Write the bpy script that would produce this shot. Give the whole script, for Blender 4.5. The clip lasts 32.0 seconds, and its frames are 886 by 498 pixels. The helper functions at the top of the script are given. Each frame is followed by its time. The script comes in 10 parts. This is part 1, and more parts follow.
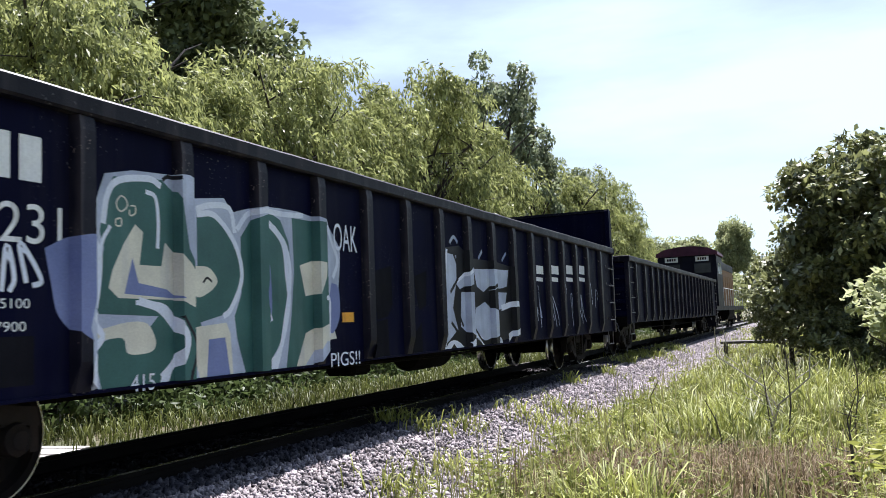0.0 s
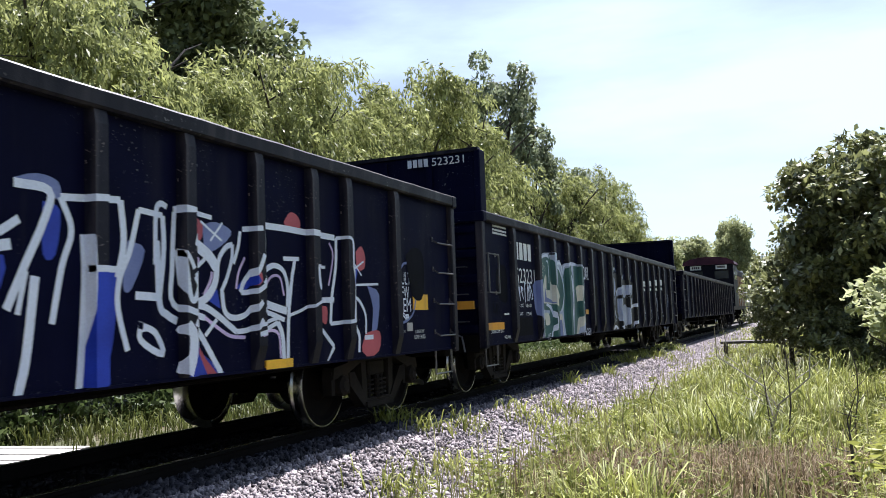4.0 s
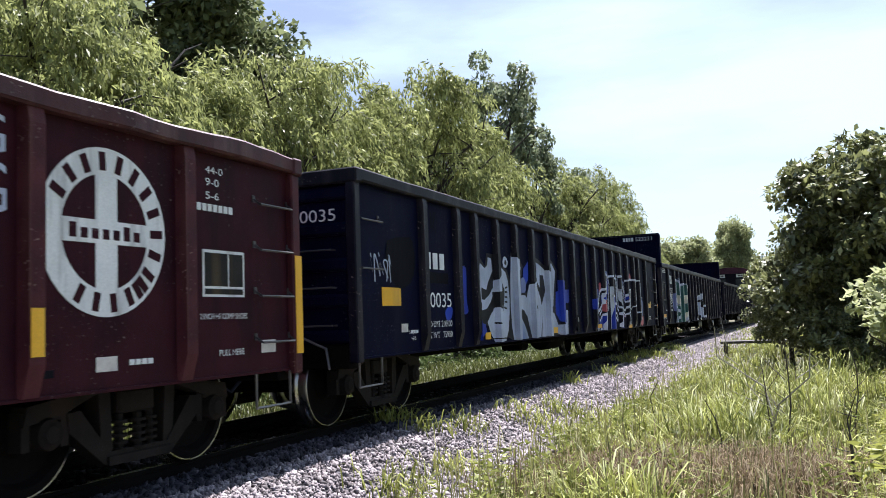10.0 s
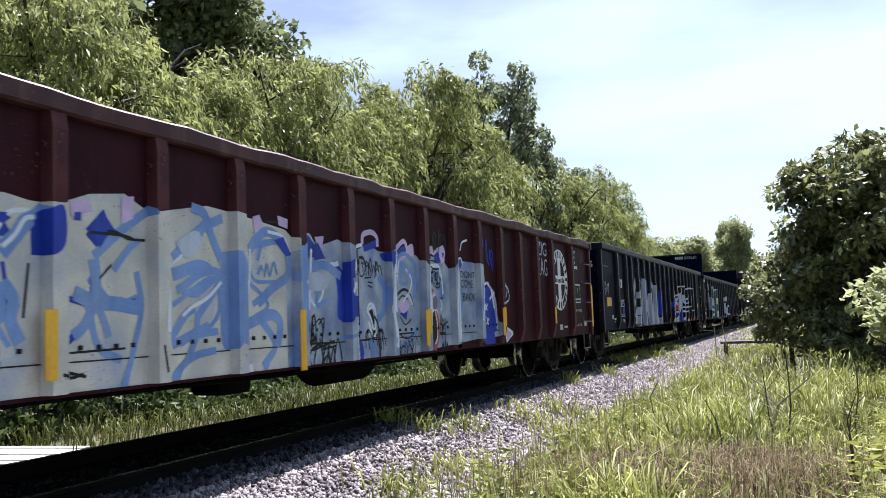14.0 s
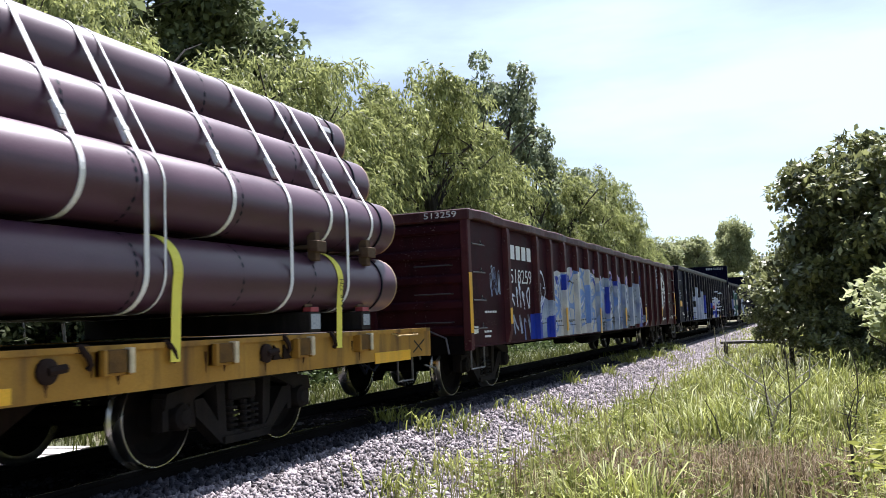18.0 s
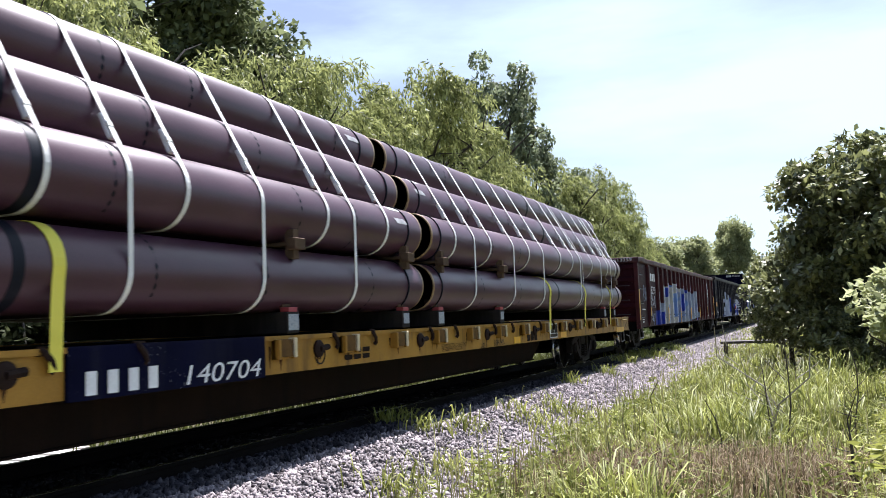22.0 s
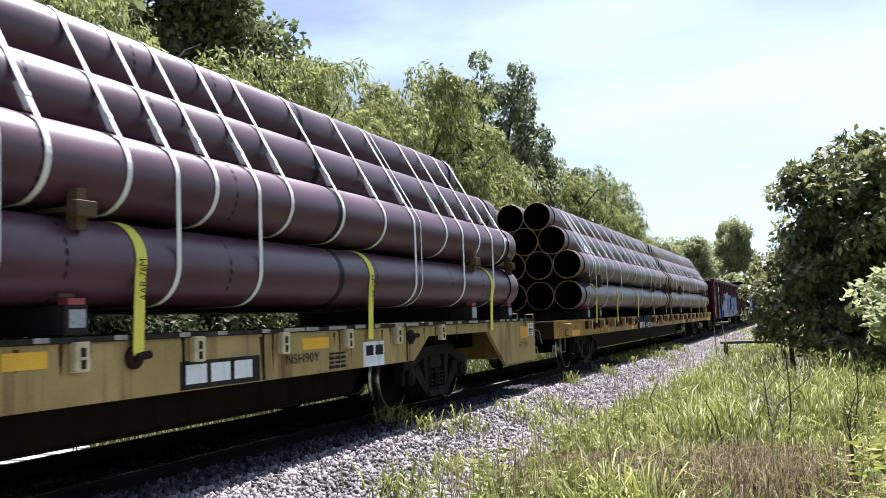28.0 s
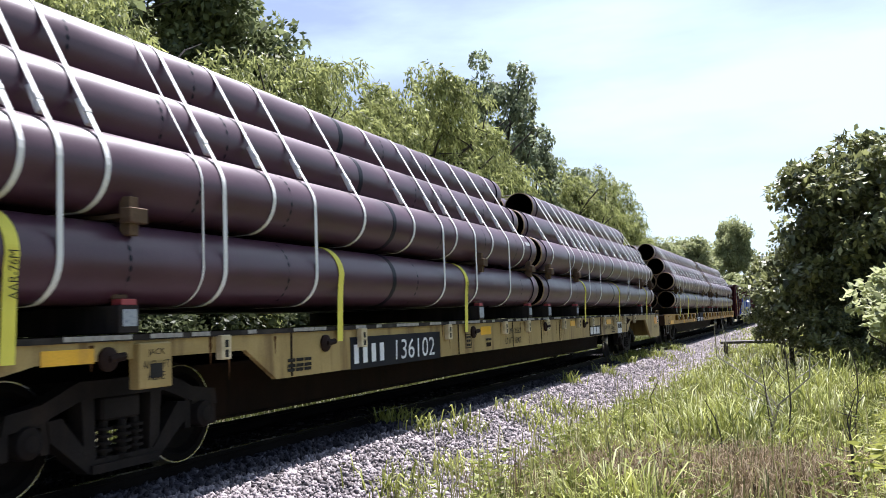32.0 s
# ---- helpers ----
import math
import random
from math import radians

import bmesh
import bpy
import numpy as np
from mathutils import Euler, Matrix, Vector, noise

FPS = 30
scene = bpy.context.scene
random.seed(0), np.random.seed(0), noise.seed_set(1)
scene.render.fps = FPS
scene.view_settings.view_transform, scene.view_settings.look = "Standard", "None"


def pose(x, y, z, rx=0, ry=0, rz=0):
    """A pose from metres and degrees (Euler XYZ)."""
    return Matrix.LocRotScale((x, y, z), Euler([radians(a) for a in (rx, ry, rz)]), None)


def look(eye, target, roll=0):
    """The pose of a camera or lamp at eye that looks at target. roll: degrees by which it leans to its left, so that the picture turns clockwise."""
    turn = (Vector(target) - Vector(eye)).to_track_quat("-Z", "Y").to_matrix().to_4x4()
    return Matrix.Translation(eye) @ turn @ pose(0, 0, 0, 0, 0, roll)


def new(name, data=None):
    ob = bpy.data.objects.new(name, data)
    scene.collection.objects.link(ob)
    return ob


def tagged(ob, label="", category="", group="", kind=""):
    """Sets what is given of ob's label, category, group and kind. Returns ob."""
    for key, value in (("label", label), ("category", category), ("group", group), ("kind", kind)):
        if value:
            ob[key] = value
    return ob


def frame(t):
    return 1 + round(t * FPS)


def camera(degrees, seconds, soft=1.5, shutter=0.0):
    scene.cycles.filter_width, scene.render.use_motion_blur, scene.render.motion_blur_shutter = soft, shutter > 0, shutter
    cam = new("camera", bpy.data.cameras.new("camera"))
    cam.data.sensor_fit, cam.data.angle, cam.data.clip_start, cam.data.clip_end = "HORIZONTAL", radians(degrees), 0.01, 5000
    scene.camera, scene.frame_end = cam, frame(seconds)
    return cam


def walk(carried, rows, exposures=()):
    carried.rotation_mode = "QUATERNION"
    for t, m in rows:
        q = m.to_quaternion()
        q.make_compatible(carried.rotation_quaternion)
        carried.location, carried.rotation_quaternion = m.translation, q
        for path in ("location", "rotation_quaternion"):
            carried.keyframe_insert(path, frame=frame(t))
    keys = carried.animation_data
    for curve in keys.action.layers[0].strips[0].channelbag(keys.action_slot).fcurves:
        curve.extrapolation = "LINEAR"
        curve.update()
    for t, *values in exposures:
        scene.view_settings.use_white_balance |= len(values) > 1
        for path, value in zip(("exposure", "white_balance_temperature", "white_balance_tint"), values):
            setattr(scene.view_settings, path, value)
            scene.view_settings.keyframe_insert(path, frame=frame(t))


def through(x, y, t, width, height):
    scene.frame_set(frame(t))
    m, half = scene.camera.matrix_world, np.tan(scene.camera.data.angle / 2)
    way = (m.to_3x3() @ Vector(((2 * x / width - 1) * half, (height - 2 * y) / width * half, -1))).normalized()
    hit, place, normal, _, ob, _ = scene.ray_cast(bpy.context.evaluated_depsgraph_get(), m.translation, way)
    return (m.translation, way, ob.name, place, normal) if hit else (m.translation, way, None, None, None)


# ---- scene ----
from mathutils.geometry import tessellate_polygon

# ------------------------------------------------------------------ camera
EYE = (0.0, 0.0, 1.131)
CAM_POSE = look(EYE, (EYE[0] - 0.3867, EYE[1] + 0.9186, EYE[2] + 0.0819), -2.14)
cam = camera(54.03, 32.0, soft=0.55, shutter=0.25)
walk(cam, [(0.0, CAM_POSE), (32.0, CAM_POSE)], exposures=[(0.0, 1.52, 5990, 18.0), (32.0, 1.52, 5990, 18.0)])

# the track runs straight along y; how far the train has rolled, every half second
TRACK_X = -5.936
ROLLED = (0.00, 1.24, 2.56, 3.78, 5.08, 6.38, 7.79, 9.10, 10.41, 11.72, 13.05, 14.40, 15.78, 17.17, 18.48, 19.82, 21.16, 22.57,
          24.00, 25.34, 26.77, 28.10, 29.54, 31.04, 32.44, 33.95, 35.34, 36.87, 38.42, 39.86, 41.34, 42.84, 44.36, 45.92, 47.50,
          49.12, 50.76, 52.29, 53.94, 55.48, 57.14, 58.61, 60.35, 61.98, 63.65, 65.28, 66.93, 68.60, 70.28, 72.03, 73.80, 75.52,
          77.20, 78.85, 80.49, 82.12, 83.78, 85.35, 87.14, 88.75, 90.40, 92.04, 93.73, 95.40, 97.08)


def rolled(t):
    i = min(int(t * 2), 63)
    return ROLLED[i] + (ROLLED[i + 1] - ROLLED[i]) * (t * 2 - i)


# ------------------------------------------------------------------ light
SUN_DIR = Vector((-0.025, 0.60, 1.0)).normalized()
sun = new("sun", bpy.data.lights.new("sun", "SUN"))
sun.data.energy, sun.data.angle, sun.data.color = 5.0, radians(0.55), (1.0, 0.965, 0.90)
sun.matrix_world = look(tuple(SUN_DIR * 60), (0, 0, 0))

world = bpy.data.worlds.new("world")
scene.world = world
world.use_nodes = True
wn, wl = world.node_tree.nodes, world.node_tree.links
wn.clear()
sky = wn.new("ShaderNodeTexSky")
sky.sky_type, sky.sun_disc = "NISHITA", False
sky.sun_elevation, sky.sun_rotation = math.asin(SUN_DIR.z), math.atan2(SUN_DIR.x, SUN_DIR.y)
sky.air_density, sky.dust_density, sky.ozone_density = 1.0, 1.8, 0.6
wco = wn.new("ShaderNodeTexCoord")
wmap = wn.new("ShaderNodeMapping")
wmap.inputs["Scale"].default_value = (1.0, 1.6, 4.5)
wmap.inputs["Rotation"].default_value = (0.12, -0.10, 0.5)
wno = wn.new("ShaderNodeTexNoise")
wno.inputs["Scale"].default_value, wno.inputs["Detail"].default_value, wno.inputs["Roughness"].default_value = 1.9, 9.0, 0.55
wramp = wn.new("ShaderNodeValToRGB")
wramp.color_ramp.elements[0].position, wramp.color_ramp.elements[1].position = 0.30, 0.60
wmix = wn.new("ShaderNodeMix")
wmix.data_type = "RGBA"
wmix.inputs["B"].default_value = (6.7, 8.35, 8.8, 1)
wbg = wn.new("ShaderNodeBackground")
wbg.inputs["Strength"].default_value = 0.05
wout = wn.new("ShaderNodeOutputWorld")
wl.new(wco.outputs["Generated"], wmap.inputs["Vector"])
wl.new(wmap.outputs["Vector"], wno.inputs["Vector"])
# thin cloud lies on the sunward side, thinning to clear sky behind, with one blue break
wsep = wn.new("ShaderNodeSeparateXYZ")
wl.new(wco.outputs["Generated"], wsep.inputs["Vector"])
# The unseen sky behind is cleared to cut fill light on the cars.
wside = wn.new("ShaderNodeMapRange")
wside.interpolation_type = "SMOOTHSTEP"
wside.inputs["From Min"].default_value, wside.inputs["From Max"].default_value = -0.25, 0.55
wl.new(wsep.outputs["Y"], wside.inputs["Value"])
wdot = wn.new("ShaderNodeVectorMath")
wdot.operation = "DOT_PRODUCT"
wdot.inputs[1].default_value = (-0.429, 0.842, 0.327)
wl.new(wco.outputs["Generated"], wdot.inputs[0])
wgap = wn.new("ShaderNodeMapRange")
wgap.interpolation_type = "SMOOTHSTEP"
wgap.inputs["From Min"].default_value, wgap.inputs["From Max"].default_value = 0.962, 0.999
wgap.inputs["To Min"].default_value, wgap.inputs["To Max"].default_value = 0.0, -0.20
wl.new(wdot.outputs["Value"], wgap.inputs["Value"])
wadd = wn.new("ShaderNodeMath")
wl.new(wno.outputs["Fac"], wadd.inputs[0])
wl.new(wgap.outputs["Result"], wadd.inputs[1])
wmul = wn.new("ShaderNodeMath")
wmul.operation = "MULTIPLY"
wl.new(wadd.outputs["Value"], wramp.inputs["Fac"])
wl.new(wramp.outputs["Color"], wmul.inputs[0])
wl.new(wside.outputs["Result"], wmul.inputs[1])
wl.new(wmul.outputs["Value"], wmix.inputs["Factor"])
wl.new(sky.outputs["Color"], wmix.inputs["A"])
wl.new(wmix.outputs["Result"], wbg.inputs["Color"])
wl.new(wbg.outputs["Background"], wout.inputs["Surface"])

# ------------------------------------------------------------------ materials


def surface(name, c1, c2, rough=0.6, metal=0.0, scale=2.0, grain=70.0, bump=0.15, stain=None, amount=0.5, streak=(1.0, 1.0, 0.12),
            stain_scale=5.0, rand=0.0, spec=0.5, island=0.0, chips=None):
    """A worn surface: two tones in large patches, fine grain with relief, and stains of a second colour."""
    m = bpy.data.materials.new(name)
    m.use_nodes = True
    n, l = m.node_tree.nodes, m.node_tree.links
    b = n["Principled BSDF"]
    co = n.new("ShaderNodeTexCoord")
    big = n.new("ShaderNodeTexNoise")
    big.inputs["Scale"].default_value, big.inputs["Detail"].default_value = scale, 6.0
    fine = n.new("ShaderNodeTexNoise")
    fine.inputs["Scale"].default_value, fine.inputs["Detail"].default_value = grain, 4.0
    l.new(co.outputs["Object"], big.inputs["Vector"])
    l.new(co.outputs["Object"], fine.inputs["Vector"])
    ramp = n.new("ShaderNodeValToRGB")
    ramp.color_ramp.elements[0].position, ramp.color_ramp.elements[1].position = 0.36, 0.66
    l.new(big.outputs["Fac"], ramp.inputs["Fac"])
    mix = n.new("ShaderNodeMix")
    mix.data_type = "RGBA"
    mix.inputs["A"].default_value, mix.inputs["B"].default_value = (*c1, 1), (*c2, 1)
    l.new(ramp.outputs["Color"], mix.inputs["Factor"])
    col = mix.outputs["Result"]
    if stain:
        mp = n.new("ShaderNodeMapping")
        mp.inputs["Scale"].default_value = streak
        st = n.new("ShaderNodeTexNoise")
        st.inputs["Scale"].default_value, st.inputs["Detail"].default_value = stain_scale, 7.0
        l.new(co.outputs["Object"], mp.inputs["Vector"])
        l.new(mp.outputs["Vector"], st.inputs["Vector"])
        sr = n.new("ShaderNodeValToRGB")
        sr.color_ramp.elements[0].position, sr.color_ramp.elements[1].position = 0.52, 0.72
        sr.color_ramp.elements[1].color = (amount, amount, amount, 1)
        l.new(st.outputs["Fac"], sr.inputs["Fac"])
        mx = n.new("ShaderNodeMix")
        mx.data_type = "RGBA"
        l.new(sr.outputs["Color"], mx.inputs["Factor"])
        l.new(col, mx.inputs["A"])
        mx.inputs["B"].default_value = (*stain, 1)
        col = mx.outputs["Result"]
    if chips:
        # small flakes and scratches of another colour, in loose groups
        spots, group = n.new("ShaderNodeTexNoise"), n.new("ShaderNodeTexNoise")
        spots.inputs["Scale"].default_value, spots.inputs["Detail"].default_value = 38.0, 2.0
        group.inputs["Scale"].default_value, group.inputs["Detail"].default_value = 1.7, 3.0
        cut = []
        for node, lo, hi in ((spots, 0.66, 0.70), (group, 0.50, 0.62)):
            l.new(co.outputs["Object"], node.inputs["Vector"])
            r = n.new("ShaderNodeMapRange")
            r.inputs["From Min"].default_value, r.inputs["From Max"].default_value = lo, hi
            l.new(node.outputs["Fac"], r.inputs["Value"])
            cut.append(r)
        both = n.new("ShaderNodeMath")
        both.operation = "MULTIPLY"
        l.new(cut[0].outputs["Result"], both.inputs[0])
        l.new(cut[1].outputs["Result"], both.inputs[1])
        mc = n.new("ShaderNodeMix")
        mc.data_type = "RGBA"
        l.new(both.outputs["Value"], mc.inputs["Factor"])
        l.new(col, mc.inputs["A"])
        mc.inputs["B"].default_value = (*chips, 1)
        col = mc.outputs["Result"]
    hsv = n.new("ShaderNodeHueSaturation")
    l.new(col, hsv.inputs["Color"])
    val = n.new("ShaderNodeMapRange")
    val.inputs["To Min"].default_value, val.inputs["To Max"].default_value = 0.78, 1.22
    l.new(fine.outputs["Fac"], val.inputs["Value"])
    last = val.outputs["Result"]
    if rand or island:
        if rand:
            src = n.new("ShaderNodeObjectInfo").outputs["Random"]
        else:
            src = n.new("ShaderNodeNewGeometry").outputs["Random Per Island"]
        k = rand or island
        mr = n.new("ShaderNodeMapRange")
        mr.inputs["To Min"].default_value, mr.inputs["To Max"].default_value = 1 - k, 1 + k
        l.new(src, mr.inputs["Value"])
        mul = n.new("ShaderNodeMath")
        mul.operation = "MULTIPLY"
        l.new(last, mul.inputs[0])
        l.new(mr.outputs["Result"], mul.inputs[1])
        last = mul.outputs["Value"]
    l.new(last, hsv.inputs["Value"])
    l.new(hsv.outputs["Color"], b.inputs["Base Color"])
    rr = n.new("ShaderNodeMapRange")
    rr.inputs["To Min"].default_value, rr.inputs["To Max"].default_value = max(rough - 0.15, 0.05), min(rough + 0.15, 1)
    l.new(big.outputs["Fac"], rr.inputs["Value"])
    l.new(rr.outputs["Result"], b.inputs["Roughness"])
    b.inputs["Metallic"].default_value = metal
    b.inputs["Specular IOR Level"].default_value = spec
    if bump:
        bp = n.new("ShaderNodeBump")
        bp.inputs["Strength"].default_value, bp.inputs["Distance"].default_value = bump, 0.01
        l.new(fine.outputs["Fac"], bp.inputs["Height"])
        l.new(bp.outputs["Normal"], b.inputs["Normal"])
    return m


def leaf_material(name, c1, c2, through=0.35, rough=0.5, scale=0.5, spec=0.12):
    """Leaves: each one its own shade between two greens, in patches, with light passing through."""
    m = bpy.data.materials.new(name)
    m.use_nodes = True
    n, l = m.node_tree.nodes, m.node_tree.links
    b = n["Principled BSDF"]
    geo = n.new("ShaderNodeNewGeometry")
    co = n.new("ShaderNodeTexCoord")
    big = n.new("ShaderNodeTexNoise")
    big.inputs["Scale"].default_value, big.inputs["Detail"].default_value = scale, 5.0
    l.new(co.outputs["Object"], big.inputs["Vector"])
    con = n.new("ShaderNodeMapRange")
    con.inputs["From Min"].default_value, con.inputs["From Max"].default_value = 0.33, 0.67
    l.new(big.outputs["Fac"], con.inputs["Value"])
    add = n.new("ShaderNodeMath")
    add.operation = "MULTIPLY_ADD"
    add.inputs[1].default_value, add.inputs[2].default_value = 0.55, 0.0
    l.new(geo.outputs["Random Per Island"], add.inputs[0])
    sm = n.new("ShaderNodeMath")
    sm.operation = "MULTIPLY_ADD"
    sm.inputs[1].default_value = 0.5
    l.new(con.outputs["Result"], sm.inputs[0])
    l.new(add.outputs["Value"], sm.inputs[2])
    mix = n.new("ShaderNodeMix")
    mix.data_type = "RGBA"
    mix.inputs["A"].default_value, mix.inputs["B"].default_value = (*c1, 1), (*c2, 1)
    l.new(sm.outputs["Value"], mix.inputs["Factor"])
    l.new(mix.outputs["Result"], b.inputs["Base Color"])
    b.inputs["Roughness"].default_value = rough
    b.inputs["Specular IOR Level"].default_value = spec
    tr = n.new("ShaderNodeBsdfTranslucent")
    l.new(mix.outputs["Result"], tr.inputs["Color"])
    ms = n.new("ShaderNodeMixShader")
    ms.inputs["Fac"].default_value = through
    l.new(b.outputs["BSDF"], ms.inputs[1])
    l.new(tr.outputs["BSDF"], ms.inputs[2])
    l.new(ms.outputs["Shader"], n["Material Output"].inputs["Surface"])
    return m


RUST = (0.09, 0.035, 0.018)
M_BLACK = surface("navy_black_car_paint", (0.00198, 0.00234, 0.0153), (0.00396, 0.00468, 0.0225), 0.55, stain=(0.0162, 0.0162, 0.027), amount=0.45, bump=0.1, spec=0.03, chips=(0.126, 0.126, 0.144))
M_BLACK_TOP = surface("worn_black_chord", (0.0041, 0.0041, 0.00918), (0.0095, 0.00886, 0.0151), 0.5, spec=0.12, stain=(0.0432, 0.0389, 0.0432), amount=0.7, scale=4, bump=0.2, chips=(0.173, 0.162, 0.162))
M_POST = surface("worn_black_post", (0.0051, 0.00527, 0.0136), (0.01275, 0.0119, 0.02125), 0.45, spec=0.12, stain=(0.085, 0.0731, 0.0782), amount=0.6, scale=5, bump=0.2, chips=(0.272, 0.221, 0.204))
M_RED = surface("oxide_red_paint", (0.0252, 0.00625, 0.01068), (0.04234, 0.01068, 0.01613), 0.55, spec=0.05, stain=(0.01411, 0.006048, 0.009072), amount=0.6, bump=0.15, chips=(0.1411, 0.1008, 0.1008))
M_RED_TOP = surface("worn_oxide_red_chord", (0.0393, 0.0117, 0.0145), (0.0702, 0.0225, 0.0253), 0.55, stain=(0.131, 0.0702, 0.0655), amount=0.6, scale=4, bump=0.25, spec=0.2, chips=(0.234, 0.187, 0.168))
M_RED_POST = surface("oxide_red_post", (0.04761, 0.01283, 0.01822), (0.08487, 0.02443, 0.03002), 0.5, spec=0.1, stain=(0.1035, 0.0414, 0.03519), amount=0.7, scale=4, bump=0.25, chips=(0.2484, 0.1656, 0.1449))
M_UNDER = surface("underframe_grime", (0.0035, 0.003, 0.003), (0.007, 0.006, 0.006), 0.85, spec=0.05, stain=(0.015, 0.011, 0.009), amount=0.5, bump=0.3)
M_TRUCK = surface("cast_steel_dirty", (0.0119, 0.0104, 0.0104), (0.0254, 0.0216, 0.0194), 0.72, spec=0.07, stain=(0.0373, 0.0254, 0.0194), amount=0.5, bump=0.4, grain=45)
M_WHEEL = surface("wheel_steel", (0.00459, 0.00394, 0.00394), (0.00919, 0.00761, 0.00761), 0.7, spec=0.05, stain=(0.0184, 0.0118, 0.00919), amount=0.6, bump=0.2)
M_TREAD = surface("bright_tread_steel", (0.42, 0.41, 0.40), (0.55, 0.54, 0.52), 0.28, metal=1.0, bump=0.05)
M_YELLOW = surface("flatcar_yellow", (0.2916, 0.1512, 0.02268), (0.3996, 0.2182, 0.03456), 0.5, stain=(0.06912, 0.03456, 0.01728), amount=0.85, bump=0.15, scale=1.5, spec=0.2)
M_CREAM = surface("faded_yellow", (0.3132, 0.2246, 0.08424), (0.4212, 0.311, 0.1274), 0.5, stain=(0.1188, 0.0648, 0.02808), amount=0.85, bump=0.15, scale=1.5, spec=0.2)
M_POCKET = surface("rusty_yellow_block", (0.09, 0.0504, 0.018), (0.153, 0.0828, 0.0252), 0.7, stain=(0.036, 0.018, 0.0108), amount=0.8, bump=0.3, scale=9, spec=0.1)
M_PALE = surface("pale_rust_stained_yellow", (0.48, 0.4, 0.24), (0.672, 0.576, 0.384), 0.6, stain=(0.16, 0.088, 0.032), amount=0.8, bump=0.2, scale=8, spec=0.15)
M_WINCH = surface("rusty_winch_steel", (0.014, 0.009, 0.008), (0.032, 0.018, 0.014), 0.75, stain=(0.07, 0.032, 0.02), amount=0.6, bump=0.4, spec=0.1)
M_RUSTRUN = surface("rust_run", (0.054, 0.0252, 0.0108), (0.099, 0.0468, 0.018), 0.8, bump=0.1, spec=0.08, scale=12)
M_LIP = surface("chipped_white_lip", (0.26, 0.247, 0.221), (0.468, 0.442, 0.403), 0.7, stain=(0.065, 0.0455, 0.0325), amount=0.8, stain_scale=14, bump=0.3, spec=0.1)
M_SILL = surface("rusty_centre_sill", (0.0134, 0.00817, 0.00624), (0.0238, 0.0137, 0.0101), 0.75, spec=0.08, stain=(0.00891, 0.00743, 0.00668), amount=0.7, bump=0.3)
M_DECK = surface("weathered_deck", (0.02, 0.0175, 0.016), (0.04, 0.034, 0.03), 0.85, stain=(0.1, 0.088, 0.078), amount=0.5, bump=0.4, spec=0.1)
M_PIPE = surface("epoxy_coated_pipe", (0.05488, 0.02187, 0.03763), (0.07585, 0.03177, 0.05309), 0.36, stain=(0.098, 0.054, 0.07773), amount=0.5, scale=1.2,
                 streak=(1.0, 0.25, 1.0), stain_scale=3.0, bump=0.05, spec=0.4, rand=0.14)
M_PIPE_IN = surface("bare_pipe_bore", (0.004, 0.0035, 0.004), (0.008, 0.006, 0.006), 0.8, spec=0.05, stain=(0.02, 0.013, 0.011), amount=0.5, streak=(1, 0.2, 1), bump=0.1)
M_PIPE_END = surface("bare_pipe_bevel", (0.286, 0.195, 0.0975), (0.39, 0.2795, 0.156), 0.5, metal=0.3, stain=(0.286, 0.143, 0.065), amount=0.7, bump=0.1)
M_BAND = surface("black_band", (0.006, 0.0075, 0.015), (0.0135, 0.015, 0.024), 0.45, bump=0.05, spec=0.1)
M_STRAP = surface("white_webbing", (0.72, 0.72, 0.708), (0.82, 0.82, 0.8083), 0.7, stain=(0.6, 0.576, 0.528), amount=0.4, grain=300, bump=0.3)
M_YSTRAP = surface("yellow_webbing", (0.75, 0.675, 0.075), (0.82, 0.7493, 0.1131), 0.7, stain=(0.63, 0.54, 0.12), amount=0.4, grain=300, bump=0.3)
M_WOOD = surface("timber_block", (0.068, 0.0442, 0.0289), (0.1326, 0.0901, 0.0578), 0.8, stain=(0.068, 0.0374, 0.0238), amount=0.7, streak=(0.2, 1, 1), stain_scale=14, bump=0.3, rand=0.3, spec=0.1)
M_DUNN = surface("dark_bearer_timber", (0.018, 0.0165, 0.0165), (0.039, 0.033, 0.03), 0.85, stain=(0.075, 0.06, 0.0525), amount=0.5, bump=0.4, spec=0.1)
M_WHITE = surface("stencil_white", (0.69, 0.7072, 0.7245), (0.7896, 0.8048, 0.82), 0.6, stain=(0.207, 0.1898, 0.1898), amount=0.6, stain_scale=9, bump=0, spec=0.2)
M_INK = surface("stencil_black", (0.015, 0.014, 0.014), (0.03, 0.028, 0.026), 0.6, stain=(0.16, 0.11, 0.05), amount=0.3, bump=0, spec=0.08)
M_ORANGE = surface("reflective_orange", (0.714, 0.323, 0.0306), (0.82, 0.3936, 0.0492), 0.4, stain=(0.34, 0.17, 0.068), amount=0.6, bump=0.05, spec=0.25)
M_AMBER = surface("reflective_yellow", (0.782, 0.425, 0.0272), (0.82, 0.4622, 0.04473), 0.4, stain=(0.442, 0.238, 0.068), amount=0.5, bump=0.05, spec=0.25)
M_STEEL = surface("worn_grab_steel", (0.105, 0.099, 0.102), (0.195, 0.1875, 0.18), 0.42, metal=0.6, stain=RUST, amount=0.5, bump=0.1)
M_RUNG = surface("worn_dark_rung", (0.03, 0.027, 0.0285), (0.075, 0.069, 0.069), 0.45, metal=0.3, bump=0.1)
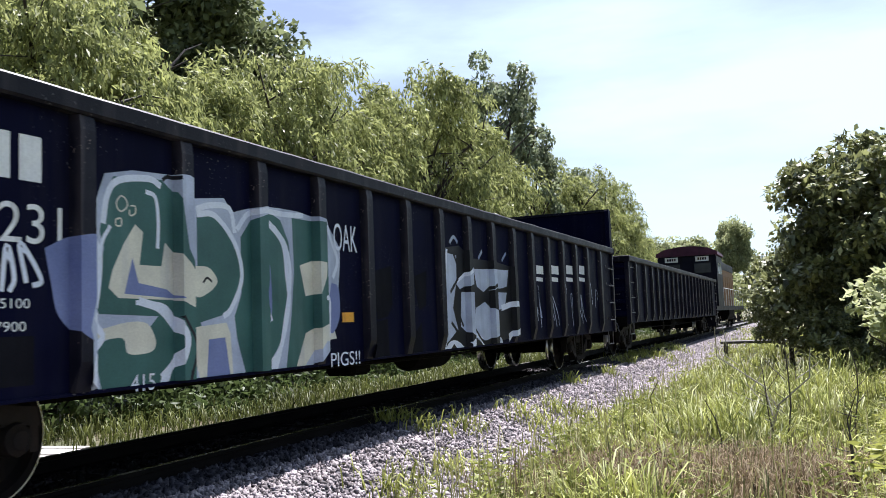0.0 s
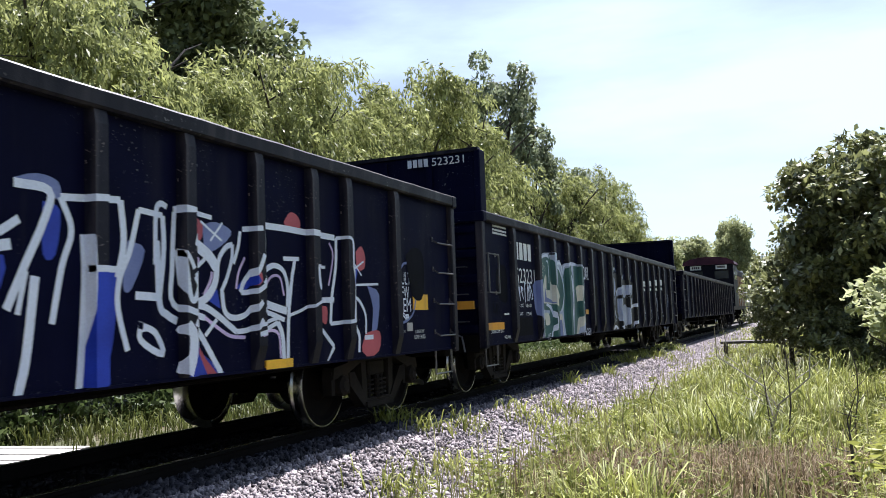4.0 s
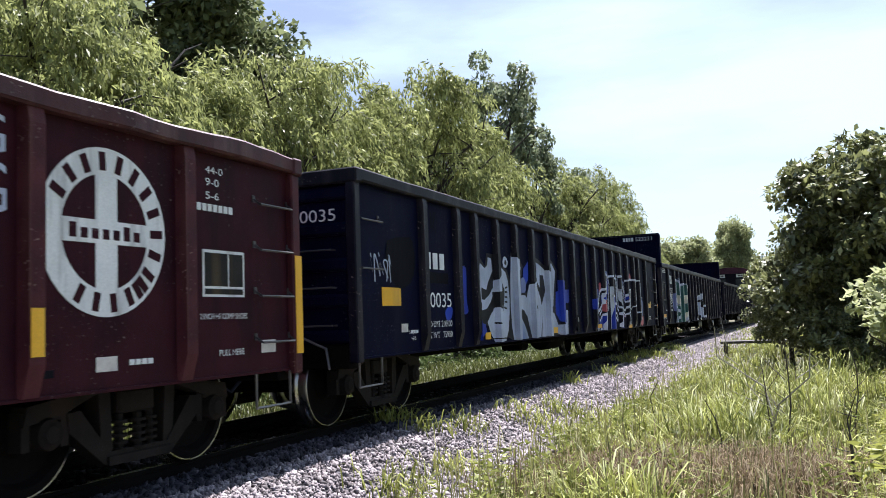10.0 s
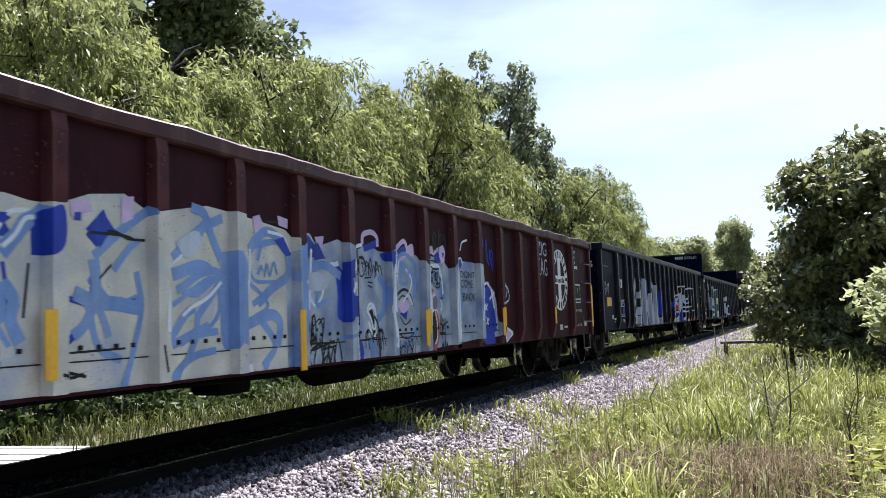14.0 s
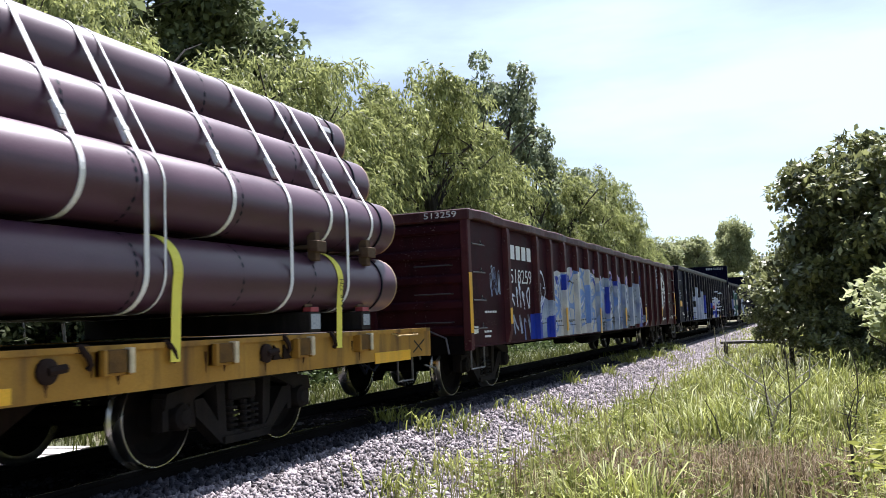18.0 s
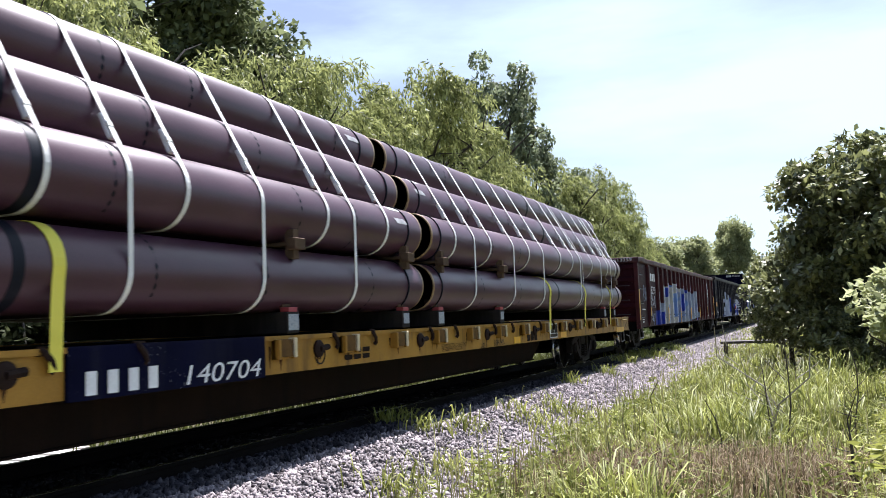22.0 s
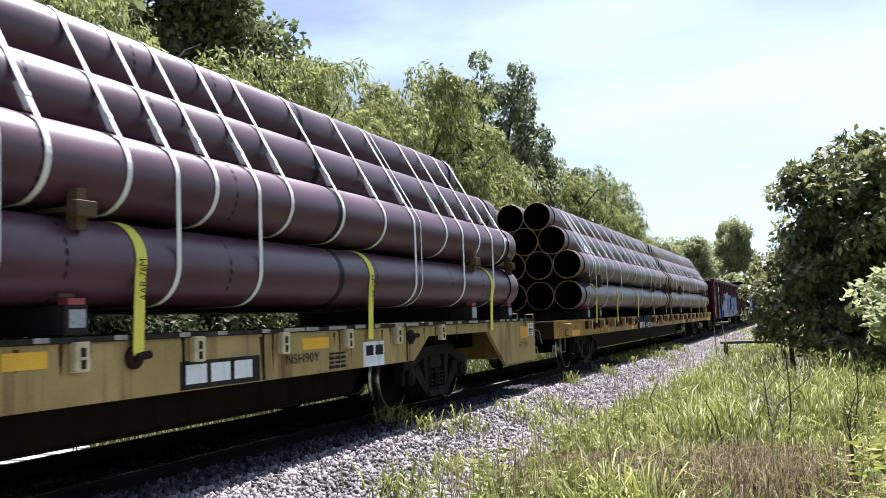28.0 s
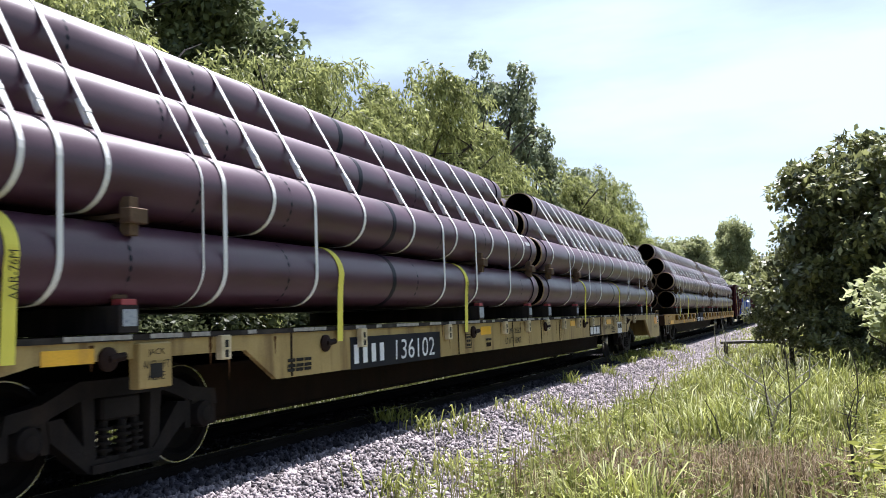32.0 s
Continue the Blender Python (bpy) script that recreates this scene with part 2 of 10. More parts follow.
M_GREY = surface("patched_grey", (0.00675, 0.0072, 0.0108), (0.01275, 0.01275, 0.01725), 0.6, stain=(0.0045, 0.0045, 0.0075), amount=0.6, bump=0.1, spec=0.02)
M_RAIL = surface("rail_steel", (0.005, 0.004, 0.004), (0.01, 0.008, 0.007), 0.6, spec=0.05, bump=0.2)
M_RAILTOP = surface("polished_rail_head", (0.40, 0.39, 0.38), (0.52, 0.51, 0.5), 0.25, metal=1.0, bump=0.03)
# Creosote brown set darker, so the ties carry shade under the train.
M_TIE = surface("creosoted_tie", (0.0105, 0.009, 0.009), (0.021, 0.018, 0.0165), 0.9, spec=0.05, stain=(0.045, 0.0375, 0.033), amount=0.5, streak=(0.15, 1, 1), bump=0.5, rand=0.25)
M_STONE = surface("crushed_rock", (0.125, 0.108, 0.110), (0.42, 0.372, 0.375), 0.85, spec=0.2, stain=(0.17, 0.145, 0.14), amount=0.4, scale=9, grain=120, bump=0.4, island=0.45)
# Rock between the rails painted darker, standing in for shade under the train.
M_BED_SHADE = surface("shade_toned_bed_rock", (0.016, 0.0152, 0.016), (0.0352, 0.032, 0.032), 0.9, spec=0.05, scale=9, grain=120, bump=0.4, island=0.4)
# Darker copy of the rock: the train's shadow is put into its colour.
M_RAIL_SHADE = surface("shade_toned_rail_rock", (0.024, 0.023, 0.027), (0.1, 0.094, 0.106), 0.9, spec=0.05, scale=9, grain=120, bump=0.4, island=0.5)
M_BARK = surface("grey_brown_bark", (0.03, 0.023, 0.018), (0.06, 0.047, 0.037), 0.9, stain=(0.03, 0.025, 0.02), amount=0.6, streak=(1, 1, 0.2), stain_scale=12, bump=0.6)
M_VERGE = leaf_material("verge_grass", (0.010, 0.016, 0.004), (0.15, 0.17, 0.045), 0.3, 0.5, 0.6)
M_PLANK = surface("sun_bleached_board", (0.46, 0.44, 0.42), (0.58, 0.56, 0.53), 0.85, stain=(0.22, 0.2, 0.18), amount=0.5, streak=(0.15, 1, 1), bump=0.3, rand=0.2)
M_OLDWOOD = surface("dark_old_timber", (0.05, 0.045, 0.042), (0.085, 0.075, 0.068), 0.9, bump=0.4)
M_WILLOW = leaf_material("willow_leaf", (0.05, 0.068, 0.023), (0.47, 0.50, 0.19), 0.41, 0.5, 1.6)
M_POPLAR = leaf_material("dark_tree_leaf", (0.12, 0.145, 0.07), (0.47, 0.49, 0.25), 0.45, 0.5, 1.2)
M_AIRY = leaf_material("open_crown_leaf", (0.05, 0.066, 0.038), (0.36, 0.41, 0.24), 0.38, 0.45, 1.0)
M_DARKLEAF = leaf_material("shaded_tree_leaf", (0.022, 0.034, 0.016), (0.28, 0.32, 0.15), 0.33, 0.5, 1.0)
M_THICKET = leaf_material("thicket_leaf", (0.016, 0.025, 0.011), (0.13, 0.15, 0.07), 0.3, 0.5, 1.6)
M_BUSH = leaf_material("broad_bush_leaf", (0.014, 0.021, 0.009), (0.34, 0.36, 0.15), 0.32, 0.35, 1.4, 0.5)
M_LIGHTBUSH = leaf_material("pale_bush_leaf", (0.22, 0.25, 0.10), (0.60, 0.62, 0.36), 0.4, 0.4)
M_WEED = leaf_material("weed_leaf", (0.035, 0.06, 0.018), (0.11, 0.145, 0.05), 0.35)
M_GRASS = leaf_material("green_grass", (0.04, 0.056, 0.012), (0.42, 0.44, 0.115), 0.27, 0.5, 0.9)
M_DRY = leaf_material("dry_grass", (0.10, 0.072, 0.04), (0.24, 0.18, 0.105), 0.25, 0.7, 0.6)
M_WEED2 = leaf_material("meadow_weed_leaf", (0.06, 0.08, 0.02), (0.38, 0.41, 0.11), 0.34)
M_LEAFY = leaf_material("leafy_weed", (0.09, 0.11, 0.02), (0.46, 0.47, 0.12), 0.35, 0.5, 1.2)
M_SEED = leaf_material("ripe_stalk", (0.11, 0.11, 0.04), (0.27, 0.26, 0.11), 0.25, 0.6)
M_STALK = surface("dry_stalk", (0.055, 0.045, 0.035), (0.11, 0.09, 0.07), 0.85, bump=0.3)
M_TWIG = surface("bleached_twig", (0.28, 0.25, 0.21), (0.38, 0.34, 0.29), 0.8, bump=0.3)
P_WHITE = surface("spray_silver", (0.3405, 0.383, 0.5107), (0.5001, 0.5533, 0.6916), 0.5, stain=(0.2128, 0.2447, 0.3405), amount=0.6, bump=0.05, spec=0.25)
P_PURE = surface("spray_white", (0.6484, 0.696, 0.82), (0.6858, 0.7231, 0.82), 0.5, stain=(0.4256, 0.4788, 0.6384), amount=0.5, bump=0.05)
P_TEAL = surface("spray_bottle_green", (0.02766, 0.08938, 0.08512), (0.04682, 0.1319, 0.1234), 0.45, stain=(0.1064, 0.1915, 0.1809), amount=0.4, bump=0.05, spec=0.25)
P_CREAM = surface("spray_cream", (0.5533, 0.532, 0.4575), (0.7235, 0.7022, 0.5958), 0.5, stain=(0.3192, 0.3405, 0.4256), amount=0.5, bump=0.05, spec=0.25)
P_LILAC = surface("spray_lilac", (0.128, 0.16, 0.345), (0.198, 0.236, 0.447), 0.5, bump=0.05, spec=0.25)
P_BLUE = surface("spray_blue", (0.009576, 0.0266, 0.266), (0.01915, 0.05107, 0.4469), 0.45, stain=(0.04256, 0.09576, 0.5107), amount=0.5, bump=0.05, spec=0.25)
P_SKY = surface("spray_pale_blue", (0.19, 0.245, 0.37), (0.41, 0.465, 0.555), 0.5, stain=(0.125, 0.176, 0.492), amount=0.75, scale=3.2, stain_scale=2.6, streak=(1, 1, 0.7), bump=0.05, spec=0.25, chips=(0.0702, 0.0819, 0.14))
P_BONE = surface("spray_bone", (0.445, 0.449, 0.433), (0.632, 0.62, 0.574), 0.5, stain=(0.234, 0.316, 0.515), amount=0.7, scale=2.6, stain_scale=2.4, streak=(1, 1, 0.6), bump=0.05, spec=0.25, chips=(0.117, 0.0936, 0.0819))
P_STROKE = surface("spray_sky_blue", (0.1234, 0.2234, 0.5001), (0.2022, 0.3298, 0.6597), 0.5, stain=(0.3192, 0.4043, 0.5746), amount=0.5, bump=0.05, spec=0.25)
P_MUD = surface("spray_grey_mauve", (0.1064, 0.1064, 0.149), (0.1809, 0.1702, 0.2234), 0.5, stain=(0.2554, 0.2341, 0.2979), amount=0.6, bump=0.05, spec=0.25)
P_PINK = surface("spray_mauve", (0.4682, 0.3618, 0.5958), (0.6597, 0.5107, 0.7661), 0.5, bump=0.05, spec=0.25)
P_RED = surface("spray_dull_red", (0.3405, 0.06384, 0.08512), (0.5107, 0.1064, 0.1277), 0.5, bump=0.05, spec=0.25)
P_BLACK = surface("spray_black", (0.003405, 0.003405, 0.006384), (0.007448, 0.007448, 0.0117), 0.5, bump=0.05, spec=0.25)
M_LOCO_RED = surface("faded_maroon_roof", (0.06, 0.02, 0.036), (0.10, 0.036, 0.058), 0.5, stain=(0.05, 0.03, 0.035), amount=0.6, bump=0.1, spec=0.1)
M_LOCO_ORANGE = surface("engine_orange", (0.12, 0.05, 0.012), (0.16, 0.075, 0.02), 0.5, stain=(0.2, 0.09, 0.04), amount=0.6, bump=0.1, spec=0.1)
M_LOCO_DARK = surface("engine_dark", (0.005, 0.005, 0.011), (0.01, 0.01, 0.018), 0.5, stain=(0.02, 0.018, 0.018), amount=0.5, bump=0.1, spec=0.1)
M_SHIM = surface("red_shim_paint", (0.256, 0.0352, 0.0416), (0.352, 0.056, 0.064), 0.6, stain=(0.128, 0.032, 0.032), amount=0.5, bump=0.1)
M_TAPE = surface("white_tape", (0.42, 0.43, 0.45), (0.55, 0.56, 0.57), 0.6, stain=(0.2, 0.19, 0.2), amount=0.6, bump=0.05)
M_TAG = surface("paper_tag", (0.26, 0.286, 0.325), (0.416, 0.442, 0.468), 0.7, stain=(0.13, 0.156, 0.208), amount=0.9, stain_scale=40, streak=(1, 1, 1), bump=0)
M_LAMP = surface("headlight_glass", (0.75, 0.75, 0.72), (0.85, 0.85, 0.82), 0.15, bump=0)
M_PANE = surface("engine_window_glass", (0.02, 0.025, 0.03), (0.03, 0.035, 0.04), 0.06, spec=0.3, bump=0)

# ------------------------------------------------------------------ building helpers


def mesh_of(name, bm, material, smooth=None):
    me = bpy.data.meshes.new(name)
    bm.normal_update()
    bm.to_mesh(me)
    bm.free()
    for m in material if isinstance(material, (list, tuple)) else [material]:
        me.materials.append(m)
    if smooth:
        me.shade_smooth()
        me.set_sharp_from_angle(angle=radians(smooth))
    return me


def part(name, bm, material, parent=None, label="", at=None, smooth=None):
    """Links a bmesh (or a mesh made before) as one object, under a thing or a part."""
    me = bm if isinstance(bm, bpy.types.Mesh) else mesh_of(name, bm, material, smooth)
    ob = new(name, me)
    if parent is not None:
        ob.parent = parent
    if at is not None:
        ob.matrix_basis = at
    if label:
        ob["label"] = label
    return ob


def empty(name):
    ob = new(name)
    ob.empty_display_size = 0.3
    return ob


def box(bm, x0, x1, y0, y1, z0, z1, mi=0):
    v = [bm.verts.new(p) for p in ((x0, y0, z0), (x1, y0, z0), (x1, y1, z0), (x0, y1, z0), (x0, y0, z1), (x1, y0, z1), (x1, y1, z1), (x0, y1, z1))]
    for f in ((3, 2, 1, 0), (4, 5, 6, 7), (0, 1, 5, 4), (1, 2, 6, 5), (2, 3, 7, 6), (3, 0, 4, 7)):
        bm.faces.new([v[i] for i in f]).material_index = mi
    return v


def boxes(*dims):
    bm = bmesh.new()
    for d in dims:
        box(bm, *d)
    return bm


def bevel(bm, width=0.008, segments=1):
    bmesh.ops.bevel(bm, geom=bm.edges[:], offset=width, segments=segments, affect="EDGES", profile=0.6, clamp_overlap=True)
    return bm


def prism(bm, outline, a, b, axis="x", mi=0):
    """A flat outline pushed from a to b along an axis. Outline in the other two axes, in order."""
    def p(u, w, k):
        return {"x": (k, u, w), "y": (u, k, w), "z": (u, w, k)}[axis]
    lo, hi = [bm.verts.new(p(u, w, a)) for u, w in outline], [bm.verts.new(p(u, w, b)) for u, w in outline]
    n = len(outline)
    faces = [bm.faces.new(lo), bm.faces.new(hi)]
    for i in range(n):
        faces.append(bm.faces.new((lo[i], lo[(i + 1) % n], hi[(i + 1) % n], hi[i])))
    for f in faces:
        f.material_index = mi
    bmesh.ops.recalc_face_normals(bm, faces=faces)
    return bm


def ring_lathe(bm, profile, axis, centre, segments=32, mi=0, closed=False, caps=True):
    """Turns a profile of (radius, offset) round an axis."""
    rows = []
    for r, o in profile:
        row = []
        for i in range(segments):
            a = 2 * math.pi * i / segments
            c, s = r * math.cos(a), r * math.sin(a)
            p = {"x": (o, c, s), "y": (c, o, s), "z": (c, s, o)}[axis]
            row.append(bm.verts.new(Vector(p) + Vector(centre)))
        rows.append(row)
    faces = []
    for k in range(len(rows) - (0 if closed else 1)):
        lo, hi = rows[k], rows[(k + 1) % len(rows)]
        for i in range(segments):
            faces.append(bm.faces.new((lo[i], lo[(i + 1) % segments], hi[(i + 1) % segments], hi[i])))
    if caps and not closed:
        faces += [bm.faces.new(rows[0]), bm.faces.new(rows[-1])]
    for f in faces:
        f.material_index = mi
    bmesh.ops.recalc_face_normals(bm, faces=faces)
    return bm


def tube(bm, points, r, sides=6, mi=0, taper=None):
    """A round bar through points; taper gives a radius for each point."""
    pts = [Vector(p) for p in points]
    rows = []
    for i, p in enumerate(pts):
        d = (pts[min(i + 1, len(pts) - 1)] - pts[max(i - 1, 0)]).normalized()
        u = d.orthogonal().normalized() if i == 0 else (u - d * u.dot(d)).normalized()
        w = d.cross(u)
        rr = taper[i] if taper else r
        rows.append([bm.verts.new(p + (u * math.cos(2 * math.pi * k / sides) + w * math.sin(2 * math.pi * k / sides)) * rr) for k in range(sides)])
    for a, b in zip(rows, rows[1:]):
        for k in range(sides):
            bm.faces.new((a[k], a[(k + 1) % sides], b[(k + 1) % sides], b[k])).material_index = mi
    bm.faces.new(rows[0][::-1]).material_index = mi
    bm.faces.new(rows[-1]).material_index = mi
    return bm


TEXTS = {}


def lettering(words, size, width=None, slant=0.0):
    """A flat mesh of words, standing in the y-z plane and facing +x, from its lower rear corner; width squeezes it to fit."""
    if words not in TEXTS:
        cu = bpy.data.curves.new("words", "FONT")
        cu.body, cu.size = words, 1.0
        ob = new("words", cu)
        dg = bpy.context.evaluated_depsgraph_get()
        me = bpy.data.meshes.new_from_object(ob.evaluated_get(dg))
        co = np.array([v.co for v in me.vertices])
        TEXTS[words] = (co - [co[:, 0].min(), co[:, 1].min(), 0], [tuple(p.vertices) for p in me.polygons])
        bpy.data.objects.remove(ob)
        bpy.data.curves.remove(cu)
    co, faces = TEXTS[words]
    sz = size / co[:, 1].max()
    sy = width / co[:, 0].max() if width else sz
    me = bpy.data.meshes.new("lettering")
    me.from_pydata([(0.0, p[0] * sy + p[1] * sz * slant, p[1] * sz) for p in co], [], faces)
    return me


def stencil(words, parent, x, y, z, size, material, width=None, name="lettering", turn=None, slant=0.0):
    me = lettering(words, size, width, slant)
    me.materials.append(material)
    ob = part(name, me, None, parent)
    ob.matrix_basis = turn if turn is not None else pose(x, y, z)
    return ob


def bars(parent, x, y, z, widths, height, material, gap=0.04, name="marking"):
    """Plain bars in place of writing."""
    for w in widths:
        part(name, boxes((x - 0.002, x, 0.0, w, 0.0, height)), material, parent, at=pose(0, y, z))
        y += w + gap


def noisy(*p):
    return noise.noise(Vector(p))

# ------------------------------------------------------------------ ground and track
BED_Z = -0.13


def ground_z(x, y):
    """Height of the bare ground: a ballasted bed, its shoulders, and rough level land on both sides."""
    d = x - TRACK_X
    edge, fall = (1.50, 1.1) if d > 0 else (1.55, 1.0)
    if abs(d) <= edge:
        z = -0.18 + (0.035 * min(max((d - 0.80) / 0.15, 0.0), 1.0) if d > 0 else 0.0)
    else:
        k = min((abs(d) - edge) / fall, 1.0)
        z = (-0.145 if d > 0 else -0.18) - (0.305 if d > 0 else 0.20) * (k * k * (3 - 2 * k))
    z += 0.05 * noisy(x * 0.35, y * 0.35, 1.7) * min(max(abs(d) - 1.6, 0), 1)
    if d < -9:
        z += 0.06 * (-9 - d) if d > -40 else 1.86
    return z


def axis_steps(stops):
    out = []
    for a, b, n in stops:
        out += [a + (b - a) * i / n for i in range(n)]
    return out + [stops[-1][1]]


gx = axis_steps([(-900, -60, 6), (-60, -16, 12), (-16, -3, 90), (-3, 8, 24), (8, 60, 12), (60, 900, 6)])
gy = axis_steps([(-300, -20, 6), (-20, 50, 110), (50, 140, 40), (140, 1500, 10)])
gm = bpy.data.meshes.new("ground")
gm.from_pydata([(x, y, ground_z(x, y)) for y in gy for x in gx], [],
               [(j * len(gx) + i, j * len(gx) + i + 1, (j + 1) * len(gx) + i + 1, (j + 1) * len(gx) + i) for j in range(len(gy) - 1) for i in range(len(gx) - 1)])
gm.shade_smooth()


def ground_material():
    m = bpy.data.materials.new("soil_and_ballast")
    m.use_nodes = True
    n, l = m.node_tree.nodes, m.node_tree.links
    b = n["Principled BSDF"]
    co = n.new("ShaderNodeTexCoord")
    sep = n.new("ShaderNodeSeparateXYZ")
    l.new(co.outputs["Object"], sep.inputs["Vector"])
    wob = n.new("ShaderNodeTexNoise")
    wob.inputs["Scale"].default_value, wob.inputs["Detail"].default_value = 1.4, 5
    l.new(co.outputs["Object"], wob.inputs["Vector"])
    a = n.new("ShaderNodeMath")
    a.operation = "ADD"
    a.inputs[1].default_value = -TRACK_X
    l.new(sep.outputs["X"], a.inputs[0])
    ab = n.new("ShaderNodeMath")
    ab.operation = "ABSOLUTE"
    l.new(a.outputs["Value"], ab.inputs[0])
    ad = n.new("ShaderNodeMath")
    ad.operation = "MULTIPLY_ADD"
    ad.inputs[1].default_value = 1.4
    l.new(wob.outputs["Fac"], ad.inputs[0])
    l.new(ab.outputs["Value"], ad.inputs[2])
    mr = n.new("ShaderNodeMapRange")
    mr.inputs["From Min"].default_value, mr.inputs["From Max"].default_value = 3.15, 3.65
    l.new(ad.outputs["Value"], mr.inputs["Value"])
    rock = n.new("ShaderNodeTexVoronoi")
    rock.inputs["Scale"].default_value = 22
    l.new(co.outputs["Object"], rock.inputs["Vector"])
    rr = n.new("ShaderNodeValToRGB")
    rr.color_ramp.elements[0].color, rr.color_ramp.elements[1].color = (0.15, 0.137, 0.147, 1), (0.02, 0.018, 0.02, 1)
    rr.color_ramp.elements[1].position = 0.75
    l.new(rock.outputs["Distance"], rr.inputs["Fac"])
    so = n.new("ShaderNodeTexNoise")
    so.inputs["Scale"].default_value, so.inputs["Detail"].default_value = 0.9, 8
    l.new(co.outputs["Object"], so.inputs["Vector"])
    sr = n.new("ShaderNodeValToRGB")
    sr.color_ramp.elements[0].color, sr.color_ramp.elements[1].color = (0.055, 0.062, 0.02, 1), (0.13, 0.10, 0.055, 1)
    sr.color_ramp.elements[0].position, sr.color_ramp.elements[1].position = 0.38, 0.68
    l.new(so.outputs["Fac"], sr.inputs["Fac"])
    mx = n.new("ShaderNodeMix")
    mx.data_type = "RGBA"
    l.new(mr.outputs["Result"], mx.inputs["Factor"])
    l.new(rr.outputs["Color"], mx.inputs["A"])
    l.new(sr.outputs["Color"], mx.inputs["B"])
    l.new(mx.outputs["Result"], b.inputs["Base Color"])
    b.inputs["Roughness"].default_value = 0.95
    bp = n.new("ShaderNodeBump")
    bp.inputs["Strength"].default_value, bp.inputs["Distance"].default_value = 0.8, 0.03
    l.new(rock.outputs["Distance"], bp.inputs["Height"])
    l.new(bp.outputs["Normal"], b.inputs["Normal"])
    return m


gm.materials.append(ground_material())
tagged(new("ground", gm), "rough ground with ballast, soil and grass", "ground", kind="structure")

track = empty("railway_track")
tagged(track, "straight single railway track on crushed rock", "track", kind="structure")
rail_outline = ((-0.07, -0.172), (0.07, -0.172), (0.07, -0.160), (0.012, -0.145), (0.010, -0.045), (0.036, -0.034), (0.036, -0.004), (0.030, -0.001),
                (-0.030, -0.001), (-0.036, -0.004), (-0.036, -0.034), (-0.010, -0.045), (-0.012, -0.145), (-0.07, -0.160))
for side in (-0.7535, 0.7535):
    bm = bmesh.new()
    prism(bm, [(TRACK_X + side + u, w) for u, w in rail_outline], -60, 260, "y")
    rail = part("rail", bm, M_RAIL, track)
    part("rail_head", boxes((TRACK_X + side - 0.027, TRACK_X + side + 0.027, -60, 260, -0.0012, 0.0)), M_RAILTOP, rail, "polished running surface")
tie_me = mesh_of("tie", bevel(boxes((-1.3, 1.3, -0.115, 0.115, -0.18, 0)), 0.012), M_TIE)
rng = random.Random(5)
for i in range(150):
    part("tie", tie_me, None, track, at=pose(TRACK_X + rng.uniform(-0.04, 0.04), -12 + i * 0.52 + rng.uniform(-0.03, 0.03), -0.172 + rng.uniform(-0.006, 0.002), 0, 0, rng.uniform(-1, 1)))

# crushed rock: single stones over bed and shoulder
nr = np.random.RandomState(3)
CHUNK = np.array([(1, 0, 0.1), (0.3, 0.95, -0.1), (-0.8, 0.6, 0.1), (-0.8, -0.6, -0.1), (0.3, -0.95, 0.1), (0.1, 0.1, 0.75), (0, -0.1, -0.8)])
CHUNK_F = [(0, 1, 5), (1, 2, 5), (2, 3, 5), (3, 4, 5), (4, 0, 5), (1, 0, 6), (2, 1, 6), (3, 2, 6), (4, 3, 6), (0, 4, 6)]


def fast_mesh(name, verts, faces, material, smooth=False):
    """A mesh from arrays: verts (n, 3), faces (m, k)."""
    me = bpy.data.meshes.new(name)
    k = faces.shape[1]
    me.vertices.add(len(verts))
    me.vertices.foreach_set("co", np.ascontiguousarray(verts, dtype=np.float32).ravel())
    me.loops.add(faces.size)
    me.loops.foreach_set("vertex_index", np.ascontiguousarray(faces, dtype=np.int32).ravel())
    me.polygons.add(len(faces))
    me.polygons.foreach_set("loop_start", np.arange(0, faces.size, k, dtype=np.int32))
    me.update(calc_edges=True)
    me.validate()
    me.materials.append(material)
    if smooth:
        me.shade_smooth()
    return me


def rotations(n, rs, tilt=1.0):
    a, b, c = rs.uniform(-math.pi, math.pi, n), rs.uniform(-1, 1, n) * tilt * math.pi, rs.uniform(-1, 1, n) * tilt * math.pi
    def rot(i, j, t):
        m = np.tile(np.eye(3), (n, 1, 1))
        m[:, i, i], m[:, j, j], m[:, i, j], m[:, j, i] = np.cos(t), np.cos(t), -np.sin(t), np.sin(t)
        return m
    return rot(0, 1, a) @ rot(0, 2, b) @ rot(1, 2, c)


def stones(name, n, xs, ys, size, lift=0.0, material=None):
    x, y = nr.uniform(*xs, n), ys[0] + (ys[1] - ys[0]) * nr.uniform(0, 1, n) ** 1.6
    z = np.array([ground_z(a, b) for a, b in zip(x, y)])
    s = nr.uniform(size[0], size[1], n)
    v = CHUNK[None] * s[:, None, None] * nr.uniform(0.7, 1.25, (n, 7, 1)) * np.array([1, 0.8, 0.65])
    v = np.einsum("nij,nkj->nki", rotations(n, nr), v) + np.stack([x, y, z + s * 0.35 + lift], -1)[:, None]
    f = (np.array(CHUNK_F)[None] + (np.arange(n) * 7)[:, None, None]).reshape(-1, 3)
    return fast_mesh(name, v.reshape(-1, 3), f, material or M_STONE)


